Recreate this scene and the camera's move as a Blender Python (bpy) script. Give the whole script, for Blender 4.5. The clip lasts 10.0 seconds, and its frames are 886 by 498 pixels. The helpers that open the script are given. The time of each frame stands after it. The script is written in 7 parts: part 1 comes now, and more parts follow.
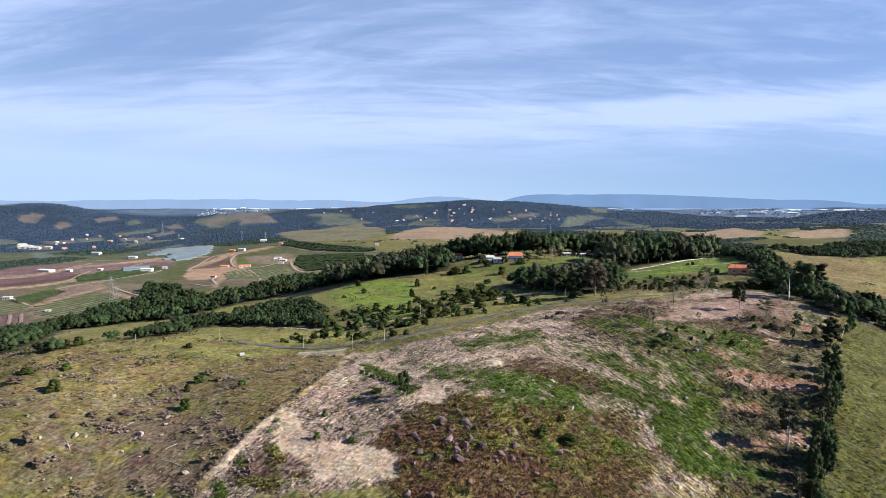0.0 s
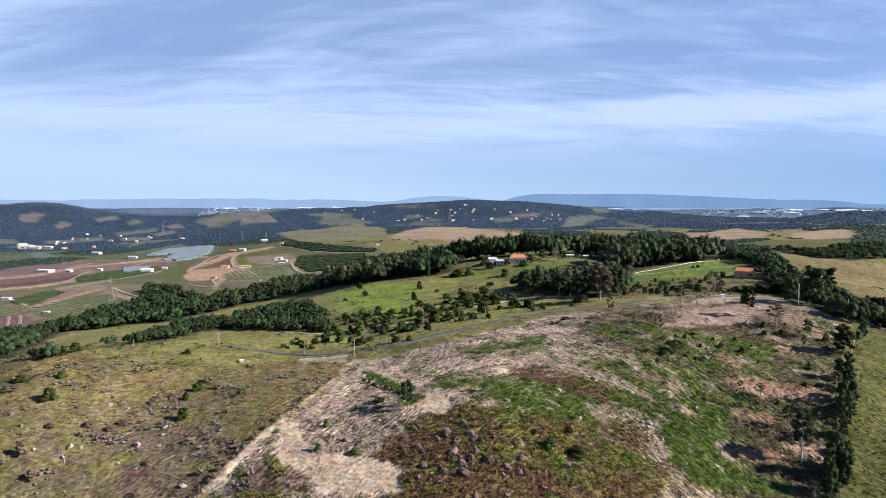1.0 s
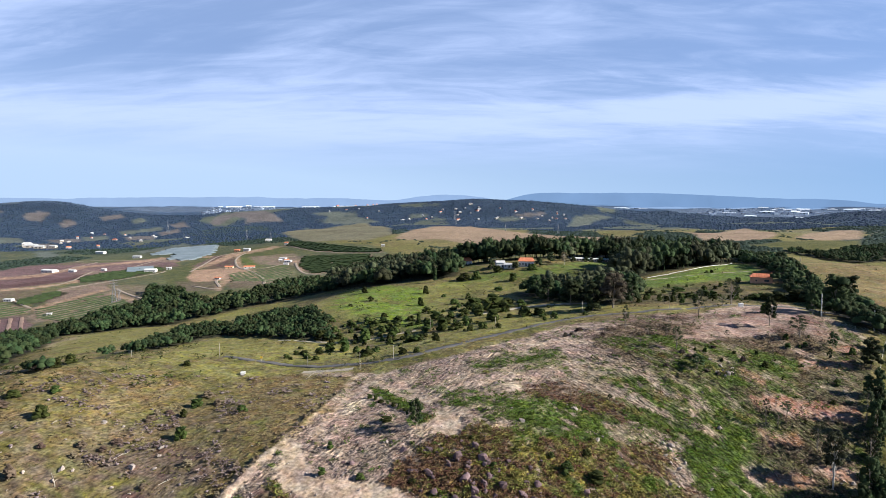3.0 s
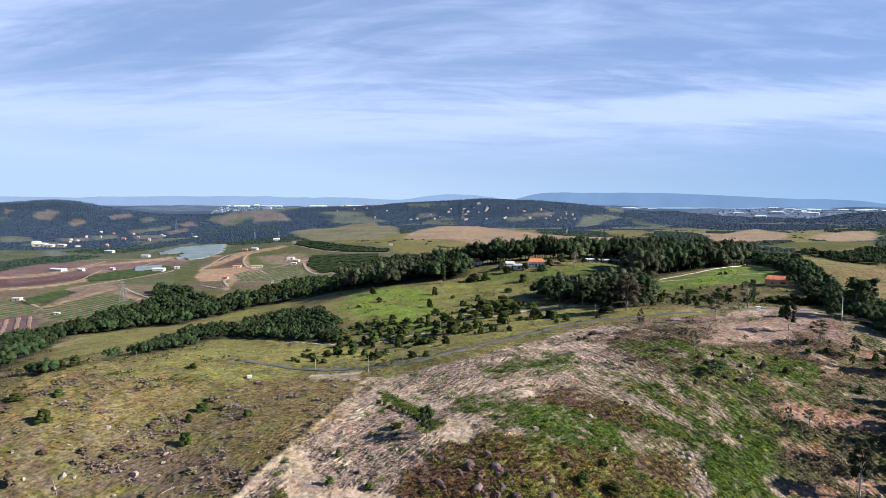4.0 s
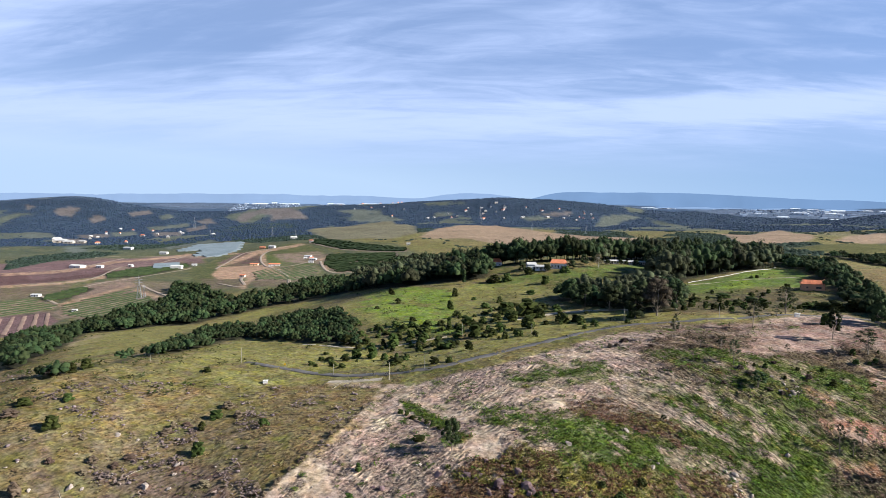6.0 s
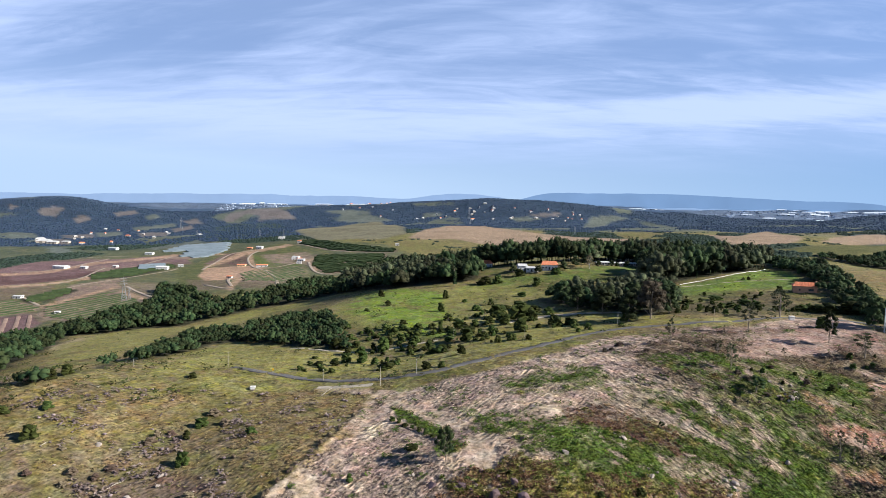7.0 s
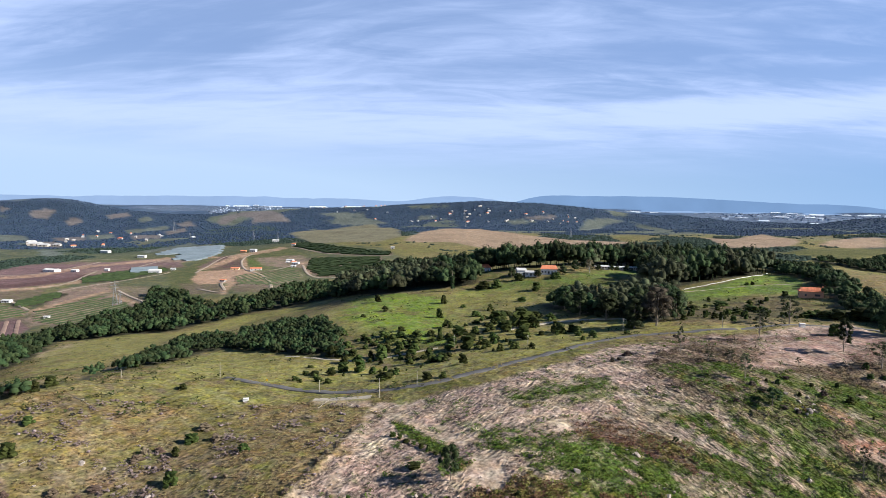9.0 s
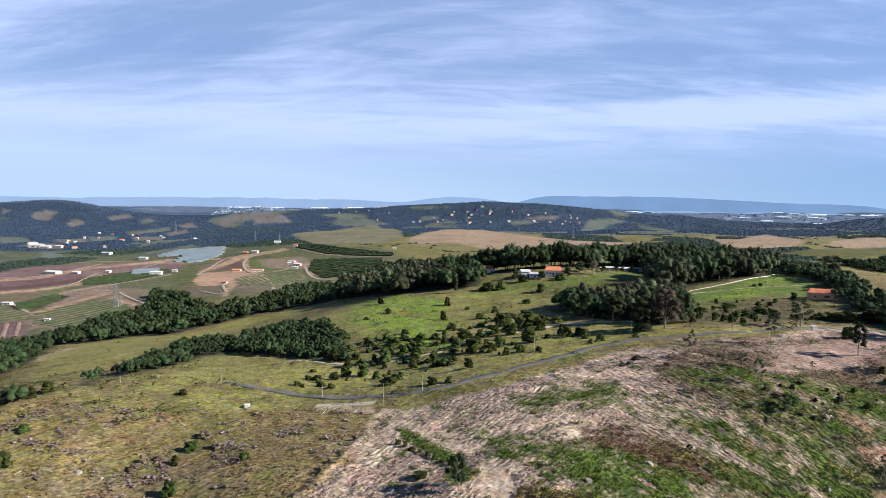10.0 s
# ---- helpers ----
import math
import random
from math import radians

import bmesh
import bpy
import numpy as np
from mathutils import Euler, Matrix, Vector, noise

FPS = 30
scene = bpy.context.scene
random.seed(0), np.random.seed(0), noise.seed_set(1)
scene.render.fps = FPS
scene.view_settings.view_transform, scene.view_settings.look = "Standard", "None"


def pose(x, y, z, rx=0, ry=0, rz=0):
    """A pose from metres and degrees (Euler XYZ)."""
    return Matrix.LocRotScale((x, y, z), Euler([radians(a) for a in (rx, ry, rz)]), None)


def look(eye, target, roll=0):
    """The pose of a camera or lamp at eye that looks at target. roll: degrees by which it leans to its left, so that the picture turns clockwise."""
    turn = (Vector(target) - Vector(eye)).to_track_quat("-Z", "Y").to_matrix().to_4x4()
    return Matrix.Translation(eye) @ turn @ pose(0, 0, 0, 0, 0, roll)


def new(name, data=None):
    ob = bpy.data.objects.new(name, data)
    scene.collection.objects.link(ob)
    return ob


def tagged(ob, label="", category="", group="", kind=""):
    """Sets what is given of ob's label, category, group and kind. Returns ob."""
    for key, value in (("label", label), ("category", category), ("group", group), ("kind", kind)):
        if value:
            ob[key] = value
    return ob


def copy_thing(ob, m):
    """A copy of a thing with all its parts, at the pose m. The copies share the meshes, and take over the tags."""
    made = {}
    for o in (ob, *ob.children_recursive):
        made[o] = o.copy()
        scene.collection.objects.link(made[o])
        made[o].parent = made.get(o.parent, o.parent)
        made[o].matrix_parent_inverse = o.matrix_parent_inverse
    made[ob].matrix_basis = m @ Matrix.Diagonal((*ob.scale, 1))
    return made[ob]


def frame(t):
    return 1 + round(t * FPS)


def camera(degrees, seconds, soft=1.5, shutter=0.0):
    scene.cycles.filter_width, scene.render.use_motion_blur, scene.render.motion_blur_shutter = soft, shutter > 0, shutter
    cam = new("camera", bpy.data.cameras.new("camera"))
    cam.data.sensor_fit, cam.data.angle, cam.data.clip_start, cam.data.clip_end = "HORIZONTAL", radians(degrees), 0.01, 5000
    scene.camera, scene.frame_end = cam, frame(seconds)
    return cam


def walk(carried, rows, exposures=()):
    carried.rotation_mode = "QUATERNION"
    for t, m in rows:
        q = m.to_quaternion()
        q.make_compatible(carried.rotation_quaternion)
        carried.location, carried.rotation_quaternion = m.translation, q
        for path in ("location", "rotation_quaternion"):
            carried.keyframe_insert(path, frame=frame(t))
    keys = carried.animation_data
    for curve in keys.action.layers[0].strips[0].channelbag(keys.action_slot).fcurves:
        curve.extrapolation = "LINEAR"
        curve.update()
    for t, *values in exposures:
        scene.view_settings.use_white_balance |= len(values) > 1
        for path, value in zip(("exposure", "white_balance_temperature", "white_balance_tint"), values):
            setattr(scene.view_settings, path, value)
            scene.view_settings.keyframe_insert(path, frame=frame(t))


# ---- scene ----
cam = camera(68.0, 10.0, 0.55)
# seconds, place, yaw to the left, pitch, lean to the left
PATH = [
    (0, 0.00, 0.00, 60.00, 0.00, -3.92, 0.01),
    (0.5, -0.78, 2.71, 60.80, -0.04, -3.95, 0.03),
    (1, -1.20, 5.34, 61.77, 0.06, -3.98, 0.07),
    (1.5, -1.59, 8.01, 62.71, 0.21, -4.02, 0.12),
    (2, -1.98, 10.61, 63.59, 0.33, -4.05, 0.10),
    (2.5, -2.47, 13.31, 64.50, 0.36, -4.10, 0.12),
    (4, -4.30, 21.86, 65.43, 1.12, -4.18, 0.26),
    (4.5, -5.08, 24.79, 65.51, 1.73, -4.22, 0.36),
    (5, -6.07, 27.65, 65.45, 2.39, -4.25, 0.47),
    (5.5, -6.87, 30.46, 65.41, 2.80, -4.30, 0.55),
    (7, -9.40, 38.41, 65.83, 1.51, -4.24, 0.73),
    (7.5, -10.11, 40.95, 65.84, 1.37, -4.20, 0.70),
    (8, -10.88, 43.44, 65.80, 1.26, -4.12, 0.71),
    (8.5, -11.59, 45.70, 65.97, 1.14, -4.09, 0.73),
    (9, -12.16, 47.90, 66.26, 1.02, -4.02, 0.77),
    (9.5, -12.99, 50.44, 66.30, 1.06, -3.97, 0.76),
    (10, -13.54, 52.92, 66.39, 1.16, -3.96, 0.64),
]
walk(cam, [(t, pose(x, y, z, 0, 0, yaw) @ pose(0, 0, 0, 90 + pitch) @ pose(0, 0, 0, 0, 0, lean)) for t, x, y, z, yaw, pitch, lean in PATH],
     [(0.0, 1.35, 5960, 10.5), (10.0, 1.35, 5960, 10.5)])

# ---- sky and sun ----
SUN_HIGH, SUN_SIDE = radians(29.5), radians(99)  # over the horizon; clockwise from +y
world = bpy.data.worlds.new("sky")
scene.world = world
world.use_nodes = True
wn, wl = world.node_tree.nodes, world.node_tree.links
wn.clear()


def wnode(kind, **values):
    n = wn.new(kind)
    for key, v in values.items():
        n.inputs[key].default_value = v
    return n


def wmath(op, a, b=None):
    n = wn.new("ShaderNodeMath")
    n.operation = op
    for i, v in enumerate((a, b)):
        if v is None:
            continue
        if isinstance(v, (int, float)):
            n.inputs[i].default_value = v
        else:
            wl.new(v, n.inputs[i])
    return n.outputs[0]


sky = wn.new("ShaderNodeTexSky")
sky.sky_type, sky.sun_disc, sky.sun_elevation, sky.sun_rotation = "NISHITA", False, SUN_HIGH, SUN_SIDE
sky.air_density, sky.dust_density, sky.ozone_density, sky.altitude = 1.2, 0.05, 3.5, 700
aim, low, lift = wn.new("ShaderNodeTexCoord"), wn.new("ShaderNodeSeparateXYZ"), wn.new("ShaderNodeCombineXYZ")
wl.new(aim.outputs["Generated"], low.inputs[0])
wl.new(low.outputs[0], lift.inputs[0])
wl.new(low.outputs[1], lift.inputs[1])
wl.new(wmath("MULTIPLY_ADD", low.outputs[2], 0.9), lift.inputs[2])
lift.inputs[2].links[0].from_node.inputs[2].default_value = 0.30  # clear winter air: little murk at the horizon
wl.new(lift.outputs[0], sky.inputs[0])
# thin high cloud on a level sheet, drawn out along the wind
where = wn.new("ShaderNodeTexCoord")
split = wn.new("ShaderNodeSeparateXYZ")
wl.new(where.outputs["Generated"], split.inputs[0])
up = wmath("ADD", wmath("MAXIMUM", split.outputs[2], 0.0), 0.2)
flat = wn.new("ShaderNodeCombineXYZ")
wl.new(wmath("DIVIDE", split.outputs[0], up), flat.inputs[0])
wl.new(wmath("DIVIDE", split.outputs[1], up), flat.inputs[1])


def streaks(turn, sx, sy, scale, detail, rough, shift, bend=0.4):
    m = wn.new("ShaderNodeMapping")
    m.inputs["Rotation"].default_value = (0, 0, radians(turn))
    m.inputs["Scale"].default_value = (sx, sy, 1)
    m.inputs["Location"].default_value = (shift, shift * 0.37, 0)
    wl.new(flat.outputs[0], m.inputs[0])
    n = wnode("ShaderNodeTexNoise", Scale=scale, Detail=detail, Roughness=rough, Distortion=bend)
    wl.new(m.outputs[0], n.inputs[0])
    return n.outputs[0]


broad = streaks(18, 0.45, 1.1, 1.1, 9, 0.58, 3.1, 0.7)
fine = streaks(28, 0.7, 2.2, 3.2, 8, 0.62, 7.7, 1.0)
veil = wmath("ADD", wmath("MULTIPLY", broad, 0.76), wmath("MULTIPLY", fine, 0.24))
# one long bright streak low in the sky, with a clear gap over it
bend = wmath("MULTIPLY", wmath("SUBTRACT", streaks(6, 0.5, 1.6, 2.2, 6, 0.6, 1.3, 0.6), 0.5), 0.10)
level = wmath("SUBTRACT", wmath("SUBTRACT", split.outputs[2], wmath("MULTIPLY", split.outputs[0], 0.05)), bend)


def belt(middle, width, amount):
    d = wmath("DIVIDE", wmath("SUBTRACT", level, middle), width)
    return wmath("MULTIPLY", wmath("POWER", 2.718, wmath("MULTIPLY", wmath("MULTIPLY", d, d), -1.0)), amount)


side = wmath("MINIMUM", wmath("MAXIMUM", wmath("ADD", wmath("MULTIPLY", split.outputs[0], 1.6), 0.45), 0.0), 1.0)
for one in (belt(0.112, 0.020, 0.11), belt(0.150, 0.010, -0.07), belt(0.072, 0.014, -0.05)):
    veil = wmath("ADD", veil, wmath("MULTIPLY", one, side))
veil = wmath("SUBTRACT", veil, wmath("MULTIPLY", wmath("ADD", split.outputs[0], 0.1), 0.075))  # thinner towards the east
cover_of_cloud = wn.new("ShaderNodeMapRange")
cover_of_cloud.interpolation_type = "SMOOTHSTEP"
for key, v in (("From Min", 0.36), ("From Max", 0.62), ("To Min", 0.47), ("To Max", 1.0)):
    cover_of_cloud.inputs[key].default_value = v
wl.new(veil, cover_of_cloud.inputs["Value"])
high = wn.new("ShaderNodeMapRange")
high.interpolation_type = "SMOOTHSTEP"
for key, v in (("From Min", 0.025), ("From Max", 0.11)):
    high.inputs[key].default_value = v
wl.new(split.outputs[2], high.inputs["Value"])
over = wn.new("ShaderNodeMapRange")  # the veil thins out overhead
over.interpolation_type = "SMOOTHSTEP"
for key, v in (("From Min", 0.33), ("From Max", 0.6), ("To Min", 1.0), ("To Max", 0.0)):
    over.inputs[key].default_value = v
wl.new(split.outputs[2], over.inputs["Value"])
mix = wn.new("ShaderNodeMix")
mix.data_type = "RGBA"
wl.new(wmath("MULTIPLY", wmath("MULTIPLY", cover_of_cloud.outputs[0], high.outputs[0]), over.outputs[0]), mix.inputs[0])
rich = wnode("ShaderNodeHueSaturation", Saturation=1.42, Value=1.02)
wl.new(sky.outputs[0], rich.inputs["Color"])
pale = wn.new("ShaderNodeMapRange")  # the bright band low over the horizon
pale.interpolation_type = "SMOOTHSTEP"
for key, v in (("From Min", 0.0), ("From Max", 0.22), ("To Min", 1.0), ("To Max", 0.0)):
    pale.inputs[key].default_value = v
wl.new(split.outputs[2], pale.inputs["Value"])
band = wn.new("ShaderNodeMix")
band.data_type = "RGBA"
wl.new(wmath("MULTIPLY", pale.outputs[0], wmath("SUBTRACT", 0.95, wmath("MULTIPLY", split.outputs[0], 0.6))), band.inputs[0])
wl.new(rich.outputs[0], band.inputs[6])
band.inputs[7].default_value = (4.7, 6.0, 7.6, 1)
wl.new(band.outputs[2], mix.inputs[6])
mix.inputs[7].default_value = (5.3, 6.3, 8.75, 1)
back = wnode("ShaderNodeBackground", Strength=0.047)
wl.new(mix.outputs[2], back.inputs[0])
wl.new(back.outputs[0], wn.new("ShaderNodeOutputWorld").inputs[0])

sun = new("sun", bpy.data.lights.new("sun", "SUN"))
sun.data.energy, sun.data.angle, sun.data.color = 5.0, radians(0.53), (1.0, 0.92, 0.78)
sun.matrix_world = look((0, 0, 0), (-math.sin(SUN_SIDE) * math.cos(SUN_HIGH), -math.cos(SUN_SIDE) * math.cos(SUN_HIGH), -math.sin(SUN_HIGH)))


# ---- materials ----
def material(name, rough=0.9, spec=0.2, metal=0.0):
    m = bpy.data.materials.new(name)
    m.use_nodes = True
    b = m.node_tree.nodes["Principled BSDF"]
    b.inputs["Roughness"].default_value, b.inputs["Metallic"].default_value = rough, metal
    b.inputs["Specular IOR Level"].default_value = spec
    return m, m.node_tree.nodes, m.node_tree.links, b


def surface(name, colour, other, scale=1.0, rough=0.85, spec=0.25, metal=0.0, bump=0.3, grain=6.0, random_by="", spread=0.25):
    """A worn two-tone surface: stains at one scale, grain at another, and a fine relief. random_by: "Object" or "Island"."""
    m, n, l, b = material(name, rough, spec, metal)
    place = n.new("ShaderNodeTexCoord").outputs["Object"]
    stain, speck = n.new("ShaderNodeTexNoise"), n.new("ShaderNodeTexNoise")
    for t, s in ((stain, scale), (speck, scale * grain)):
        t.inputs["Scale"].default_value, t.inputs["Detail"].default_value, t.inputs["Roughness"].default_value = s, 6, 0.65
        l.new(place, t.inputs["Vector"])
    ramp = n.new("ShaderNodeMapRange")
    ramp.inputs["From Min"].default_value, ramp.inputs["From Max"].default_value = 0.35, 0.65
    l.new(stain.outputs[0], ramp.inputs["Value"])
    mixed = n.new("ShaderNodeMix")
    mixed.data_type = "RGBA"
    mixed.inputs[6].default_value, mixed.inputs[7].default_value = (*colour, 1), (*other, 1)
    l.new(ramp.outputs[0], mixed.inputs[0])
    hsv = n.new("ShaderNodeHueSaturation")
    l.new(mixed.outputs[2], hsv.inputs["Color"])
    value = n.new("ShaderNodeMath")
    value.operation = "MULTIPLY_ADD"
    value.inputs[1].default_value, value.inputs[2].default_value = 0.7, 0.65
    l.new(speck.outputs[0], value.inputs[0])
    last = value.outputs[0]
    if random_by:
        r = n.new("ShaderNodeObjectInfo").outputs["Random"] if random_by == "Object" else n.new("ShaderNodeNewGeometry").outputs["Random Per Island"]
        ra, rm = n.new("ShaderNodeMath"), n.new("ShaderNodeMath")
        ra.operation, rm.operation = "MULTIPLY_ADD", "MULTIPLY"
        ra.inputs[1].default_value, ra.inputs[2].default_value = 2 * spread, 1 - spread
        l.new(r, ra.inputs[0])
        l.new(ra.outputs[0], rm.inputs[0])
        l.new(last, rm.inputs[1])
        last = rm.outputs[0]
    l.new(last, hsv.inputs["Value"])
    l.new(hsv.outputs[0], b.inputs["Base Color"])
    if bump:
        bp = n.new("ShaderNodeBump")
        bp.inputs["Strength"].default_value, bp.inputs["Distance"].default_value = bump, 0.05 / scale
        l.new(speck.outputs[0], bp.inputs["Height"])
        l.new(bp.outputs[0], b.inputs["Normal"])
    return m


def foliage(name, dark, light, spread=0.5, hue=0.03):
    """Leaves: each sprig has its own tone between two greens; the whole plant leans one way by its own chance or tint."""
    m, n, l, b = material(name, 0.85, 0.08)
    r = n.new("ShaderNodeNewGeometry").outputs["Random Per Island"]
    mixed = n.new("ShaderNodeMix")
    mixed.data_type = "RGBA"
    mixed.inputs[6].default_value, mixed.inputs[7].default_value = (*dark, 1), (*light, 1)
    l.new(r, mixed.inputs[0])
    whole = n.new("ShaderNodeObjectInfo").outputs["Random"]
    own = n.new("ShaderNodeAttribute")
    own.attribute_name = "own"
    both = n.new("ShaderNodeMath")
    both.operation = "ADD"
    l.new(whole, both.inputs[0])
    l.new(own.outputs["Fac"], both.inputs[1])
    part_of = n.new("ShaderNodeMath")
    part_of.operation = "FRACT"
    l.new(both.outputs[0], part_of.inputs[0])
    hsv = n.new("ShaderNodeHueSaturation")
    for key, low, high in (("Hue", 0.5 - hue, 0.5 + hue), ("Value", 1 - spread, 1 + spread)):
        mr = n.new("ShaderNodeMapRange")
        mr.inputs["To Min"].default_value, mr.inputs["To Max"].default_value = low, high
        l.new(part_of.outputs[0], mr.inputs["Value"])
        l.new(mr.outputs[0], hsv.inputs[key])
    l.new(mixed.outputs[2], hsv.inputs["Color"])
    l.new(hsv.outputs[0], b.inputs["Base Color"])
    through_leaf, both_ways = n.new("ShaderNodeBsdfTranslucent"), n.new("ShaderNodeMixShader")
    l.new(hsv.outputs[0], through_leaf.inputs["Color"])
    both_ways.inputs[0].default_value = 0.2
    l.new(b.outputs[0], both_ways.inputs[1])
    l.new(through_leaf.outputs[0], both_ways.inputs[2])
    l.new(both_ways.outputs[0], n["Material Output"].inputs["Surface"])
    return m


def ground_material():
    """Ground: its cover's own colour, broken by tufts, patches and dry streaks, with a tussocky relief."""
    m, n, l, b = material("ground", 0.95, 0.1)
    tint, cover_tuft = n.new("ShaderNodeAttribute"), n.new("ShaderNodeAttribute")
    tint.attribute_name, cover_tuft.attribute_name = "tint", "tuft"
    place = n.new("ShaderNodeTexCoord").outputs["Object"]

    def noise_at(scale, detail=5.0, rough=0.6, stretch=(1, 1, 1), turn=0.0):
        mp = n.new("ShaderNodeMapping")
        mp.vector_type = "TEXTURE"
        mp.inputs["Scale"].default_value, mp.inputs["Rotation"].default_value = [1 / v for v in stretch], (0, 0, radians(turn))
        l.new(place, mp.inputs[0])
        t = n.new("ShaderNodeTexNoise")
        t.inputs["Scale"].default_value, t.inputs["Detail"].default_value, t.inputs["Roughness"].default_value = scale, detail, rough
        l.new(mp.outputs[0], t.inputs["Vector"])
        return t.outputs[0]

    def ranged(v, a, z, lo, hi):
        r = n.new("ShaderNodeMapRange")
        for key, x in (("From Min", a), ("From Max", z), ("To Min", lo), ("To Max", hi)):
            r.inputs[key].default_value = x
        l.new(v, r.inputs["Value"])
        return r.outputs[0]

    def times(a, c):
        x = n.new("ShaderNodeMath")
        x.operation = "MULTIPLY"
        l.new(a, x.inputs[0])
        l.new(c, x.inputs[1])
        return x.outputs[0]

    tuft, patch, wide = noise_at(0.9, 4, 0.6), noise_at(0.09, 6, 0.6), noise_at(0.012, 4, 0.55)
    streak = noise_at(0.8, 5, 0.65, (0.22, 1.5, 1), -14)
    # clods, cut stalks and the gaps between them, raked one way on the west of the slope and another on the east
    across, raked = n.new("ShaderNodeSeparateXYZ"), n.new("ShaderNodeMix")
    l.new(place, across.inputs[0])
    l.new(ranged(across.outputs[0], 10, 60, 0, 1), raked.inputs[0])
    l.new(noise_at(0.75, 2.5, 0.5, (0.55, 1.3, 1), 42), raked.inputs[2])
    l.new(noise_at(0.75, 2.5, 0.5, (0.55, 1.3, 1), -50), raked.inputs[3])
    clods = raked.outputs[0]

    def broken(low, high, lo, hi):
        """Light or dark flecks, strongest where the cover is rank."""
        mixed = n.new("ShaderNodeMix")
        l.new(cover_tuft.outputs["Fac"], mixed.inputs[0])
        mixed.inputs[2].default_value = 1.0
        l.new(ranged(clods, low, high, lo, hi), mixed.inputs[3])
        return mixed.outputs[0]

    hsv = n.new("ShaderNodeHueSaturation")
    l.new(tint.outputs["Color"], hsv.inputs["Color"])
    grain = times(ranged(tuft, 0.32, 0.68, 0.56, 1.44), ranged(noise_at(0.28, 7, 0.7), 0.32, 0.68, 0.74, 1.26))
    broad = times(times(ranged(patch, 0.3, 0.7, 0.72, 1.26), ranged(streak, 0.3, 0.7, 0.74, 1.26)), ranged(wide, 0.3, 0.7, 0.82, 1.18))
    flecks = times(broken(0.34, 0.46, 0.42, 1.0), broken(0.54, 0.66, 1.0, 1.4))
    l.new(times(times(grain, broad), flecks), hsv.inputs["Value"])
    l.new(ranged(noise_at(0.16, 5, 0.6), 0.3, 0.7, 0.478, 0.522), hsv.inputs["Hue"])
    l.new(ranged(noise_at(0.3, 5, 0.6), 0.3, 0.7, 0.75, 1.2), hsv.inputs["Saturation"])
    l.new(hsv.outputs[0], b.inputs["Base Color"])
    bp = n.new("ShaderNodeBump")
    bp.inputs["Distance"].default_value = 1.6
    l.new(ranged(cover_tuft.outputs["Fac"], 0, 1, 0.15, 0.9), bp.inputs["Strength"])
    l.new(clods, bp.inputs["Height"])
    l.new(bp.outputs[0], b.inputs["Normal"])
    return m


GROUND = ground_material()
BARK = surface("bark", (0.16, 0.12, 0.09), (0.30, 0.26, 0.21), 0.8, 0.95)
PALE_BARK = surface("pale bark", (0.30, 0.28, 0.25), (0.46, 0.44, 0.40), 0.8, 0.9)
LEAF = foliage("broad leaves", (0.013, 0.024, 0.010), (0.042, 0.056, 0.022))
GREY_LEAF = foliage("eucalyptus leaves", (0.027, 0.033, 0.018), (0.066, 0.072, 0.038))
BUSH_LEAF = foliage("bush leaves", (0.018, 0.026, 0.006), (0.048, 0.058, 0.015))
DARK_LEAF = foliage("conifer leaves", (0.013, 0.026, 0.011), (0.031, 0.050, 0.018), 0.2)
DARK_TWIGS = foliage("dark bare twigs", (0.034, 0.026, 0.020), (0.075, 0.056, 0.042), 0.2)
TWIGS = foliage("bare twigs", (0.077, 0.056, 0.038), (0.167, 0.126, 0.086), 0.3)
STONE = surface("boulder stone", (0.075, 0.047, 0.049), (0.165, 0.112, 0.112), 0.5, 0.95, bump=0.7, random_by="Object")
FIELD_STONE = surface("purplish field stone", (0.085, 0.062, 0.064), (0.20, 0.155, 0.150), 0.6, 0.95, bump=0.5, random_by="Island", spread=0.3)
PALE_STONE = surface("pale stone", (0.20, 0.162, 0.138), (0.345, 0.295, 0.25), 0.7, 0.95, bump=0.6, random_by="Object", spread=0.15)
ASPHALT = surface("asphalt", (0.065, 0.061, 0.060), (0.095, 0.090, 0.086), 0.15, 0.9, bump=0.2)
GRAVEL_LANE = surface("pale lane", (0.24, 0.205, 0.155), (0.34, 0.295, 0.225), 0.2, 0.95)
EARTH_TRACK = surface("pale earth", (0.19, 0.150, 0.112), (0.27, 0.215, 0.16), 0.1, 0.95)
CONCRETE = surface("concrete", (0.50, 0.48, 0.44), (0.60, 0.58, 0.54), 0.6, 0.9)
WOOD_POLE = surface("weathered pole", (0.27, 0.235, 0.185), (0.38, 0.335, 0.27), 0.9, 0.95)


# ---- lie of the land ----
BASE = -58.2  # level of the valley floor
HILLS = []


def hill(x, y, radius, height, long=1.0, turn=0.0):
    HILLS.append((x, y, radius, height, long, radians(turn)))


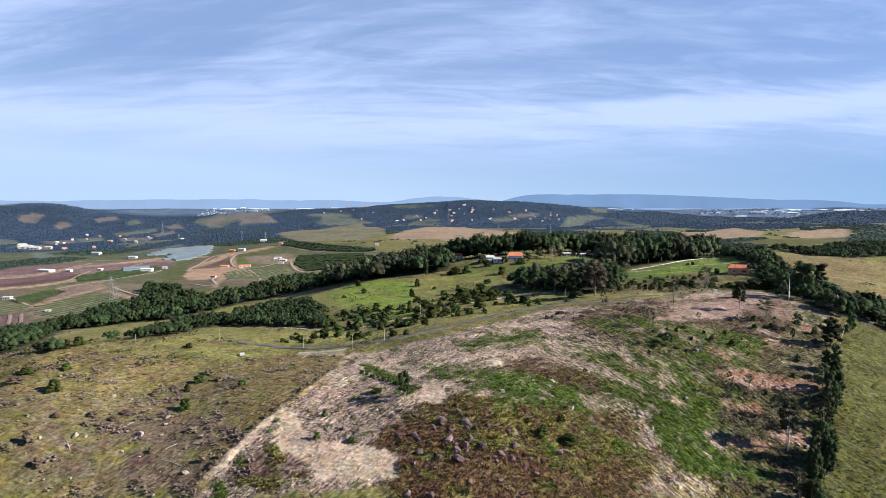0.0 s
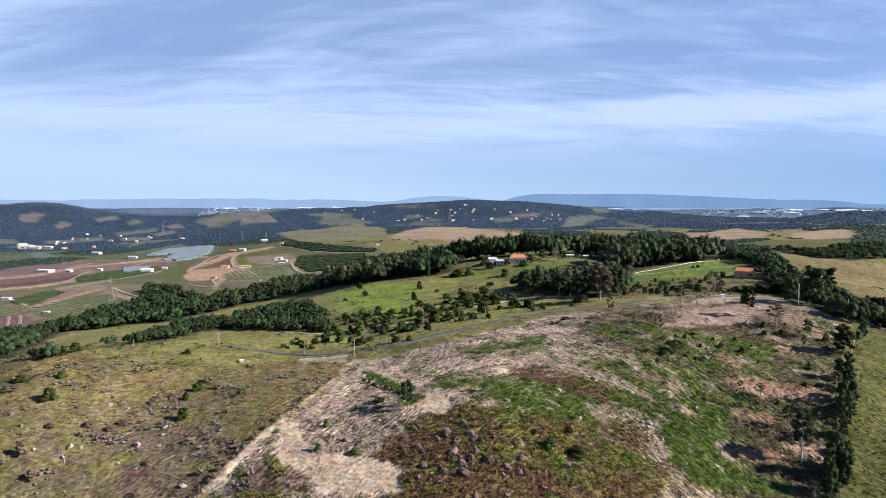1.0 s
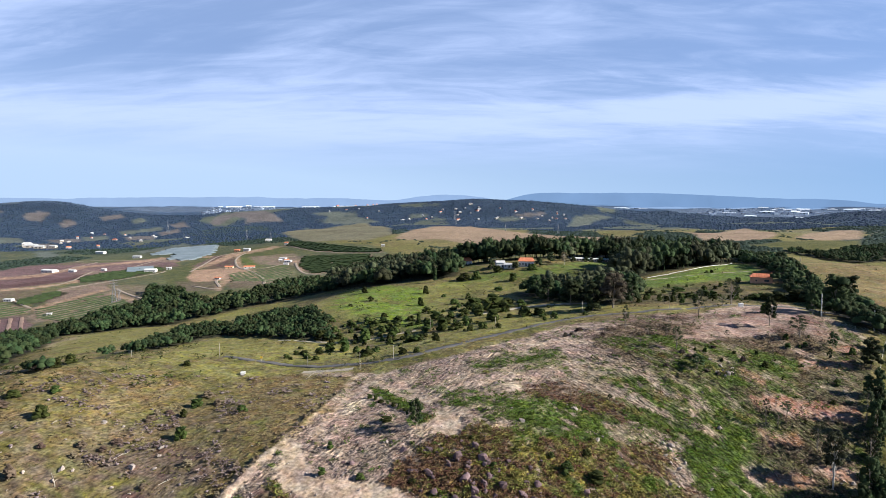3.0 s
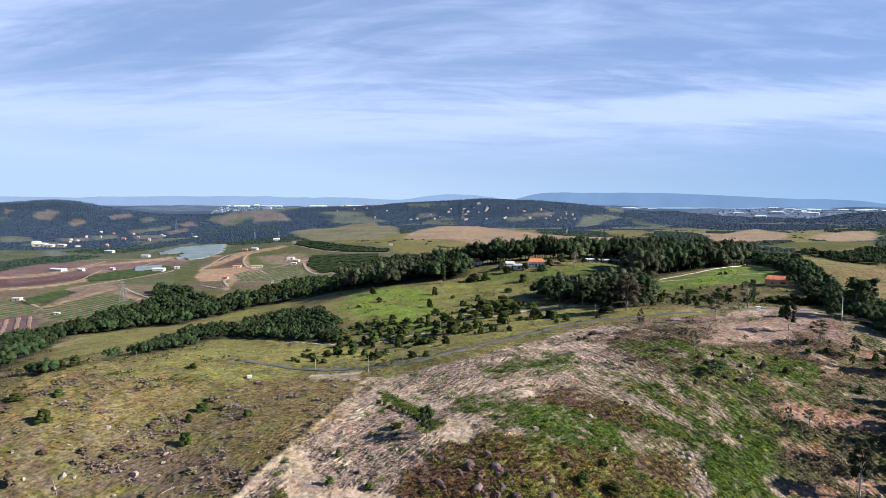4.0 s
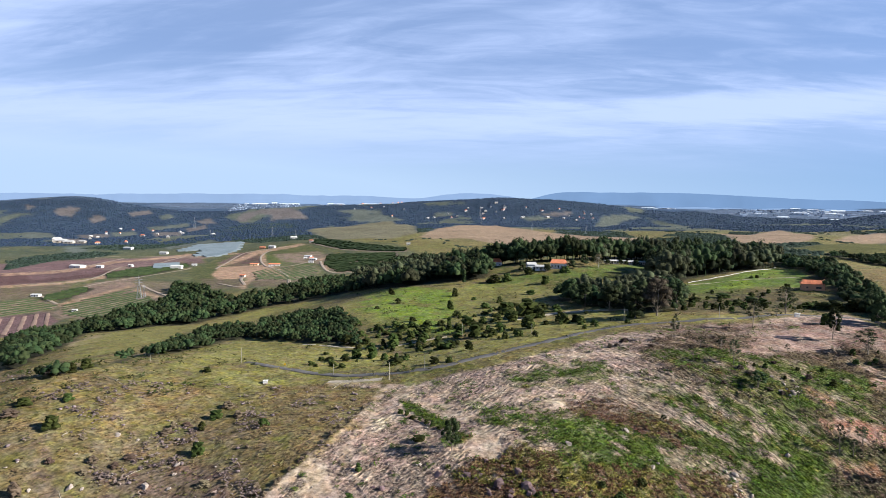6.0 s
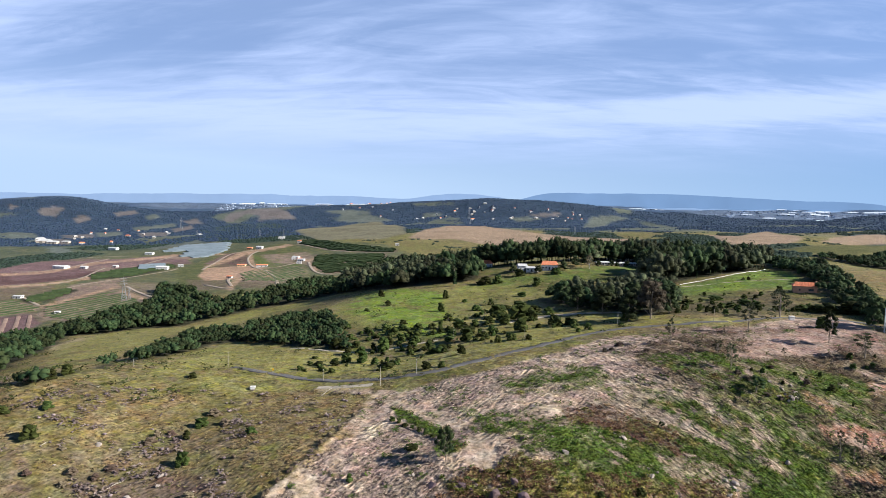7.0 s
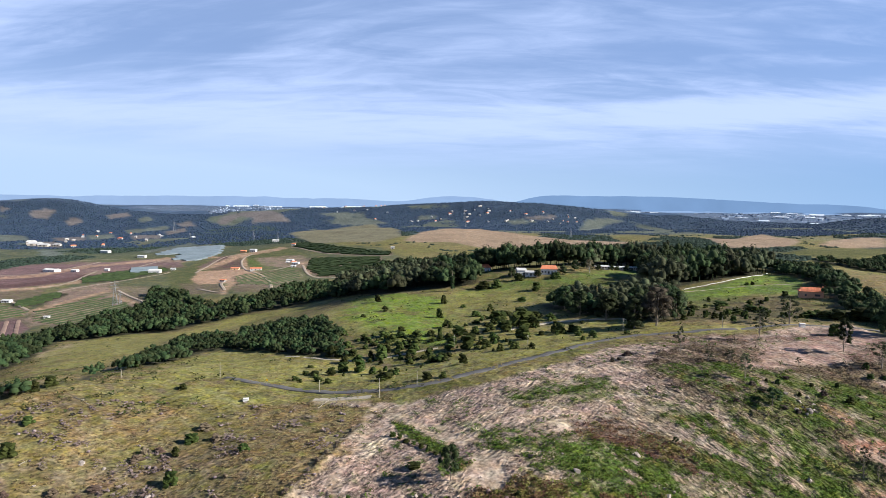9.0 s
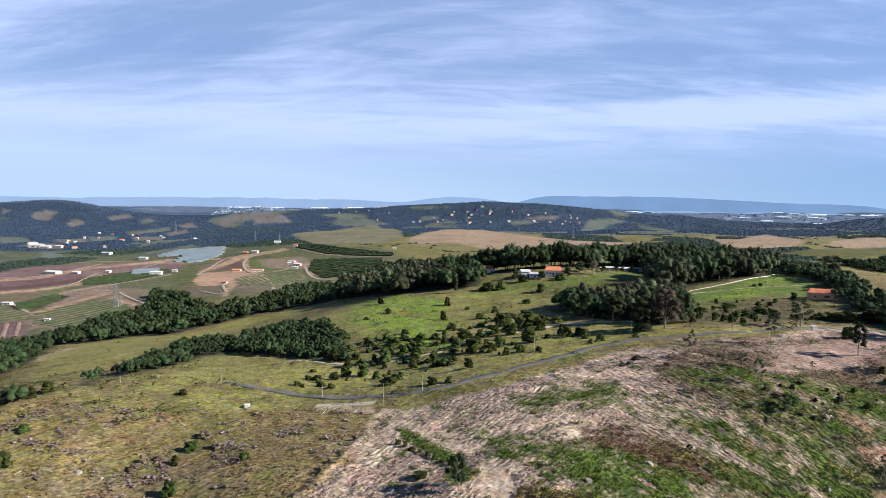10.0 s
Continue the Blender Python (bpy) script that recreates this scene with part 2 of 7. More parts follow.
# the spurs, saddles and hollows round the cleared hillside
hill(-750, -1300, 620, 11.8)
hill(1150, -965, 620, 13.4)
hill(120, -690, 280, 3.6)
hill(0, -200, 70, 12)
hill(-300, -100, 130, 18.7)
hill(300, -100, 130, 17.5)
hill(700, 0, 210, 4.4)
hill(-3000, 0, 1260, 19.7)
hill(0, 0, 20, 15.8)
hill(60, 0, 30, 27.1)
hill(-60, 0, 30, 26.7)
hill(-700, 0, 210, 6)
hill(-150, 100, 25, 12.9)
hill(150, 100, 25, 17.7)
hill(0, 110, 20, 18.9)
hill(-250, 150, 35, -6.9)
hill(300, 150, 105, 26.6)
hill(-250, 150, 90, 32.3)
hill(15, 170, 20, 2.2)
hill(-25, 170, 40, 15)
hill(-75, 175, 20, 1.8)
hill(65, 180, 20, 2.6)
hill(120, 185, 25, -4.5)
hill(-130, 190, 25, 10.9)
hill(-85, 200, 25, 3)
hill(15, 205, 25, 8.4)
hill(90, 205, 25, -4.3)
hill(140, 210, 30, 4.1)
hill(-55, 215, 25, 6.7)
hill(-135, 230, 30, 5.7)
hill(45, 235, 25, -1.8)
hill(160, 240, 30, 4.5)
hill(400, 250, 50, 7.3)
hill(90, 250, 60, 35.6)
hill(-165, 255, 35, 12.1)
hill(135, 260, 30, -5.9)
hill(-85, 265, 30, 1.7)
hill(-10, 270, 30, 4.2)
hill(170, 285, 35, 19.8)
hill(-45, 325, 35, -10.8)
hill(-45, 325, 105, 53.7)
hill(125, 345, 40, 10.7)
hill(230, 350, 45, 17.1)
hill(-235, 360, 90, 20.5)
hill(-110, 365, 40, -8.3)
hill(420, 400, 120, 35)
hill(70, 405, 45, 5.4)
hill(-90, 425, 45, 2.3)
hill(190, 430, 100, 43)
hill(65, 470, 50, 8.1)
hill(325, 495, 60, 16.9)
hill(-330, 495, 60, 4.2)
hill(-210, 495, 70, 7.8)
hill(-95, 500, 55, 9.2)
hill(-45, 510, 55, 13.9)
hill(215, 515, 60, 7.7)
hill(65, 580, 60, 18.4)
hill(335, 630, 75, 21.9)
hill(-75, 630, 65, 13.4)
hill(-430, 670, 100, -4.7)
hill(135, 715, 150, 45.8)
hill(-255, 770, 85, 11.1)
hill(530, 880, 210, 39.9)
hill(-620, 1045, 250, -4.9)
hill(-165, 1045, 130, 6.9)
hill(-295, 1210, 125, -7.2)
hill(-575, 1375, 180, -8.3)
hill(-290, 1430, 150, 11.7)
hill(990, 1485, 180, 19.5)
hill(990, 1485, 360, 17.8)
hill(265, 1485, 460, 49.3)
hill(265, 1485, 155, -12.2)
hill(710, 1980, 215, 12.3)
hill(-230, 1980, 245, 25)
hill(2990, 2505, 1645, 18.7)
hill(1500, 2600, 910, -18.4)
# farther hills
hill(-15, 615, 62, 9, 1.3, 0)
hill(-1590, 2640, 170, 64, 1.6, -14)  # long wooded mountain
hill(-2080, 2560, 260, 34, 1.6, -10)
hill(-830, 2620, 170, 44, 1.7, 10)  # hill with the bare brown top
hill(-480, 2750, 190, 26, 1.5, 0)
hill(170, 2620, 200, 62, 1.6, 0)  # wooded hill with the small town
hill(-130, 2800, 170, 34, 1.6, 0)
hill(560, 2850, 230, 30, 2.0, -5)
hill(1560, 2080, 260, 66, 1.5, 6)  # dark wooded hill
hill(1180, 1500, 130, 22, 1.6, 0)
hill(640, 1290, 110, 14, 1.5, 0)
hill(120, 2640, 100, 5, 1.8, 0)
hill(-150, 2660, 120, 2, 1.8, 0)
hill(540, 2620, 150, 12, 2.2, 0)
hill(1180, 1990, 150, 22, 2.0, 10)
hill(1000, 2520, 170, 38, 1.9, -15)
hill(820, 3400, 300, 26, 1.8, 0)
hill(1300, 3300, 260, 22, 1.6, 0)


def land(x, y):
    """Height of the ground, for numbers or arrays."""
    x, y = np.asarray(x, float), np.asarray(y, float)
    z = np.full(np.broadcast(x, y).shape, BASE)
    for hx, hy, radius, height, long, turn in HILLS:
        c, s = math.cos(turn), math.sin(turn)
        u, v = ((x - hx) * c + (y - hy) * s) / (radius * long), ((y - hy) * c - (x - hx) * s) / radius
        z = z + height * np.exp(-0.5 * (u * u + v * v))
    far = np.hypot(x, y)
    return z + 0.0265 * (np.sqrt((far - 1700) ** 2 + 250**2) + far - 1700) / 2


def lattice(ix, iy, seed):
    h = (ix.astype(np.int64) * 374761393 + iy.astype(np.int64) * 668265263 + seed * 144665) & 0x7FFFFFFF
    h = ((h ^ (h >> 13)) * 1274126177) & 0x7FFFFFFF
    return ((h ^ (h >> 16)) & 0xFFFF) / 65535.0


def ripple(x, y, size, seed=0, octaves=4, rough=0.55):
    """Smooth noise from 0 to 1, with hills about size metres wide."""
    total, amount, weight = 0.0, 1.0, 0.0
    for k in range(octaves):
        u, v = x / size * 2**k + 17.3 * k, y / size * 2**k - 9.1 * k
        iu, iv = np.floor(u), np.floor(v)
        fu, fv = u - iu, v - iv
        fu, fv = fu * fu * (3 - 2 * fu), fv * fv * (3 - 2 * fv)
        a, b = lattice(iu, iv, seed + k), lattice(iu + 1, iv, seed + k)
        c, d = lattice(iu, iv + 1, seed + k), lattice(iu + 1, iv + 1, seed + k)
        total = total + amount * ((a * (1 - fu) + b * fu) * (1 - fv) + (c * (1 - fu) + d * fu) * fv)
        weight, amount = weight + amount, amount * rough
    return total / weight


def inside(x, y, outline):
    """Metres from the outline of a region: positive within, negative outside."""
    x, y = np.asarray(x, float), np.asarray(y, float)
    odd, near = np.zeros(x.shape, bool), np.full(x.shape, 1e9)
    for (ax, ay), (bx, by) in zip(outline, outline[1:] + outline[:1]):
        dx, dy = bx - ax, by - ay
        t = np.clip(((x - ax) * dx + (y - ay) * dy) / (dx * dx + dy * dy + 1e-9), 0, 1)
        near = np.minimum(near, (x - ax - t * dx) ** 2 + (y - ay - t * dy) ** 2)
        if dy:
            odd ^= ((ay > y) != (by > y)) & (x < ax + (y - ay) * dx / dy)
    return np.where(odd, 1, -1) * np.sqrt(near)


# base colours of what covers the ground, and how tussocky it is
COVERS = {
    "pasture": ((0.112, 0.102, 0.032), 0.35), "stubble": ((0.240, 0.170, 0.135), 0.9), "brown_soil": ((0.135, 0.083, 0.063), 0.5),
    "bracken": ((0.140, 0.118, 0.030), 1.0), "lush": ((0.050, 0.070, 0.012), 0.9), "rust": ((0.101, 0.055, 0.033), 0.9), "heather": ((0.078, 0.046, 0.037), 0.9),
    "red_soil": ((0.205, 0.108, 0.072), 0.5), "pale_soil": ((0.300, 0.225, 0.160), 0.15), "dry_grass": ((0.150, 0.108, 0.049), 0.4),
    "meadow": ((0.055, 0.064, 0.012), 0.6), "bright_grass": ((0.110, 0.153, 0.019), 0.6), "mauve": ((0.104, 0.074, 0.050), 0.5), "rough": ((0.205, 0.150, 0.117), 1.0), "plough": ((0.120, 0.073, 0.071), 0.2),
    "plough_pale": ((0.167, 0.118, 0.089), 0.2), "crop": ((0.060, 0.068, 0.036), 0.3), "orange_soil": ((0.278, 0.178, 0.114), 0.1),
    "crop_dark": ((0.112, 0.082, 0.056), 0.3), "tan_field": ((0.205, 0.145, 0.095), 0.2), "pale_field": ((0.122, 0.110, 0.068), 0.3),
    # the last cover, distant woodland, has the blue of haze in its colour
    "bare_hill": ((0.191, 0.122, 0.084), 0.3), "plough_dark": ((0.080, 0.044, 0.040), 0.2), "dark_scrub": ((0.053, 0.044, 0.023), 0.9), "leaf_litter": ((0.033, 0.032, 0.018), 0.6), "paddock": ((0.066, 0.065, 0.018), 0.35), "scrubby": ((0.064, 0.046, 0.025), 0.8), "verge": ((0.160, 0.146, 0.042), 0.3), "lawn": ((0.078, 0.106, 0.021), 0.5), "hazy_wood": ((0.025, 0.040, 0.064), 1.0),
}
COVERS["russet_grass"], COVERS["pink_soil"] = ((0.122, 0.082, 0.042), 0.5), ((0.205, 0.138, 0.108), 0.3)
COVERS["field_wood"] = ((0.026, 0.040, 0.034), 0.9)
# far fields and bare ground, with haze mixed into the base colour
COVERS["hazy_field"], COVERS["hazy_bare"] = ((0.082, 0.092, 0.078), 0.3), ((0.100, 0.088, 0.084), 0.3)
REGIONS, WOODS = [], {}
# what else grows in each cover, and how much of it
MIXES = (("mauve", "heather", 0.4, 4.0), ("russet_grass", "pasture", 0.3, 6.0), ("stubble", "lush", 0.26, 5.0), ("stubble", "rough", 0.40, 3.0), ("rough", "lush", 0.22, 3.0), ("rough", "pale_soil", 0.25, 2.5), ("lush", "stubble", 0.2, 4.0), ("lush", "bracken", 0.14, 7.0), ("bracken", "heather", 0.42, 5.0),
         ("bracken", "lush", 0.26, 6.0), ("bracken", "stubble", 0.16, 3.0), ("pasture", "mauve", 0.3, 6.0), ("pasture", "dry_grass", 0.35, 11.0), ("pasture", "meadow", 0.3, 9.0), ("meadow", "dry_grass", 0.30, 6.0),
         ("dry_grass", "pasture", 0.35, 5.0), ("brown_soil", "stubble", 0.4, 6.0), ("red_soil", "stubble", 0.35, 3.0), ("brown_soil", "lush", 0.25, 5.0), ("heather", "bracken", 0.35, 3.0), ("bright_grass", "pasture", 0.35, 9.0))


def mixed_in(kind, x, y):
    """Yields what is mixed into a cover, with its amount at each place."""
    for n, (host, guest, share, size) in enumerate(MIXES):
        if host == kind:
            v = ripple(x + 0.35 * y, y, size, 200 + 7 * n, 5, 0.68)
            yield guest, np.clip((v - (0.70 - 0.42 * share)) * 9, 0, 1)
    if kind == "stubble":  # raked windrows round the slope
        bend = np.clip(x, -60, 110)
        w = y - 0.55 * bend + 0.01075 * bend**2 + 5 * ripple(x, y, 26, 96, 2)
        row = ripple(x * 0.10, w, 3.0, 97, 3, 0.6)
        yield "pale_soil", np.clip((row - 0.56) * 10, 0, 0.8)
        yield "rough", np.clip((0.44 - row) * 10, 0, 1)


def edge(x, y, outline, ragged):
    """Metres inside a region whose edge wanders, broadly and in small tongues."""
    return inside(x, y, outline) + ragged * 2.6 * (ripple(x, y, max(2.5, ragged * 2.2), 11, 5, 0.72) - 0.5) + 1.6 * (ripple(x, y, 1.6, 19, 3, 0.7) - 0.5)


def drifts(x, y):
    """Noise in streaks that follow the slope."""
    u, v = 0.57 * x - 0.82 * y, 0.82 * x + 0.57 * y
    down = 0.5 * ripple(u * 0.36, v * 1.3, 3.2, 51, 4, 0.75) + 0.5 * ripple(u * 0.4, v * 1.1, 7.0, 57, 3, 0.6)
    level = 0.5 * ripple(x * 0.42 + 0.12 * y, y * 1.25, 3.2, 51, 4, 0.75) + 0.5 * ripple(x * 0.5, y * 1.1, 7.0, 57, 3, 0.6)
    return level + np.clip((x - 25) / 40, 0, 1) * (down - level)


def cover(kind, outline, soft, ragged, amount):
    """A stretch of ground of one kind. soft: metres over which it fades out; ragged: metres by which its edge wanders."""
    REGIONS.append((kind, outline, soft, ragged, amount))


# the cleared hillside
cover('stubble', [(-50.9, 183.9), (-49.6, 198.8), (-43.0, 219.2), (-36.2, 245.7), (-19.0, 259.7), (3.7, 266.9), (28.3, 280.8), (51.2, 300.7), (72.2, 301.6), (107.0, 311.6), (169.8, 352.7), (158.9, 302.4), (165.2, 277.2), (135.6, 234.8), (120.0, 208.2), (103.4, 180.5), (-71.0, 165.5), (-62.1, 174.0), (-56.2, 191.4)], 1.5, 2, 1)
cover('brown_soil', [(92.8, 292.3), (124.0, 306.9), (163.9, 337.2), (156.2, 292.3), (142.0, 274.2), (122.2, 272.4), (105.4, 260.1), (86.4, 250.7), (74.5, 262.9)], 4, 6, 0.7)
cover('brown_soil', [(72.4, 318.3), (99.0, 316.9), (152.4, 306.5), (151.7, 283.2), (125.5, 255.1), (93.1, 252.8), (77.4, 265.0), (62.7, 275.6)], 4, 7, 0.75)
cover('bracken', [(-23.3, 184.2), (-17.6, 192.3), (-9.4, 198.7), (2.9, 204.9), (15.3, 202.7), (31.3, 202.9), (54.3, 209.2), (63.4, 202.7), (62.8, 192.0), (55.8, 172.0), (-13.5, 162.3), (-13.2, 178.9)], 2, 5, 1)
cover('rust', [(-14.9, 180.1), (2.6, 181.7), (18.6, 181.7), (34.9, 183.3), (58.2, 191.0), (55.8, 172.0), (-13.5, 162.3)], 3, 8, 0.6)
cover('rust', [(-23.3, 184.2), (-15.9, 192.9), (-7.4, 192.1), (1.0, 182.2), (-3.7, 174.5), (-14.5, 174.9)], 2, 5, 0.6)
cover('bracken', [(-57.5, 184.6), (-48.1, 186.0), (-43.0, 171.2), (-45.1, 167.8), (-55.5, 172.4)], 2, 2, 1)
cover('lush', [(8.8, 218.6), (23.7, 233.9), (35.4, 230.0), (55.4, 229.9), (73.3, 229.2), (87.8, 236.1), (98.2, 231.2), (94.9, 213.8), (90.2, 198.3), (94.5, 188.9), (96.4, 179.5), (78.8, 175.7), (75.0, 190.6), (67.9, 200.1), (55.3, 205.9), (38.9, 205.4), (20.8, 204.5), (10.2, 208.7)], 2, 7, 0.62)
cover('lush', [(74.1, 245.8), (108.7, 246.5), (99.9, 221.0), (93.0, 200.9), (79.6, 198.3), (64.9, 201.8), (66.7, 220.2)], 2, 6, 0.75)
cover('lush', [(3.5, 252.8), (19.7, 263.6), (40.5, 264.6), (44.3, 253.4), (24.7, 243.8), (11.7, 240.4)], 2, 4, 0.6)
cover('lush', [(104.2, 268.7), (125.5, 264.2), (153.0, 264.1), (141.1, 242.7), (107.4, 238.6), (94.8, 243.8)], 2, 8, 0.5)
cover('lush', [(156.2, 292.3), (165.2, 277.2), (150.5, 259.7), (141.6, 264.2)], 2, 4, 0.7)
cover('heather', [(19.6, 233.8), (36.6, 238.5), (54.4, 225.5), (65.9, 217.4), (57.5, 214.7), (41.7, 221.0), (22.9, 225.7)], 1.5, 3, 0.85)
cover('heather', [(42.8, 226.9), (58.7, 219.2), (64.9, 214.0), (50.0, 214.6)], 1, 2, 0.9)
cover('rough', [(58.2, 191.0), (81.6, 198.7), (80.5, 176.1), (54.2, 171.8)], 2, 5, 0.4)
cover('bracken', [(58.2, 191.0), (81.6, 198.7), (80.5, 176.1), (54.2, 171.8)], 2, 5, 0.5)
cover('lush', [(79.6, 198.3), (93.5, 202.0), (101.0, 182.1), (78.8, 175.7)], 2, 5, 0.8)
# brush on the cleared slope
cover('dark_scrub', [(86.8, 222.3), (104.5, 231.9), (138.8, 242.5), (120.9, 208.1), (103.4, 180.5), (92.9, 178.8), (91.8, 190.4), (91.1, 200.6), (88.1, 210.9)], 2, 6, 0.6)
cover('dark_scrub', [(72.2, 254.6), (108.1, 266.7), (145.3, 271.3), (151.7, 259.7), (137.7, 238.6), (101.6, 234.6), (85.6, 235.9)], 2, 7, 0.36)
cover('dark_scrub', [(70.4, 293.9), (100.4, 308.0), (106.0, 293.7), (86.1, 270.9), (69.5, 270.2)], 2, 5, 0.35)
cover('scrubby', [(100.6, 253.5), (155.4, 264.2), (105.1, 180.7), (80.5, 176.1), (86.3, 206.2)], 3, 7, 0.42)
cover('red_soil', [(97.1, 232.6), (106.2, 235.8), (116.1, 230.5), (132.2, 230.5), (129.3, 223.5), (117.0, 224.3), (99.5, 224.6)], 1.2, 4, 0.7)
cover('red_soil', [(89.2, 202.4), (96.7, 205.0), (110.5, 203.8), (118.4, 205.1), (115.7, 200.3), (101.8, 200.6), (90.6, 199.2)], 1.2, 3, 0.7)
cover('red_soil', [(96.4, 217.3), (111.4, 216.8), (122.9, 213.5), (120.0, 208.2), (105.3, 208.1), (95.4, 210.6)], 2, 6, 0.3)
cover('red_soil', [(124.9, 258.0), (148.2, 259.6), (145.3, 250.2), (123.9, 251.1)], 1.2, 4, 0.7)
cover('red_soil', [(147.2, 282.2), (157.9, 286.2), (151.0, 271.0), (142.9, 269.0)], 1.2, 3, 0.6)
cover('lush', [(85.8, 220.8), (107.0, 230.2), (96.0, 203.2), (79.7, 200.2)], 2, 6, 0.6)
cover('lush', [(64.3, 236.6), (84.4, 242.1), (108.1, 236.3), (106.4, 216.9), (47.7, 208.5), (51.4, 222.7)], 2, 6, 0.72)
cover('lush', [(71.7, 255.4), (82.2, 259.5), (90.6, 248.0), (99.2, 239.4), (109.7, 238.7), (100.5, 216.6), (70.3, 213.0), (61.4, 218.4), (51.4, 222.7), (43.6, 226.0), (36.3, 232.9), (33.7, 241.8), (42.3, 249.5), (53.4, 247.2), (63.7, 252.4)], 2, 6, 0.36)
cover('lush', [(17.6, 224.5), (27.8, 223.0), (36.6, 217.5), (49.9, 214.5), (55.2, 210.2), (18.9, 201.0), (16.2, 208.4)], 1.5, 5, 0.85)
cover('lush', [(-2.9, 235.0), (17.1, 230.4), (15.5, 220.6), (0.9, 221.7)], 1.5, 4, 0.7)
cover('pale_soil', [(58.7, 230.2), (66.1, 225.9), (77.4, 221.6), (85.0, 219.3), (76.2, 219.1), (62.9, 221.9), (58.8, 226.5)], 1, 2, 0.38)
# bulldozed track and pads, red and pinkish earth
cover('rough', [(-65.5, 174.9), (-60.7, 190.1), (-54.9, 198.2), (-50.9, 200.7), (-49.4, 197.3), (-50.1, 190.2), (-53.0, 182.7), (-54.3, 174.3)], 0.8, 1.5, 0.95)
cover('heather', [(-59.6, 174.7), (-56.4, 181.2), (-51.6, 185.7), (-46.3, 183.4), (-39.3, 179.1), (-37.3, 172.9)], 1, 2.5, 0.9)
cover('pale_soil', [(-47.2, 202.9), (-45.4, 212.0), (-45.4, 225.8), (-39.3, 234.7), (-35.5, 249.6), (-32.0, 255.5), (-23.2, 253.0), (-28.8, 246.4), (-30.8, 237.6), (-37.2, 227.4), (-39.1, 211.7), (-41.1, 203.7)], 1, 2, 0.75)
cover('rough', [(-43.2, 201.4), (-35.5, 211.3), (-21.3, 210.6), (-10.5, 203.9), (-10.8, 193.2), (-17.9, 191.8), (-25.4, 187.6), (-31.6, 187.0), (-39.2, 190.1)], 1.5, 3, 0.9)
cover('pale_soil', [(-9.1, 213.0), (-3.8, 219.7), (-0.2, 215.5), (1.8, 205.0), (0.5, 202.0), (-7.1, 203.5)], 0.6, 1.2, 1)
cover('pale_soil', [(-33.3, 248.9), (-20.3, 242.2), (-9.7, 230.7), (-4.8, 226.6), (-7.6, 222.2), (-18.8, 224.1), (-28.2, 232.0)], 0.8, 2, 0.85)
cover('pale_soil', [(12.2, 243.8), (20.4, 244.3), (32.1, 240.7), (19.6, 235.3), (9.9, 238.5)], 0.6, 2, 0.7)
cover('russet_grass', [(-75.3, 264.2), (-45.5, 259.4), (-45.3, 234.9), (-51.1, 210.1), (-55.4, 199.8), (-64.1, 212.2)], 3, 6, 0.8)
cover('russet_grass', [(-142.5, 249.7), (-116.9, 253.2), (-108.1, 238.5), (-126.0, 231.1)], 3, 6, 0.5)
cover('russet_grass', [(-73.8, 178.0), (-68.2, 191.1), (-62.8, 199.5), (-59.2, 204.4), (-54.8, 214.1), (-54.0, 226.0), (-47.5, 241.4), (-43.6, 254.5), (-40.3, 260.4), (-34.5, 258.3), (-38.1, 252.9), (-42.3, 240.8), (-45.4, 225.8), (-46.4, 212.6), (-51.0, 202.6), (-54.8, 197.7), (-60.5, 189.5), (-66.5, 176.6)], 2, 2, 0.7)
cover('pale_soil', [(-66.5, 176.6), (-60.5, 189.5), (-54.8, 197.7), (-51.0, 202.6), (-46.4, 212.6), (-45.4, 225.8), (-42.3, 240.8), (-38.1, 252.9), (-34.5, 258.3), (-30.9, 254.6), (-34.5, 250.3), (-38.4, 236.9), (-41.5, 222.9), (-42.9, 212.6), (-47.3, 202.2), (-51.0, 197.5), (-56.3, 188.6), (-62.0, 175.9)], 0.5, 0.8, 0.9)
cover('rough', [(-65.8, 176.3), (-61.9, 184.0), (-56.8, 193.2), (-51.0, 202.7), (-46.7, 214.2), (-45.0, 228.5), (-42.3, 240.8), (-38.1, 252.9), (-34.5, 258.3), (-29.6, 253.8), (-33.0, 248.9), (-36.9, 237.0), (-39.5, 225.9), (-41.4, 214.0), (-45.4, 202.7), (-50.5, 192.6), (-54.9, 183.3), (-58.3, 175.5)], 0.6, 0.8, 1)
cover('pale_soil', [(-66.3, 176.6), (-62.4, 184.8), (-57.1, 193.2), (-51.4, 202.6), (-47.1, 214.1), (-45.4, 228.5), (-42.7, 240.7), (-38.5, 252.8), (-35.0, 258.7), (-32.5, 254.9), (-36.0, 250.0), (-39.6, 235.2), (-42.3, 223.9), (-44.7, 213.9), (-48.9, 202.5), (-54.3, 192.7), (-59.2, 183.5), (-63.0, 176.0)], 0.5, 0.6, 1)
cover('pale_soil', [(-50.9, 200.7), (-46.3, 202.5), (-42.1, 193.7), (-39.3, 188.2), (-31.5, 186.2), (-23.4, 184.1), (-17.2, 183.2), (-13.0, 179.7), (-11.9, 171.8), (-35.1, 172.9), (-38.3, 180.0), (-45.6, 183.7), (-49.6, 190.3)], 0.7, 2, 1)
cover('mauve', [(-125.7, 187.3), (-112.4, 197.0), (-76.5, 202.6), (-66.6, 188.7), (-69.6, 175.9), (-117.3, 174.6)], 4, 10, 0.85)
cover('lush', [(100.3, 266.8), (138.0, 275.3), (158.1, 270.5), (154.2, 255.0), (135.4, 232.3), (111.2, 193.6), (69.8, 187.0), (91.4, 224.1)], 2, 6, 0.55)
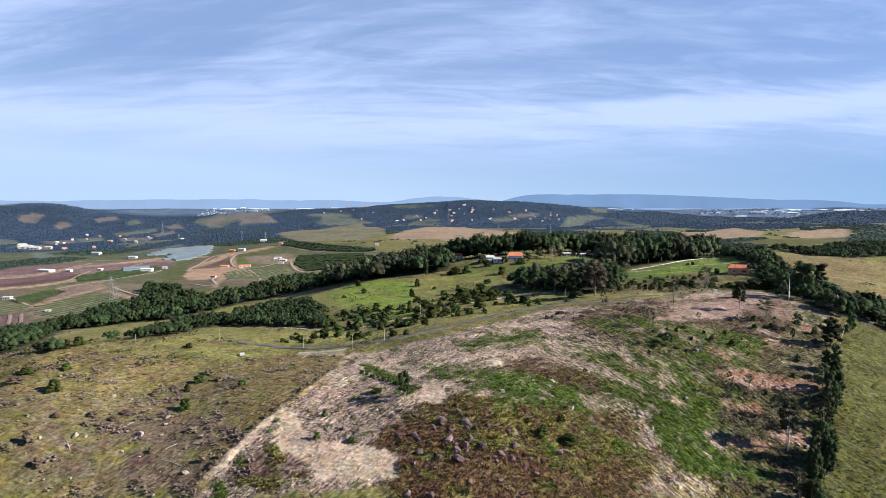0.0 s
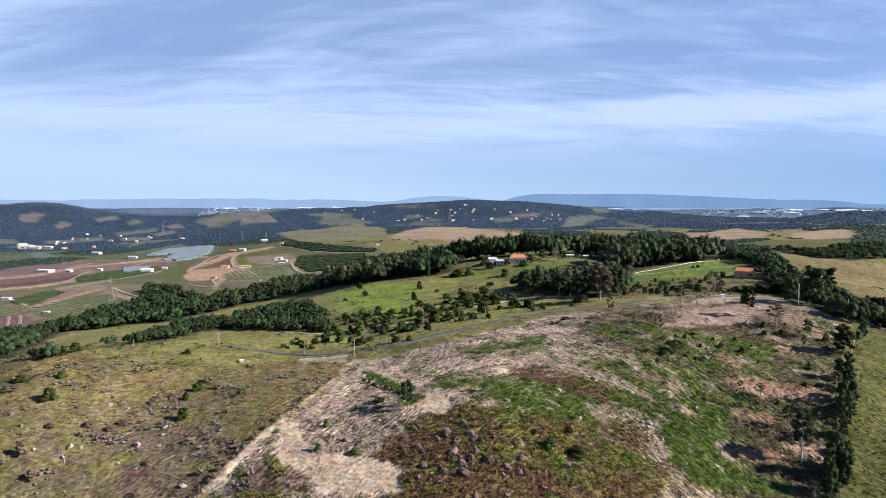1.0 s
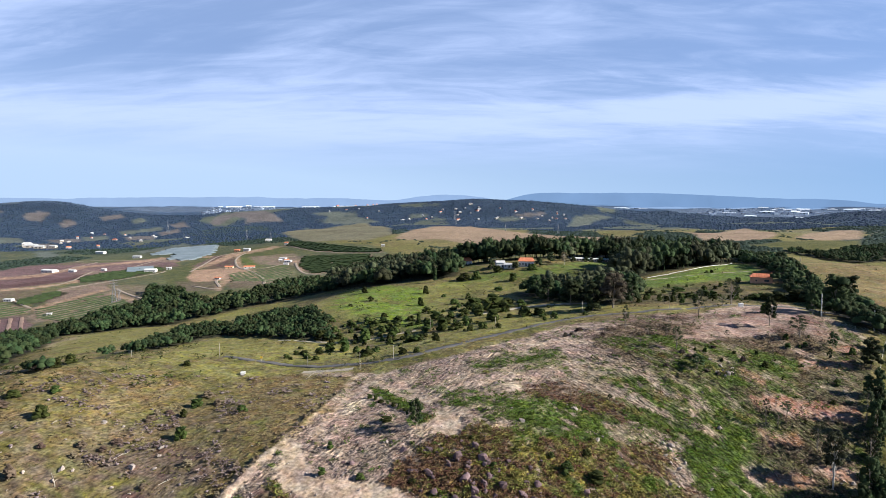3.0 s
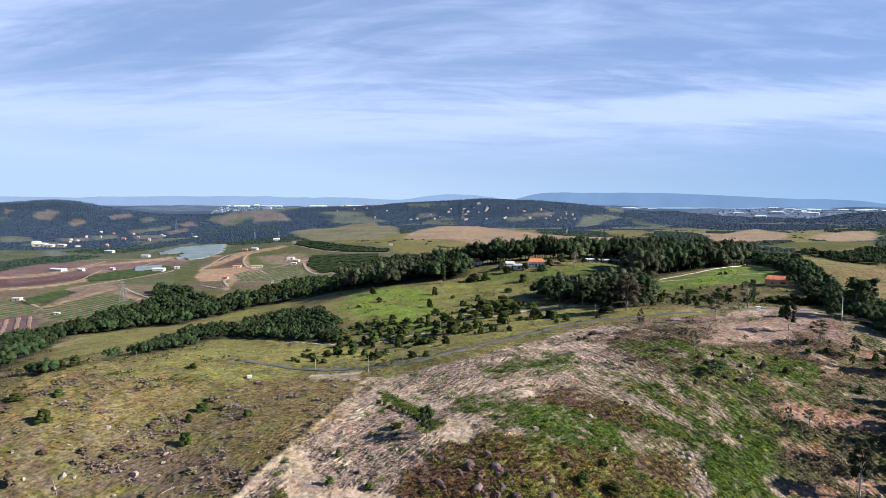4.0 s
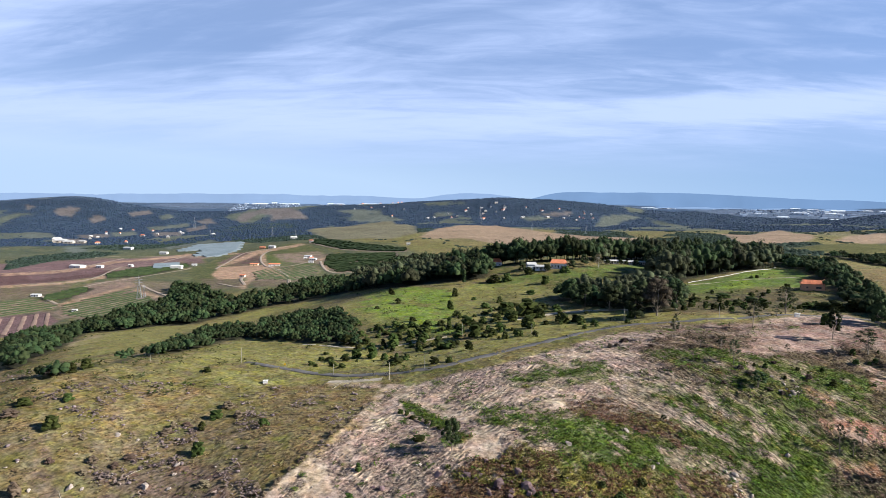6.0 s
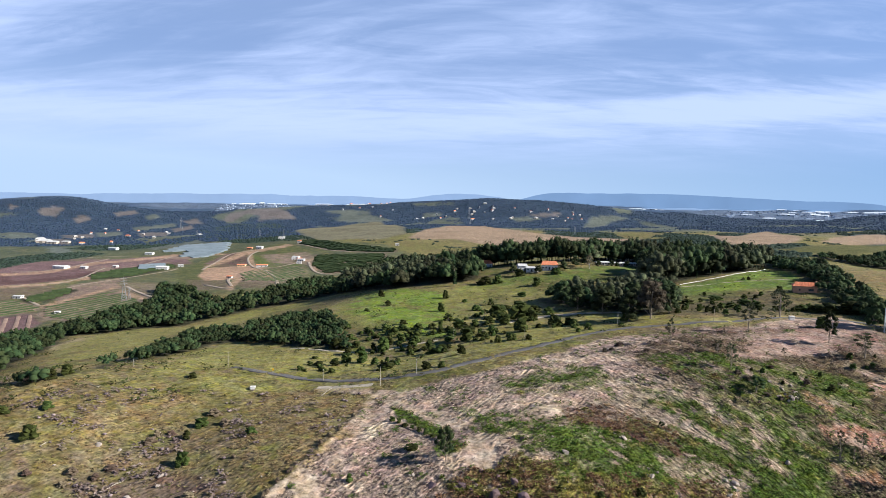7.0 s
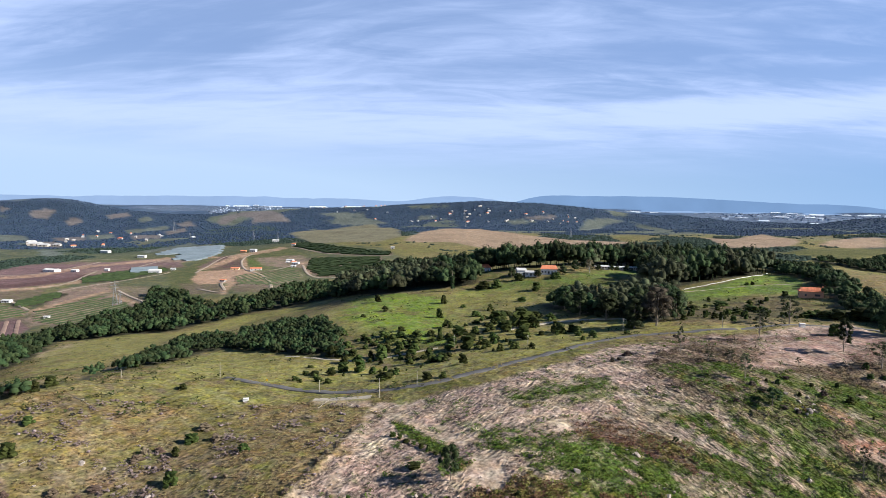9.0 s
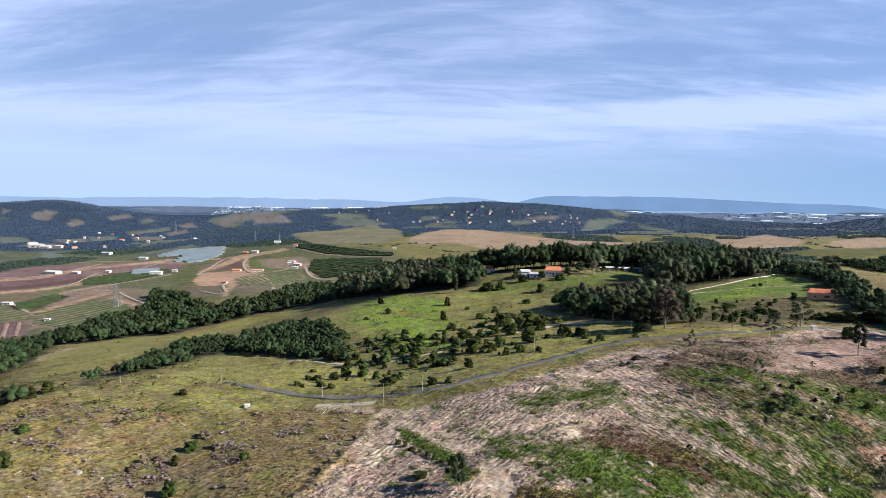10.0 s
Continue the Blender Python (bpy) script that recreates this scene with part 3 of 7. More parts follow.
cover('dark_scrub', [(98.2, 267.1), (139.4, 278.1), (158.1, 270.5), (154.2, 255.0), (135.4, 232.3), (111.8, 193.3), (78.4, 188.8), (93.4, 224.3)], 2, 5, 0.5)
cover('lush', [(51.4, 237.4), (61.5, 238.0), (71.8, 227.0), (83.7, 223.4), (94.4, 222.3), (84.0, 206.1), (87.6, 195.0), (98.7, 191.4), (67.4, 184.8), (67.4, 202.9), (68.3, 216.1), (57.1, 228.7)], 2, 5, 1)
cover('scrubby', [(52.9, 276.1), (84.6, 297.7), (108.1, 280.75), (148.1, 281.0), (114.9, 230.4), (77.2, 234.5), (57.9, 249.7)], 3, 7, 0.75)
cover('lush', [(55.0, 270.0), (77.4, 273.5), (102.3, 268.9), (128.0, 259.1), (112.2, 234.1), (71.9, 241.2)], 2, 5, 0.68)
cover('stubble', [(53.1, 233.0), (60.3, 228.6), (68.4, 223.2), (76.6, 219.0), (83.0, 215.2), (81.0, 213.0), (73.6, 216.0), (65.7, 220.5), (57.5, 225.3), (52.2, 230.8)], 0.6, 1, 0.9)
cover('stubble', [(45.5, 214.1), (50.5, 214.3), (58.5, 214.6), (65.2, 212.4), (61.4, 205.9), (54.3, 205.6), (45.3, 205.2)], 1, 3, 0.5)
cover('stubble', [(60.3, 203.2), (65.4, 207.3), (65.4, 197.5), (60.7, 188.3), (56.8, 188.8)], 0.8, 2, 0.6)
cover('stubble', [(12.3, 245.8), (32.7, 244.9), (41.3, 247.3), (42.6, 243.3), (25.8, 237.7), (11.9, 237.3)], 0.7, 2, 0.8)
cover('red_soil', [(98.9, 232.0), (106.2, 233.9), (115.9, 232.0), (133.4, 230.5), (128.8, 224.2), (111.0, 222.3), (104.0, 227.1), (97.8, 228.0)], 0.8, 2.5, 0.85)
cover('red_soil', [(129.1, 260.0), (146.8, 258.7), (144.3, 255.1), (126.3, 252.4)], 0.8, 2, 0.85)
cover('red_soil', [(87.3, 202.5), (100.6, 204.8), (106.3, 202.1), (99.9, 200.0), (89.9, 200.1)], 0.6, 1.5, 1)
cover('red_soil', [(103.8, 207.8), (120.5, 205.4), (117.4, 201.5), (105.7, 204.9)], 0.8, 2.5, 0.8)
cover('red_soil', [(94.7, 218.8), (107.2, 218.2), (106.3, 212.8), (95.8, 213.2)], 1, 3, 0.6)
cover('red_soil', [(145.6, 268.3), (156.2, 270.5), (152.5, 264.0), (144.9, 265.0)], 0.8, 2, 0.8)
cover('red_soil', [(101.4, 248.2), (110.7, 245.9), (105.2, 238.2), (97.9, 239.7)], 0.8, 3, 0.5)
cover('pink_soil', [(88.7, 268.7), (110.4, 299.0), (136.4, 306.9), (168.7, 331.7), (143.0, 292.2), (128.2, 283.8), (100.1, 272.0)], 2, 4, 0.8)
cover('pale_soil', [(7.2, 230.3), (19.8, 236.1), (25.2, 238.3), (21.4, 231.0), (11.0, 225.5)], 0.8, 2, 0.8)
cover('pale_soil', [(64.8, 235.1), (77.6, 224.0), (91.9, 220.4), (76.7, 221.3), (63.8, 231.2)], 0.8, 3, 0.35)
cover('lush', [(-31.3, 242.5), (-27.1, 241.0), (-16.7, 227.5), (-11.5, 222.2), (-13.1, 217.6), (-20.4, 224.5), (-28.6, 235.7)], 0.6, 1.5, 1)
cover('lush', [(-15.8, 214.5), (-9.3, 217.4), (-7.2, 212.1), (-12.6, 208.6), (-17.3, 210.5)], 0.6, 2, 0.8)
cover('lush', [(-10.3, 240.0), (7.2, 229.1), (12.7, 219.8), (8.6, 212.9), (-0.8, 220.9), (-8.9, 230.9)], 1, 4, 0.7)
cover('lush', [(-62.6, 173.1), (-58.9, 173.7), (-56.1, 167.1), (-60.7, 167.6)], 0.6, 1, 1)
# rocky pasture
cover('dry_grass', [(-79.5, 257.4), (-56.0, 263.3), (-37.6, 250.4), (-42.5, 216.7), (-49.9, 200.3), (-58.6, 199.7), (-70.1, 217.0)], 2, 5, 0.8)
cover('dry_grass', [(-167.5, 244.8), (-150.8, 249.3), (-122.3, 239.9), (-107.1, 253.7), (-92.3, 232.5), (-106.4, 219.2), (-126.4, 211.1), (-144.9, 211.1)], 3, 10, 0.45)
cover('mauve', [(-144.9, 211.1), (-125.5, 216.1), (-99.4, 216.4), (-83.9, 226.2), (-64.1, 200.6), (-66.0, 185.6), (-81.2, 175.3), (-109.4, 170.8), (-119.5, 172.5)], 4, 14, 0.35)
cover('pale_soil', [(-39.6, 261.4), (-61.4, 266.6), (-58.0, 262.1), (-38.0, 253.6)], 0.8, 1, 0.9)
# green paddock beyond the fence
cover('paddock', [(180.1, 293.0), (200.2, 293.8), (221.6, 297.4), (142.6, 179.5), (101.1, 179.3), (110.2, 190.6), (120.5, 204.1), (135.2, 225.3), (153.9, 251.9)], 1, 2, 1)
# valley pastures
cover('bright_grass', [(-79.4, 498.5), (-52.9, 493.2), (-26.2, 487.9), (-16.5, 413.4), (-16.6, 354.5), (-32.1, 355.0), (-53.2, 385.5), (-73.6, 437.7)], 6, 14, 0.85)
cover('lawn', [(-99.4, 506.2), (-54.3, 501.0), (-14.3, 501.2), (29.0, 549.2), (72.9, 551.3), (143.9, 622.2), (123.8, 545.6), (66.9, 513.4), (38.9, 478.5), (25.6, 383.8), (9.2, 356.1), (-12.8, 367.3), (-41.3, 367.2), (-77.3, 407.5)], 6, 10, 0.3)
cover('meadow', [(-10.4, 502.6), (30.7, 538.9), (54.8, 547.4), (129.3, 542.5), (120.3, 495.5), (84.4, 498.0), (58.4, 496.6), (27.8, 486.3), (2.4, 467.0)], 4, 8, 0.8)
cover('dry_grass', [(-14.5, 380.9), (23.7, 489.3), (45.1, 449.4), (30.2, 362.7), (4.5, 322.3), (-12.9, 337.3)], 4, 12, 0.6)
cover('pasture', [(127.5, 425.8), (244.4, 588.7), (215.9, 480.0), (188.7, 385.3), (159.9, 364.8), (109.1, 364.2)], 3, 6, 0.8)
cover('lawn', [(133.2, 470.7), (174.7, 497.8), (248.0, 593.8), (227.1, 527.3), (211.2, 467.7), (190.7, 426.3), (184.8, 442.9), (153.5, 447.0), (117.5, 425.4)], 2, 3, 1)
cover('lawn', [(-22.3, 507.7), (-3.8, 531.3), (26.3, 547.5), (51.1, 541.4), (69.8, 553.7), (149.2, 605.2), (134.0, 565.2), (90.9, 531.5), (64.7, 521.8), (44.7, 522.9), (24.3, 521.1), (-0.3, 505.6)], 3, 5, 0.7)
cover('heather', [(116.1, 412.4), (150.1, 438.7), (178.9, 431.0), (173.0, 407.2), (138.0, 382.9), (105.4, 378.5)], 3, 6, 0.5)
cover('bright_grass', [(108.0, 413.4), (159.3, 465.6), (248.0, 597.4), (214.3, 481.0), (183.4, 465.6), (151.3, 430.8), (103.4, 390.4)], 3, 3, 0.8)
cover('dry_grass', [(81.6, 354.1), (150.0, 371.8), (169.5, 358.3), (115.3, 319.8), (76.3, 318.7)], 2, 5, 0.5)
cover('dry_grass', [(254.2, 478.0), (514.0, 759.3), (223.6, 328.6), (214.6, 345.9), (208.7, 373.3)], 3, 10, 0.85)
cover('hazy_wood', [(-1909.3, 2557.5), (-1765.8, 2542.7), (-1637.1, 2547.9), (-1434.7, 2577.7), (-1265.9, 2506.1), (-1219.1, 2334.4), (-1422.0, 2338.4), (-1632.3, 2351.0), (-1758.0, 2356.0)], 20, 20, 1)
cover('dry_grass', [(-243.5, 401.9), (-298.4, 531.3), (-259.9, 586.7), (-232.6, 538.6), (-164.7, 362.0), (-173.2, 328.8)], 3, 8, 0.6)
cover('pale_soil', [(-284.5, 465.5), (-297.5, 515.8), (-295.5, 537.3), (-269.1, 495.3), (-248.1, 435.1), (-245.3, 409.5)], 2, 3, 0.7)
# sunlit grass along the road
cover('verge', [(-107.6, 491.7), (-56.5, 518.2), (4.3, 524.7), (48.9, 524.6), (36.7, 430.1), (4.4, 373.4), (-19.4, 369.7), (-43.4, 378.2), (-67.7, 387.5)], 6, 10, 0.5)
cover('verge', [(-123.2, 276.8), (-133.3, 322.1), (-117.2, 359.5), (-63.7, 332.4), (-18.4, 321.4), (10.9, 350.7), (38.5, 362.1), (60.1, 332.4), (28.7, 302.5), (5.9, 286.9), (-17.5, 274.0), (-43.4, 276.1), (-55.7, 279.3), (-76.7, 287.3), (-97.5, 297.6)], 4, 7, 0.75)
cover('verge', [(-107.4, 281.9), (-92.1, 284.9), (-60.3, 270.7), (-29.1, 264.0), (-39.7, 260.1), (-58.7, 263.3), (-88.1, 262.0), (-105.7, 268.3)], 4, 6, 0.6)
cover('verge', [(-149.9, 342.1), (-125.4, 384.0), (-77.0, 348.5), (-64.2, 335.4), (-115.9, 355.7), (-130.5, 332.7)], 4, 6, 0.6)
cover('dark_scrub', [(119.9, 439.4), (158.9, 448.7), (180.3, 423.7), (187.3, 391.2), (172.9, 356.8), (121.4, 341.8), (93.3, 355.3)], 2, 6, 0.6)
cover('bright_grass', [(-98, 587), (-77, 570), (-38, 522), (-20, 507), (-20.0, 374.8), (-35.9, 378.8), (-56.9, 407.7), (-79.3, 447.2)], 4, 8, 0.9)
# yellowish grass between the woods, its bright colour standing in for sun on the slope
cover('verge', [(-277.6, 585.4), (-231.7, 578.0), (-213.0, 648.1), (-151.2, 654.6), (-129.6, 602.4), (-174.2, 622.8), (-203.0, 589.4), (-205.7, 486.8), (-174.2, 381.6), (-174.9, 354.8), (-180.3, 340.3), (-192.7, 339.2), (-203.2, 339.3), (-275.3, 461.1), (-297.6, 545.2)], 4, 6, 0.85)
cover('verge', [(-7.4, 354.7), (15.3, 372.9), (44.5, 379.3), (75.7, 378.7), (86.9, 352.0), (82.8, 331.6), (57.5, 318.1), (31.1, 299.6), (8.5, 289.5), (-8.2, 298.9)], 3, 5, 0.7)
cover('verge', [(86.8, 343.6), (112.3, 338.0), (117.6, 328.1), (103.4, 317.1), (79.7, 322.0)], 2, 3, 0.7)
# tilled land across the valley
cover('crop', [(-1104.6, 1426.8), (-709.2, 1623.5), (-580.6, 1621.7), (-351.4, 1485.5), (-153.7, 1316.0), (-93.1, 1117.8), (-122.2, 970.0), (-174.0, 858.9), (-209.1, 772.2), (-246.5, 726.8), (-321.9, 756.6), (-321.8, 687.2), (-347.3, 616.8), (-387.4, 580.6), (-418.4, 542.2)], 8, 6, 0.75)
cover('plough', [(-863.9, 1118.4), (-786.2, 1213.5), (-709.6, 1268.3), (-632.0, 1365.5), (-545.4, 1329.8), (-562.1, 1263.2), (-545.1, 1041.8), (-581.9, 926.3), (-654.9, 850.9)], 4, 3, 1)
cover('plough_dark', [(-770.7, 999.1), (-702.1, 1042.3), (-665.4, 1119.9), (-632.3, 1206.7), (-609.8, 1318.0), (-574.7, 1266.5), (-549.9, 1050.9), (-586.1, 932.9), (-663.3, 861.7)], 3, 3, 1)
cover('plough_pale', [(-672.1, 1250.8), (-603.3, 1382.1), (-501.6, 1336.8), (-540.8, 1215.4), (-544.8, 1058.9), (-623.9, 1082.6)], 4, 3, 1)
cover('crop_dark', [(-646.7, 840.4), (-589.5, 877.2), (-557.3, 912.9), (-524.6, 845.6), (-528.0, 786.9), (-561.5, 731.4)], 3, 3, 0.8)
cover('plough_pale', [(-505.6, 817.6), (-479.9, 918.5), (-444.3, 868.4), (-456.1, 806.5), (-468.5, 769.2)], 3, 4, 1)
cover('leaf_litter', [(-522.1, 783.2), (-512.8, 865.6), (-486.7, 844.4), (-480.1, 776.9), (-492.7, 754.6)], 2, 2, 1)
cover('plough_pale', [(-548.7, 715.0), (-523.4, 775.1), (-462.0, 737.7), (-453.7, 705.1), (-482.8, 668.5), (-496.0, 647.5)], 3, 3, 0.7)
cover('plough_pale', [(-463.4, 737.8), (-441.2, 848.0), (-330.7, 708.5), (-333.8, 663.9), (-373.9, 643.6), (-438.3, 689.0)], 3, 4, 0.8)
cover('plough_pale', [(-419.3, 720.2), (-406.9, 755.4), (-380.2, 736.0), (-390.9, 692.7)], 3, 6, 0.7)
cover('plough_pale', [(-451.6, 701.9), (-427.1, 712.3), (-396.2, 671.2), (-412.4, 650.7)], 3, 5, 0.6)
cover('plough', [(-496.0, 647.5), (-452.7, 698.8), (-405.1, 643.8), (-394.3, 575.8), (-410.3, 537.9)], 3, 3, 1)
cover('plough_pale', [(-475.5, 917.8), (-417.7, 905.7), (-354.0, 776.5), (-332.9, 704.2), (-434.5, 846.6)], 4, 6, 0.5)
cover('leaf_litter', [(-578.4, 1012.2), (-575.7, 1118.4), (-518.7, 1189.4), (-484.0, 1121.7), (-491.2, 972.2), (-538.6, 950.5)], 3, 3, 1)
cover('meadow', [(-470.9, 1080.7), (-481.3, 1254.0), (-442.2, 1406.6), (-390.4, 1440.1), (-313.1, 1323.5), (-285.3, 1205.9), (-347.6, 1106.6), (-319.6, 854.5), (-364.1, 854.6)], 6, 6, 0.4)
cover('plough_pale', [(-528.1, 895.5), (-504.3, 970.1), (-476.2, 947.0), (-486.8, 863.0), (-510.7, 854.9)], 2, 2, 0.8)
cover('plough', [(-721.7, 1267.6), (-652.3, 1321.6), (-532.8, 1277.0), (-485.1, 1187.7), (-554.0, 1164.9), (-584.2, 1111.3)], 2, 2, 0.8)
cover('crop_dark', [(-432.8, 1154.8), (-439.9, 1257.2), (-409.3, 1267.0), (-361.7, 1126.2), (-384.5, 1100.1)], 2, 2, 0.9)
cover('plough', [(-460.2, 1162.8), (-473.6, 1321.1), (-456.5, 1352.7), (-446.3, 1275.5), (-440.4, 1174.9)], 2, 2, 0.8)
cover('lawn', [(-402.1, 1271.1), (-328.2, 1252.9), (-284.5, 1110.9), (-330.2, 1087.8)], 2, 2, 0.5)
cover('crop_dark', [(-365.5, 1046.3), (-318.6, 1035.8), (-239.5, 847.7), (-216.7, 763.1), (-255.1, 769.7), (-309.5, 892.1)], 2, 2, 0.8)
cover('lawn', [(-319.7, 1053.2), (-257.7, 1068.4), (-208.5, 910.2), (-239.1, 871.6)], 2, 2, 0.45)
cover('crop_dark', [(-386.4, 930.6), (-316.2, 896.4), (-263.9, 755.3), (-317.1, 782.3)], 2, 2, 0.7)
cover('plough', [(-810.0, 1178.8), (-775.8, 1285.7), (-684.6, 1319.2), (-619.1, 1277.0), (-616.2, 1171.0), (-595.3, 1020.3), (-635.7, 931.1)], 2, 2, 0.6)
cover('orange_soil', [(-384.6, 964.6), (-428.9, 1105.9), (-347.6, 1106.6), (-309.2, 963.6), (-310.9, 892.7), (-349.5, 902.6)], 2, 3, 1)
cover('plough_pale', [(-331.6, 975.6), (-313.6, 1026.7), (-248.4, 1031.2), (-215.9, 929.3), (-215.8, 797.0), (-275.4, 832.6)], 4, 3, 0.6)
cover('plough_pale', [(-390.8, 1278.6), (-304.4, 1286.6), (-247.3, 1149.2), (-248.0, 1047.9), (-326.7, 1133.2)], 4, 5, 0.8)
cover('plough_dark', [(-472.3, 1320.1), (-428.2, 1343.7), (-367.4, 1138.0), (-412.2, 1099.7)], 4, 4, 0.7)
cover('crop_dark', [(-277.3, 1239.3), (-135.9, 1160.7), (-116.8, 994.6), (-154.9, 919.4), (-191.2, 906.1), (-237.9, 1024.0)], 3, 3, 1)
cover('crop_dark', [(-375.5, 1531.5), (-225.2, 1341.1), (-123.3, 1233.2), (-121.3, 1162.3), (-260.1, 1286.0), (-350.7, 1405.8)], 3, 3, 1)
cover('pale_field', [(-705.6, 1523.7), (-591.5, 1651.9), (-526.7, 1674.6), (-525.7, 1543.8), (-634.5, 1453.2)], 6, 6, 0.7)
cover('orange_soil', [(-736.1, 1012.8), (-674.4, 1071.5), (-687.6, 1248.8), (-603.3, 1382.1), (-480.3, 1342.5), (-468.4, 1309.3), (-581.8, 1333.1), (-658.4, 1206.0), (-651.1, 1037.8), (-715.0, 984.1)], 2, 1, 0.8)
cover('orange_soil', [(-659.1, 856.3), (-577.8, 919.7), (-545.1, 1041.8), (-524.8, 1006.8), (-561.9, 894.8), (-642.7, 835.2)], 2, 1, 0.8)
cover('orange_soil', [(-404.5, 802.3), (-313.8, 689.2), (-314.3, 696.8), (-409.8, 821.2)], 2, 1, 0.8)
cover('orange_soil', [(-434.5, 846.6), (-393.9, 798.0), (-387.4, 779.5), (-426.9, 826.4)], 2, 1, 0.8)
cover('orange_soil', [(-470.8, 741.2), (-463.6, 807.4), (-459.3, 886.8), (-449.4, 869.4), (-452.3, 790.3), (-459.5, 727.7)], 2, 1, 0.8)
cover('orange_soil', [(-273.4, 766.5), (-311.7, 909.9), (-284.7, 904.5), (-358.5, 1115.5), (-442.3, 1352.6), (-428.6, 1342.4), (-345.8, 1105.6), (-306.6, 1031.5), (-242.4, 870.3), (-231.6, 826.2), (-298.8, 976.5), (-292.7, 876.7), (-260.9, 753.2)], 2, 1, 0.8)
cover('orange_soil', [(-444.7, 1133.6), (-450.1, 1358.6), (-371.7, 1418.4), (-353.3, 1384.3), (-421.4, 1305.6), (-426.9, 1125.4)], 2, 1, 0.8)
cover('orange_soil', [(-238.4, 1026.2), (-273.0, 1145.6), (-258.2, 1226.3), (-250.3, 1203.4), (-255.3, 1103.1), (-207.7, 946.3), (-213.3, 949.5)], 2, 1, 0.8)
cover('tan_field', [(-121, 1447), (-100, 1750), (-37, 1942), (71, 2205), (131, 1798), (186, 1640), (244, 1576), (315, 1544), (381, 1466), (341, 1322), (234, 1267), (150, 1260), (87, 1257), (46, 1258), (-18, 1396), (-88, 1397)], 6, 5, 1)
cover('pale_field', [(-465.2, 1837.6), (-439.4, 2279.5), (-291.7, 2354.9), (-164.5, 1837.8), (-138.0, 1541.3), (-175.5, 1414.9), (-302.9, 1440.6)], 8, 8, 1)
# fields and bare tops on the far hills, most in haze-muted colours
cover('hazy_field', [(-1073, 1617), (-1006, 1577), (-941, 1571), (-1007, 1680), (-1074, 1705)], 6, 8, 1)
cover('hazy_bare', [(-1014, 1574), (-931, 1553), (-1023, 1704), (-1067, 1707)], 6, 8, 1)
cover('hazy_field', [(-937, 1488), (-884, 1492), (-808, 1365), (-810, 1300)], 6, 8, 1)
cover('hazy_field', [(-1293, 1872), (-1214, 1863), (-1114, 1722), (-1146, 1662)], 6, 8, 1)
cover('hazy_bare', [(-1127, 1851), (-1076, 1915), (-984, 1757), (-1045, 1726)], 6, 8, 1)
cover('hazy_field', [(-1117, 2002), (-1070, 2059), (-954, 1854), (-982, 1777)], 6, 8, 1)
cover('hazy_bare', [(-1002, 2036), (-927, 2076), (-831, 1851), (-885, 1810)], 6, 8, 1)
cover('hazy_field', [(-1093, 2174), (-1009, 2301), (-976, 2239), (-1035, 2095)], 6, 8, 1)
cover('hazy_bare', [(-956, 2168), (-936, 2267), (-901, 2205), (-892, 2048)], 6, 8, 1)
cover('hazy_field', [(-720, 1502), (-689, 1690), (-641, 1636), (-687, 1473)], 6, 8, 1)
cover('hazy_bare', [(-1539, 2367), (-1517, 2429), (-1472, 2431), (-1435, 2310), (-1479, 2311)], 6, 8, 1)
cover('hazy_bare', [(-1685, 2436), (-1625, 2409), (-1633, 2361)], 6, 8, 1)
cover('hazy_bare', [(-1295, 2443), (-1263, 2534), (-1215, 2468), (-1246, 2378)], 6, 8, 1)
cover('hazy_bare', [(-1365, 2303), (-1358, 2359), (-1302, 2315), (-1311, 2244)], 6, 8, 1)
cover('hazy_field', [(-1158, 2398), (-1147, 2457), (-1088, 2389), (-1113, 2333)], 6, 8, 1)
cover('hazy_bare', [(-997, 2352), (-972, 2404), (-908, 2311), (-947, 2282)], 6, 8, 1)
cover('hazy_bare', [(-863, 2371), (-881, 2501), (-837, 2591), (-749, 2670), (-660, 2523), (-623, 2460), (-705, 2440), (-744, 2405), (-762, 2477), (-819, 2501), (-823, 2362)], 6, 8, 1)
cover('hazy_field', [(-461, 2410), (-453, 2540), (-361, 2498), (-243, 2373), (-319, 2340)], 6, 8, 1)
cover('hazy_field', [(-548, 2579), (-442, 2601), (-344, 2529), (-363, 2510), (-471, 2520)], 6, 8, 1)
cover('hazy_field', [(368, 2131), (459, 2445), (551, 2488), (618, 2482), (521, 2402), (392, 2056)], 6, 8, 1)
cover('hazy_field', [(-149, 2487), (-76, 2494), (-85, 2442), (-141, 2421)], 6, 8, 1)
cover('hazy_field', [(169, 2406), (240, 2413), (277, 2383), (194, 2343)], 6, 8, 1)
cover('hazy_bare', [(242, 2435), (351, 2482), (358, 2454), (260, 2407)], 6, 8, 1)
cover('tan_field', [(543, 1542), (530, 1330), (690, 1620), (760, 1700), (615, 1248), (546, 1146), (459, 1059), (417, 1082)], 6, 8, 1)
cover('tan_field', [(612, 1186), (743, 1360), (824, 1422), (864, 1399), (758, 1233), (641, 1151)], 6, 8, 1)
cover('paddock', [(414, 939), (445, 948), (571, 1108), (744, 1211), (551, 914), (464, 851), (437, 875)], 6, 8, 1)
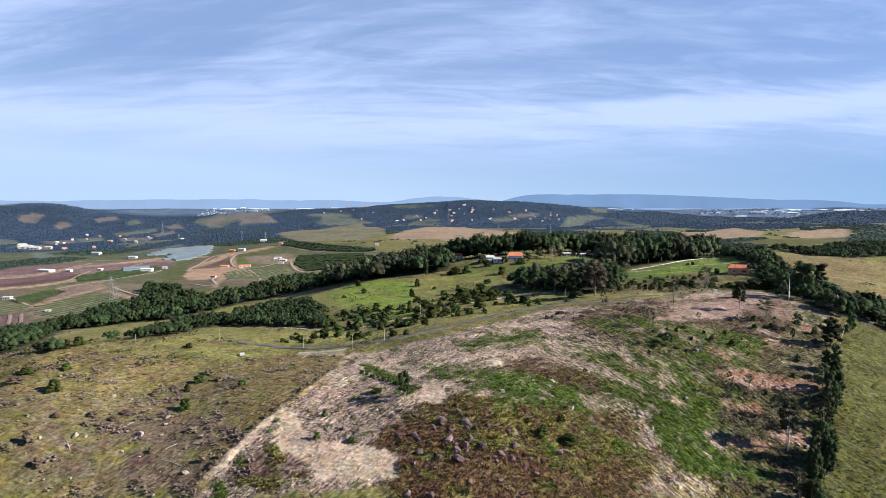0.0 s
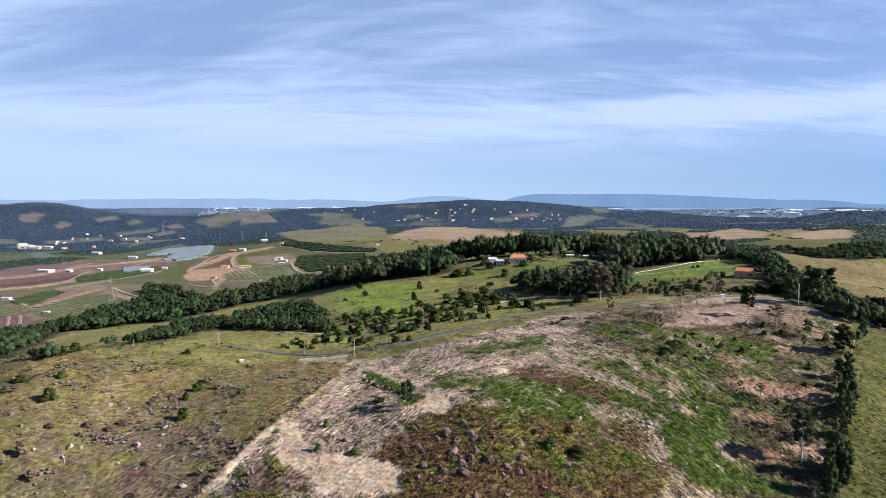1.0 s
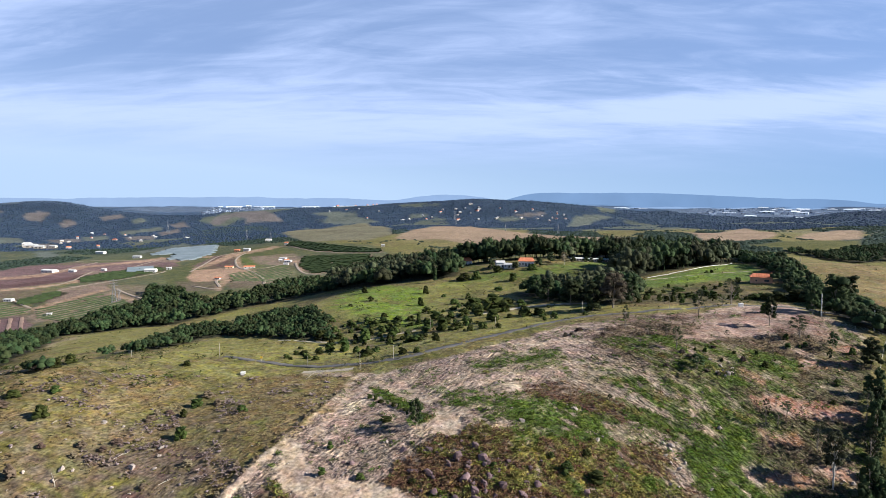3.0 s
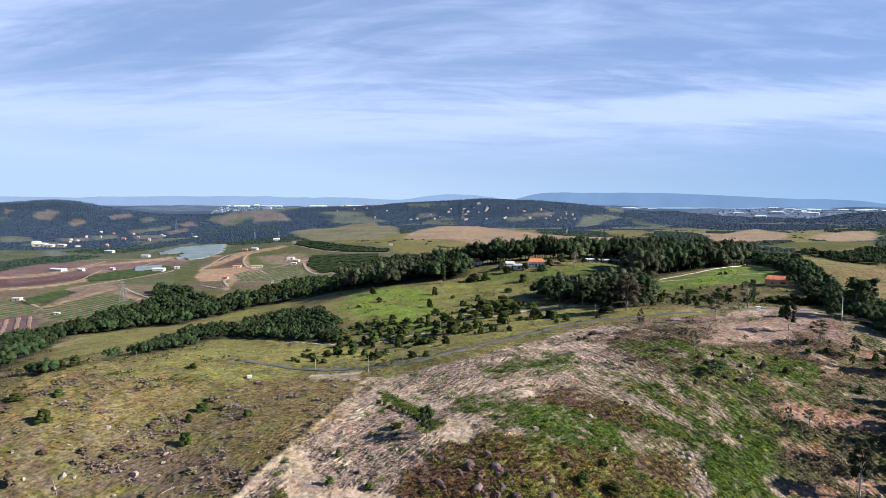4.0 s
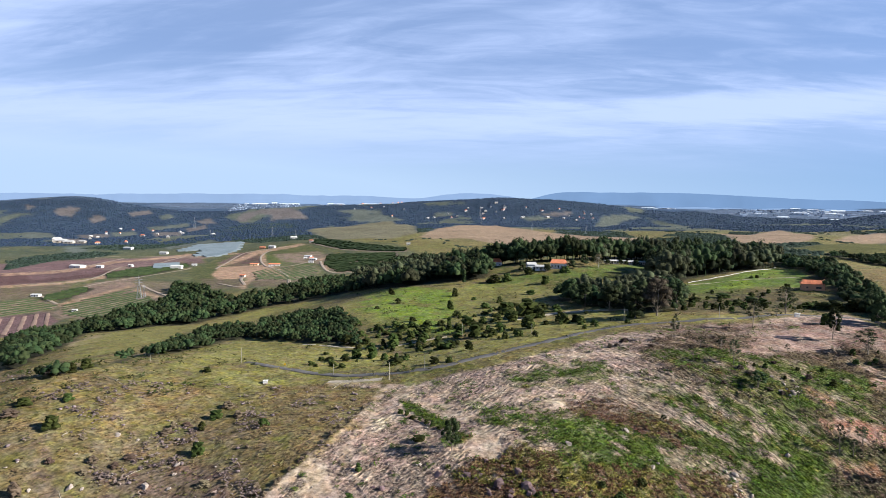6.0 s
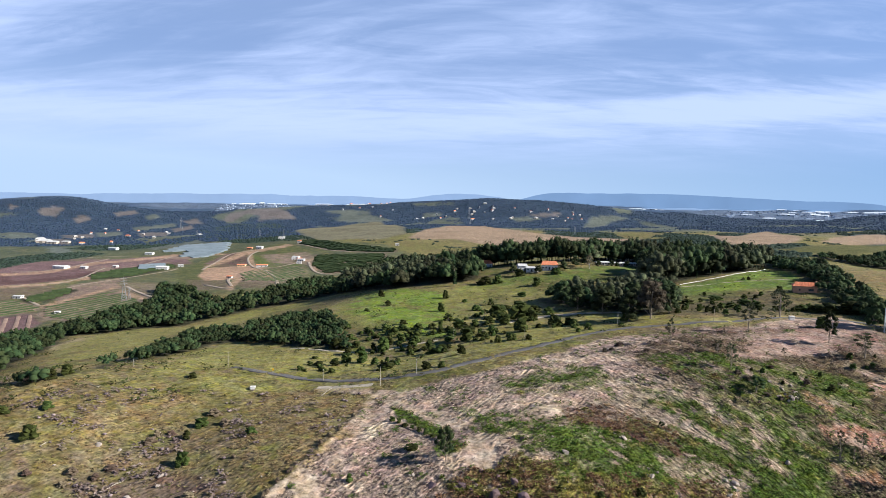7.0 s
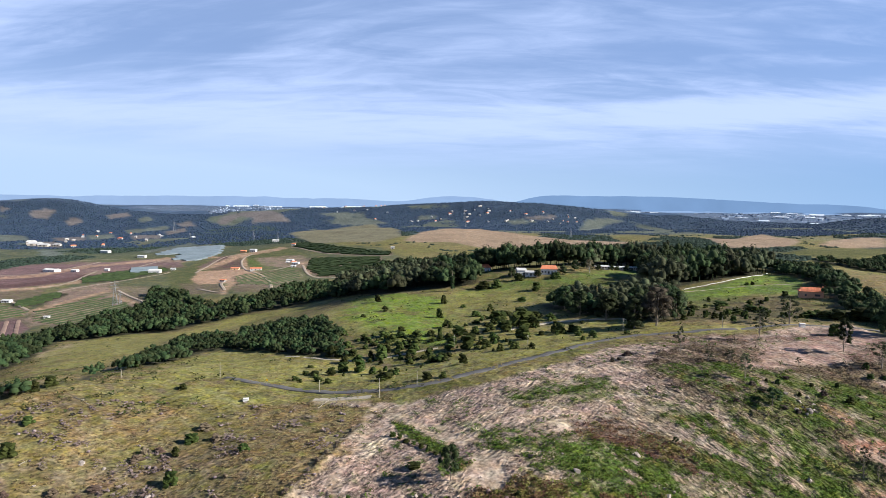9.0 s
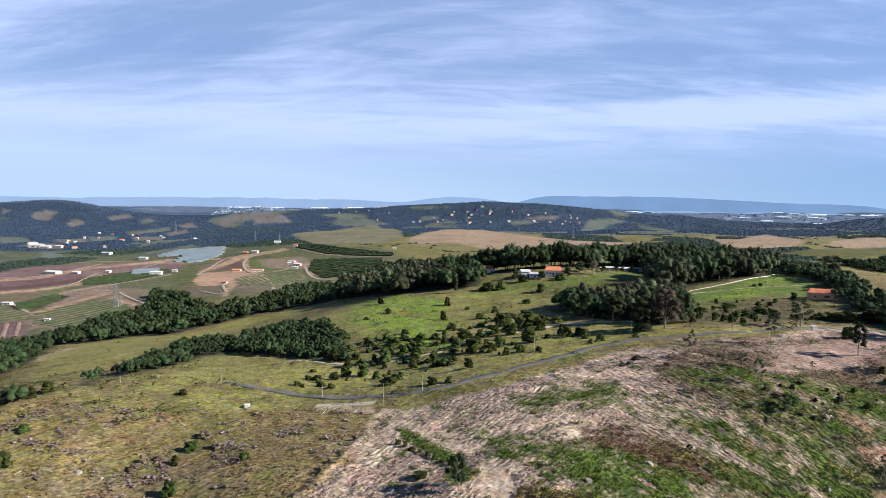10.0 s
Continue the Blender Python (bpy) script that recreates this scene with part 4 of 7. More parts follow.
# woods behind the fields
FIELD_WOODS = [[(-856, 1189), (-874, 1272), (-859, 1350), (-811, 1406), (-756, 1393), (-757, 1295), (-788, 1240), (-774, 1131), (-763, 1063)], [(-720, 1767), (-866, 2211), (-809, 2318), (-672, 2395), (-585, 2292), (-422, 1629), (-430, 1535), (-494, 1532), (-610, 1632)], [(-882, 1464), (-850, 1539), (-778, 1608), (-737, 1807), (-677, 1661), (-722, 1493), (-791, 1434)]]
for outline in FIELD_WOODS:
    cover('field_wood', outline, 6, 10, 1)
# ground under the woods
# woods: outline and trees per hectare
WOODS['valley'] = (290, [(-360, 505), (-360, 540), (-354, 570), (-360, 612), (-352, 631), (-364, 682), (-350, 688), (-338, 703), (-350, 761), (-376, 837), (-340, 794), (-303, 752), (-276, 706), (-259, 702), (-246, 711), (-226, 724), (-220, 741), (-203, 746), (-195, 788), (-173, 810), (-153, 808), (-149, 840), (-110, 628), (-125, 655), (-148, 666), (-162, 654), (-185, 662), (-204, 653), (-220, 637), (-238, 619), (-250, 588), (-278, 585), (-293, 578), (-304, 557), (-327, 557), (-293, 490), (-254, 408), (-232, 358), (-216, 314)])
WOODS['spur'] = (950, [(-152, 245), (-150, 253), (-146, 254), (-148, 264), (-146, 266), (-140, 262), (-145, 278), (-158, 309), (-146, 306), (-153, 336), (-166, 368), (-166, 389), (-170, 412), (-168, 441), (-145, 424), (-135, 434), (-123, 441), (-120, 456), (-109, 453), (-95, 440), (-84, 415), (-73, 394), (-62, 346), (-76, 350), (-95, 362), (-107, 373), (-132, 389), (-143, 377), (-143, 351), (-147, 330), (-157, 322), (-143, 275), (-145, 266), (-152, 258), (-159, 254)])
WOODS['clump'] = (260, [(44, 464), (52, 446), (65, 460), (77, 452), (95, 456), (106, 456), (119, 438), (100, 375), (81, 362), (74, 385), (58, 392), (51, 419), (41, 440)])
WOODS['lane'] = (420, [(340, 800), (281, 660), (286, 633), (289, 602), (248, 506), (233, 460), (214, 417), (203, 377), (205, 330), (228, 318), (212, 290), (193, 283), (173, 282), (165, 290), (178, 330), (182, 354), (182, 372), (191, 395), (206, 434), (216, 474), (224, 506), (260, 614)])
WOODS['ridge'] = (300, [(425, 853), (437, 839), (445, 818), (471, 829), (514, 856), (700, 1000), (560, 800), (451, 757), (426, 790), (418, 840)])

FARM_WOOD = [(-50, 640), (0, 632), (25, 602), (50, 590), (90, 592), (105, 608), (125, 622), (150, 632), (128, 520), (122, 478), (138, 487), (163, 510), (185, 522), (250, 600), (262, 680), (160, 700), (0, 700)]
cover('leaf_litter', FARM_WOOD, 4, 6, 1)
MIDDLE_WOOD = [(-144, 795), (-132, 891), (-120, 960), (-85, 985), (-20, 960), (4, 880), (6, 570), (2, 552), (-14, 552), (-25, 551), (-40, 545), (-57, 547), (-80, 588), (-117, 642)]
cover('leaf_litter', MIDDLE_WOOD, 4, 6, 1)
for _, outline in WOODS.values():
    cover('leaf_litter', outline, 4, 6, 1)
ROAD = [(-100.1, 294.8), (-89.5, 289.8), (-75.6, 283.1), (-55.0, 275.2), (-42.8, 272.3), (-31.3, 270.6), (-17.8, 271.6), (-6.0, 276.5), (6.2, 283.3), (28.5, 297.5), (44.7, 313.7), (61.6, 322.2), (79.0, 325.0), (98.2, 326.1), (116.3, 328.6), (134.1, 335.8), (152.9, 333.8), (167.9, 330.3), (179.7, 289.0), (199.2, 292.3)]
BANK = [(-68.0, 172.3), (-63.3, 179.7), (-58.4, 188.5), (-53.3, 198.5), (-49.2, 206.4), (-43.5, 221.8), (-38.7, 240.6)]  # heap of spoil along the track
FARM_TRACKS = [[(-339, 1393), (-391, 1394), (-419, 1371), (-459, 1319), (-444, 1178), (-421, 1071)], [(-413, 1341), (-405, 1250), (-343, 1081), (-294, 989), (-251, 886), (-222, 792)], [(-720, 1054), (-681, 1075), (-678, 1148), (-693, 1240), (-705, 1316)], [(-604, 887), (-561, 920), (-564, 985), (-589, 1061), (-607, 1122)], [(-515, 847), (-515, 901), (-495, 964), (-473, 1057), (-475, 1103)], [(-762, 1304), (-710, 1352), (-591, 1341), (-553, 1403)], [(-570, 1178), (-582, 1254), (-585, 1328)]]
FARM_TRACKS += [[(-527, 796), (-472, 743)], [(-445, 879), (-369, 779), (-328, 728)], [(-275, 790), (-316, 894), (-318, 928)], [(-114, 1172), (-200, 1227), (-280, 1312), (-339, 1393)], [(-255, 1091), (-220, 967), (-190, 906), (-160, 904)], [(-335, 1058), (-291, 1038), (-273, 1107)], [(-323, 834), (-284, 780), (-265, 768)]]
TRACKS = [([(12.2, 366.7), (24.0, 375.5), (33.4, 382.4), (42.4, 385.5), (56.4, 383.9), (69.4, 379.0), (77.6, 376.5)], 3.6), ([(133.1, 468.2), (164.7, 473.9), (191.5, 470.5), (211.2, 467.7)], 1.0), ([(-59.4, 266.3), (-49.8, 265.6), (-39.4, 264.9)], 3.2), ([(-91.4, 353.9), (-67.5, 343.5), (-51.9, 339.7), (-37.2, 343.7), (-19.2, 345.1)], 1.8)]


def along(line, step):
    """Evenly spaced places on a smooth curve through a line of places."""
    p = np.array([line[0], *line, line[-1]], float)
    out = []
    for a, b, c, d in zip(p, p[1:], p[2:], p[3:]):
        n = max(1, int(np.linalg.norm(c - b) / step))
        t = (np.arange(n) / n)[:, None]
        out.append(0.5 * (2 * b + (c - a) * t + (2 * a - 5 * b + 4 * c - d) * t**2 + (3 * b - a - 3 * c + d) * t**3))
    return np.concatenate([*out, p[-1:]])


def relief(x, y):
    """The ground with its small humps."""
    far = np.hypot(x, y)
    small = np.clip(1.4 - far / 900, 0.15, 1)
    bank = 0.0
    near = (x > -95) & (x < -20) & (y > 150) & (y < 262)
    if np.any(near):
        d = np.full(np.shape(x), 99.0)
        for (ax, ay), (bx, by) in zip(BANK, BANK[1:]):
            dx, dy = bx - ax, by - ay
            t = np.clip(((x - ax) * dx + (y - ay) * dy) / (dx * dx + dy * dy), 0, 1)
            d = np.where(near, np.minimum(d, np.hypot(x - ax - t * dx, y - ay - t * dy)), d)
        bank = np.clip(1.2 - d / 1.6, 0, 1) * (0.2 + 0.9 * ripple(x, y, 4, 77, 3))
    return land(x, y) + bank + small * (0.9 * (ripple(x, y, 14, 5, 3) - 0.5) + 0.85 * (ripple(x, y, 2.8, 9, 3) - 0.5)) + np.clip((far - 900) / 900, 0, 1) * 12 * (ripple(x, y, 260, 3, 4) - 0.5) + np.clip((far - 1900) / 500, 0, 1) * 44 * (ripple(x, y, 520, 13, 4) - 0.5)


def mesh_of(name, verts, faces, mat, smooth=False):
    me = bpy.data.meshes.new(name)
    verts, faces = np.asarray(verts, np.float32), np.asarray(faces, np.int32)
    k = faces.shape[1]
    me.vertices.add(len(verts))
    me.vertices.foreach_set("co", verts.ravel())
    me.loops.add(faces.size)
    me.loops.foreach_set("vertex_index", faces.ravel())
    me.polygons.add(len(faces))
    me.polygons.foreach_set("loop_start", np.arange(0, faces.size, k, dtype=np.int32))
    me.polygons.foreach_set("use_smooth", np.full(len(faces), smooth))
    me.materials.append(mat)
    me.update(calc_edges=True)
    return me


def give(me, name, values):
    values = np.asarray(values, np.float32)
    if values.ndim == 1:
        me.attributes.new(name, "FLOAT", "POINT").data.foreach_set("value", values)
    else:
        rgba = np.concatenate([values, np.ones((len(values), 1), np.float32)], 1)
        me.attributes.new(name, "FLOAT_COLOR", "POINT").data.foreach_set("color", rgba.ravel())


def build_ground():
    turns = np.radians(np.concatenate([np.arange(-180, -43, 3.0), np.arange(-43, 43, 0.17), np.arange(43, 180, 3.0)]))
    reach = np.concatenate([[8, 20, 40, 65, 90, 115], np.geomspace(135, 330, 215), np.geomspace(332, 4890, 280)])
    r, a = np.meshgrid(reach, turns, indexing="ij")
    x, y = (r * np.sin(a)).ravel(), (r * np.cos(a)).ravel() - 20
    z = relief(x, y)
    rows, cols = r.shape
    i, j = np.meshgrid(np.arange(rows - 1), np.arange(cols), indexing="ij")
    k = (j + 1) % cols
    faces = np.stack([i * cols + j, i * cols + k, (i + 1) * cols + k, (i + 1) * cols + j], -1).reshape(-1, 4)
    middle = len(x)
    x, y, z = np.append(x, 0), np.append(y, -20), np.append(z, relief(np.zeros(1), np.full(1, -20.0)))
    col = np.tile(np.array(COVERS["pasture"][0]), (len(x), 1))
    tuft = np.full(len(x), COVERS["pasture"][1])
    far = np.hypot(x, y)
    nearby = np.flatnonzero(far < 700)
    for guest, share in mixed_in("pasture", x[nearby], y[nearby]):
        col[nearby] += (share * 0.8)[:, None] * (np.array(COVERS[guest][0]) - col[nearby])
    dry = np.clip((ripple(x, y, 40, 21) - 0.42) * 5, 0, 1) * 0.45
    col += dry[:, None] * (np.array(COVERS["dry_grass"][0]) - col)
    # patchwork of woods and pastures farther out
    patch = ripple(x, y * 0.6, 210, 33, 4)
    east = np.clip((np.degrees(np.arctan2(x, y)) - 5) / 7, 0, 1)
    wood = np.clip((patch - 0.47 + 0.08 * east + 0.09 * np.clip((far - 2000) / 250, 0, 1)) * 18, 0, 1) * np.clip((far - 1450 + 600 * east) / 250, 0, 1)
    field = np.clip((ripple(x, y * 0.7, 330, 41, 2) - 0.5) * 8, 0, 1)[:, None]
    out = np.clip((far - 1300) / 300, 0, 1)[:, None]
    col += out * field * 0.8 * (np.array(COVERS["pale_field"][0]) - col)
    col += out * np.clip((far - 1700) / 200, 0, 1)[:, None] * 0.85 * (np.array((0.062, 0.076, 0.066)) - col)  # pasture colour greyed for the haze out there
    # woods turn bluer with distance: haze put into the base colour
    haze_share = np.clip((far - 1300) / 900, 0, 1)[:, None]
    col += wood[:, None] * (np.array(COVERS["field_wood"][0]) * (1 - haze_share) + np.array(COVERS["hazy_wood"][0]) * haze_share - col)
    plain = (np.clip((far - 2850) / 350, 0, 1) * 0.9)[:, None]  # the broad built-up plain behind the hills, with haze blue in its colour
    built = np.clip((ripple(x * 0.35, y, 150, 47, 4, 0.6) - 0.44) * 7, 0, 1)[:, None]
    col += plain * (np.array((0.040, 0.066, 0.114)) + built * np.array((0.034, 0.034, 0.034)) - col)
    for kind, outline, soft, ragged, amount in REGIONS:
        xs, ys = zip(*outline)
        pad = soft + ragged + 5
        pick = np.flatnonzero((x > min(xs) - pad) & (x < max(xs) + pad) & (y > min(ys) - pad) & (y < max(ys) + pad))
        if not len(pick):
            continue
        px, py = x[pick], y[pick]
        d = edge(px, py, outline, ragged)
        m = np.clip(0.5 + d / (2 * soft), 0, 1) * amount
        m = m * m * (3 - 2 * m) if amount == 1 else m
        if amount < 1:  # thin cover stands in tufts and drifts
            m = np.clip(m + (drifts(px, py) - 0.5) * 4.2 * m, 0, 1)
        colour, rough = COVERS[kind]
        own = np.tile(np.array(colour), (len(pick), 1))
        if min(ys) < 600:
            for guest, share in mixed_in(kind, px, py):
                own += (share * 0.85)[:, None] * (np.array(COVERS[guest][0]) - own)
        col[pick] += m[:, None] * (own - col[pick])
        tuft[pick] += m * (rough - tuft[pick])
    fan = np.array([[middle, (q + 1) % cols, q, q] for q in range(cols)])
    me = mesh_of("ground", np.stack([x, y, z], 1), faces[:, ::-1], GROUND, True)
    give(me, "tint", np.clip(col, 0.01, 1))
    give(me, "tuft", np.clip(tuft, 0, 1))
    return tagged(new("ground", me), "rolling hill country of pasture, cleared slopes and tilled fields", "ground", kind="structure")


build_ground()


def ribbon(name, line, width, mat, label, thick=0.16, step=4.0, camber=0.05):
    """A road: a strip that follows the ground, with edges of its own."""
    p = along(line, step)
    way = np.gradient(p, axis=0)
    way /= np.linalg.norm(way, axis=1)[:, None]
    side = np.stack([way[:, 1], -way[:, 0]], 1)
    verts = []
    for off, up in ((-0.5, -0.6), (-0.5, thick), (-0.2, thick + camber), (0.2, thick + camber), (0.5, thick), (0.5, -0.6)):
        q = p + side * off * width * (1 + 0.08 * (ripple(p[:, 0], p[:, 1], 9, 3, 2) - 0.5)[:, None])
        g = np.maximum.reduce([relief(q[:, 0], q[:, 1]), relief(p[:, 0], p[:, 1]), relief(p[:, 0] + side[:, 0] * width * 0.25, p[:, 1] + side[:, 1] * width * 0.25), relief(p[:, 0] - side[:, 0] * width * 0.25, p[:, 1] - side[:, 1] * width * 0.25)])
        verts.append(np.column_stack([q, g + up]))
    v = np.stack(verts, 1)
    n = len(p)
    i, j = np.meshgrid(np.arange(n - 1), np.arange(5), indexing="ij")
    f = np.stack([i * 6 + j, i * 6 + j + 1, (i + 1) * 6 + j + 1, (i + 1) * 6 + j], -1).reshape(-1, 4)
    return tagged(new(name, mesh_of(name, v.reshape(-1, 3), f[:, ::-1], mat, True)), label, "road", kind="structure")


ribbon("road", ROAD, 3.3, ASPHALT, "narrow grey asphalt country road along the hillside", 0.06)
for line, width in TRACKS:
    ribbon("lane", line, width, GRAVEL_LANE, "pale unpaved farm lane", 0.05)
for line in FARM_TRACKS:
    ribbon("lane", line, 4.2, EARTH_TRACK, "pale earth track between the fields", 0.05, 5.0)


# ---- plants ----
def sprigs(rng, middle, radius, count, size, squash=1.0, shell=0.75, aspect=1.0, rugged=0.4):
    """Leafy sprigs round a middle: small bent blades, most of them near the skin of the clump."""
    d = rng.normal(size=(count, 3))
    d /= np.linalg.norm(d, axis=1)[:, None]
    d[:, 2] = np.where(d[:, 2] < -0.35, -d[:, 2], d[:, 2])
    far = radius * (shell + (1 - shell) * rng.random(count) ** 0.5 * rng.choice([1, 1, 1.18, -0.4], count))
    c = np.asarray(middle) + d * far[:, None] * (1, 1, squash)
    n = d + rugged * rng.normal(size=(count, 3))
    n /= np.linalg.norm(n, axis=1)[:, None]
    u = np.cross(n, rng.normal(size=(count, 3)))
    u /= np.linalg.norm(u, axis=1)[:, None]
    w = np.cross(n, u)
    s = (size * rng.uniform(0.6, 1.3, count))[:, None]
    v = np.stack([-u * s, -w * s * 0.6 + n * s * 0.25, u * s, w * s * 0.6 + n * s * 0.25], 1) * (1, 1, 1 / aspect) + c[:, None]
    v = v.reshape(-1, 3)
    return v, np.arange(count * 4).reshape(-1, 4)


_bm = bmesh.new()
bmesh.ops.create_icosphere(_bm, subdivisions=1, radius=1.0)
BALL_V = np.array([v.co for v in _bm.verts])
BALL_F = np.array([[v.index for v in f.verts] for f in _bm.faces if f.calc_center_median().z > -0.5])
_bm.free()


def clump(rng, middle, radius, squash=1.0, aspect=1.0, ragged=0.27):
    """The leafy heart of a bough: a dense uneven mass of foliage, open below."""
    v = BALL_V * (1 + ragged * rng.normal(size=(len(BALL_V), 1))).clip(0.5, 1.5)
    return np.asarray(middle) + v * radius * (1, 1, squash / aspect), BALL_F


def limb(path, radii, sides=6):
    """A tapered stem through some places."""
    path = np.asarray(path, float)
    v, f = [], []
    for k, (p, r) in enumerate(zip(path, radii)):
        way = path[min(k + 1, len(path) - 1)] - path[max(k - 1, 0)]
        u = np.cross(way, (0.3, 1, 0.1))
        u /= np.linalg.norm(u)
        w = np.cross(way / np.linalg.norm(way), u)
        for s in range(sides):
            a = 2 * math.pi * s / sides
            v.append(p + r * (math.cos(a) * u + math.sin(a) * w))
    for k in range(len(path) - 1):
        for s in range(sides):
            f.append((k * sides + s, k * sides + (s + 1) % sides, (k + 1) * sides + (s + 1) % sides, (k + 1) * sides + s))
    return np.array(v), np.array(f)


def join(pieces):
    v, f, n = [], [], 0
    for a, b in pieces:
        v.append(a)
        f.append(np.asarray(b) + n)
        n += len(a)
    return np.concatenate(v), np.concatenate(f)


def tree_shape(seed, shape="round", leaves=420, size=0.055, aspect=1.4, thick=1.0):
    """Wood and leaves of a tree 1 m high and with a crown about 1 m wide; aspect: how much higher than wide it will stand."""
    rng = np.random.default_rng(seed)
    wood, green = [], []
    low, blobs = {"round": (0.32, 20), "tall": (0.42, 18), "thin": (0.40, 15), "low": (0.06, 15), "cone": (0.06, 8), "bushy": (0.14, 22)}[shape]
    lean = rng.normal(0, 0.03, 2)
    top = np.array([lean[0], lean[1], 0.86])
    trunk = [(0, 0, -0.04), (lean[0] * 0.2, lean[1] * 0.2, 0.2), (lean[0] * 0.6, lean[1] * 0.6, 0.5), tuple(top)]
    wood.append(limb(trunk, (0.030, 0.022, 0.016, 0.005)))
    for k in range(blobs):
        t = (k + rng.random()) / blobs
        z = low + (0.92 - low) * t
        wide = {"round": 0.40 * math.sin(math.pi * min(0.95, 0.2 + 0.75 * t)) ** 0.7, "tall": 0.30 * math.sin(math.pi * (0.25 + 0.65 * t)), "thin": 0.34 * math.sin(math.pi * (0.22 + 0.66 * t)), "low": 0.40 * (1 - 0.65 * t), "cone": 0.36 * (1 - 0.95 * t), "bushy": 0.42 * (1 - 0.55 * t)}[shape]
        a = 2.4 * k + rng.normal(0, 0.5)
        out = wide * rng.uniform(0.45, 1.0) if shape != "cone" else 0.0
        c = np.array([math.cos(a) * out, math.sin(a) * out, z])
        r = {"round": 0.15, "tall": 0.13, "thin": 0.105, "low": 0.22, "cone": 0.10 + 0.30 * (1 - t), "bushy": 0.155}[shape] * rng.uniform(0.65, 1.3)
        wood.append(limb([(c[0] * 0.1, c[1] * 0.1, max(0.1, z - 0.28)), tuple(c * (0.55, 0.55, 1) - (0, 0, 0.1)), tuple(c)], (0.006, 0.004, 0.001), 4))
        v, f = sprigs(rng, c, r, int(leaves / blobs), size, min(1.0, 0.95 / aspect), 0.7, aspect, 0.7)
        green += [clump(rng, c, (0.84 if shape in ("low", "bushy") else 0.66) * r * thick, min(1.0, 0.95 / aspect) * aspect, aspect), (v, f[:, :3])]
    return join(wood), join(green)


def tree_kind(name, seed, shape, leaves, size, leaf, bark, label, aspect, thick=1.0):
    """A tree as a thing: an Empty at its foot over trunk and crown."""
    (wv, wf), (gv, gf) = tree_shape(seed, shape, leaves, size, aspect, thick)
    root = new(name)
    for part_name, v, f, mat in (("trunk", wv, wf, bark), ("crown", gv, gf, leaf)):
        ob = new(part_name, mesh_of(part_name, v, f, mat, True))
        ob.parent = root
    return tagged(root, label, "tree")


STOCK = {}


def plant(kind, x, y, height, width, rng, group=""):
    """Sets a tree or a bush of the stock on the ground, as high and wide as told."""
    made = STOCK[kind][rng.integers(len(STOCK[kind]))]
    first = made.get("unset", 0)
    m = Matrix.LocRotScale((x, y, float(relief(np.array([x]), np.array([y]))[0]) - 0.1), Euler((0, 0, rng.uniform(0, 6.28))), None)
    if first:
        ob = made
        del ob["unset"]
        ob.matrix_basis = m
    else:
        ob = copy_thing(made, m)
    ob.scale = (width, width, height)
    if group:
        ob["group"] = group
    return ob


def stock(kind, makers):
    STOCK[kind] = makers
    for ob in makers:
        ob["unset"] = 1


stock("round", [tree_kind("tree", s, "round", 1300, 0.034, LEAF, BARK, "round-headed dark green broadleaf tree on the slope", 1.3) for s in (1, 2, 3)])
stock("tall", [tree_kind("tree", s, "tall", 2200, 0.038, GREY_LEAF, PALE_BARK, "tall grey-green eucalyptus with a pale bare trunk", 2.0) for s in (4, 5, 6)])
stock("thin", [tree_kind("tree", s, "thin", 1300, 0.036, GREY_LEAF, BARK, "slender sparse young tree with a slim stem on cleared ground", 1.9, 0.7) for s in (7, 8, 9)])
stock("dense", [tree_kind("tree", s, "bushy", 1600, 0.042, LEAF, BARK, "dense dark tree leafy almost to the ground by the fence", 1.6) for s in (11, 12, 13)])
stock("bare", [tree_kind("tree", 14, "round", 2600, 0.03, DARK_TWIGS, BARK, "broad dark brown tree with a dense crown by the road", 1.2, 1.15)])
stock("pale_bare", [tree_kind("tree", 15, "round", 2400, 0.028, TWIGS, PALE_BARK, "bare grey tree with a haze of fine twigs by the stables", 1.2, 0.5)])
stock("cone", [tree_kind("conifer_tree", s, "cone", 500, 0.05, DARK_LEAF, BARK, "pointed dark conifer rising over the farm wood", 3.5) for s in (10,)])


def bush_kind(seed, leaf, label, leaves=200, name="bush"):
    (wv, wf), (gv, gf) = tree_shape(seed, "low", int(1.4 * leaves), 0.05, 0.8)
    root = new(name)
    for part_name, v, f, mat in (("stems", wv, wf, BARK), ("leaves", gv, gf, leaf)):
        ob = new(part_name, mesh_of(part_name, v, f, mat))
        ob.parent = root
    return tagged(root, label, "bush")


stock("bush", [bush_kind(s, BUSH_LEAF, "dense green bush in the pasture") for s in (21, 22, 23)])
stock("heap", [bush_kind(s, DARK_TWIGS, "dark heap of cut brush and roots on cleared ground", 260, "brush_heap") for s in (29, 30)])
stock("scrub", [bush_kind(s, TWIGS, "low dry brownish shrub among the stones", 220) for s in (24, 25)])

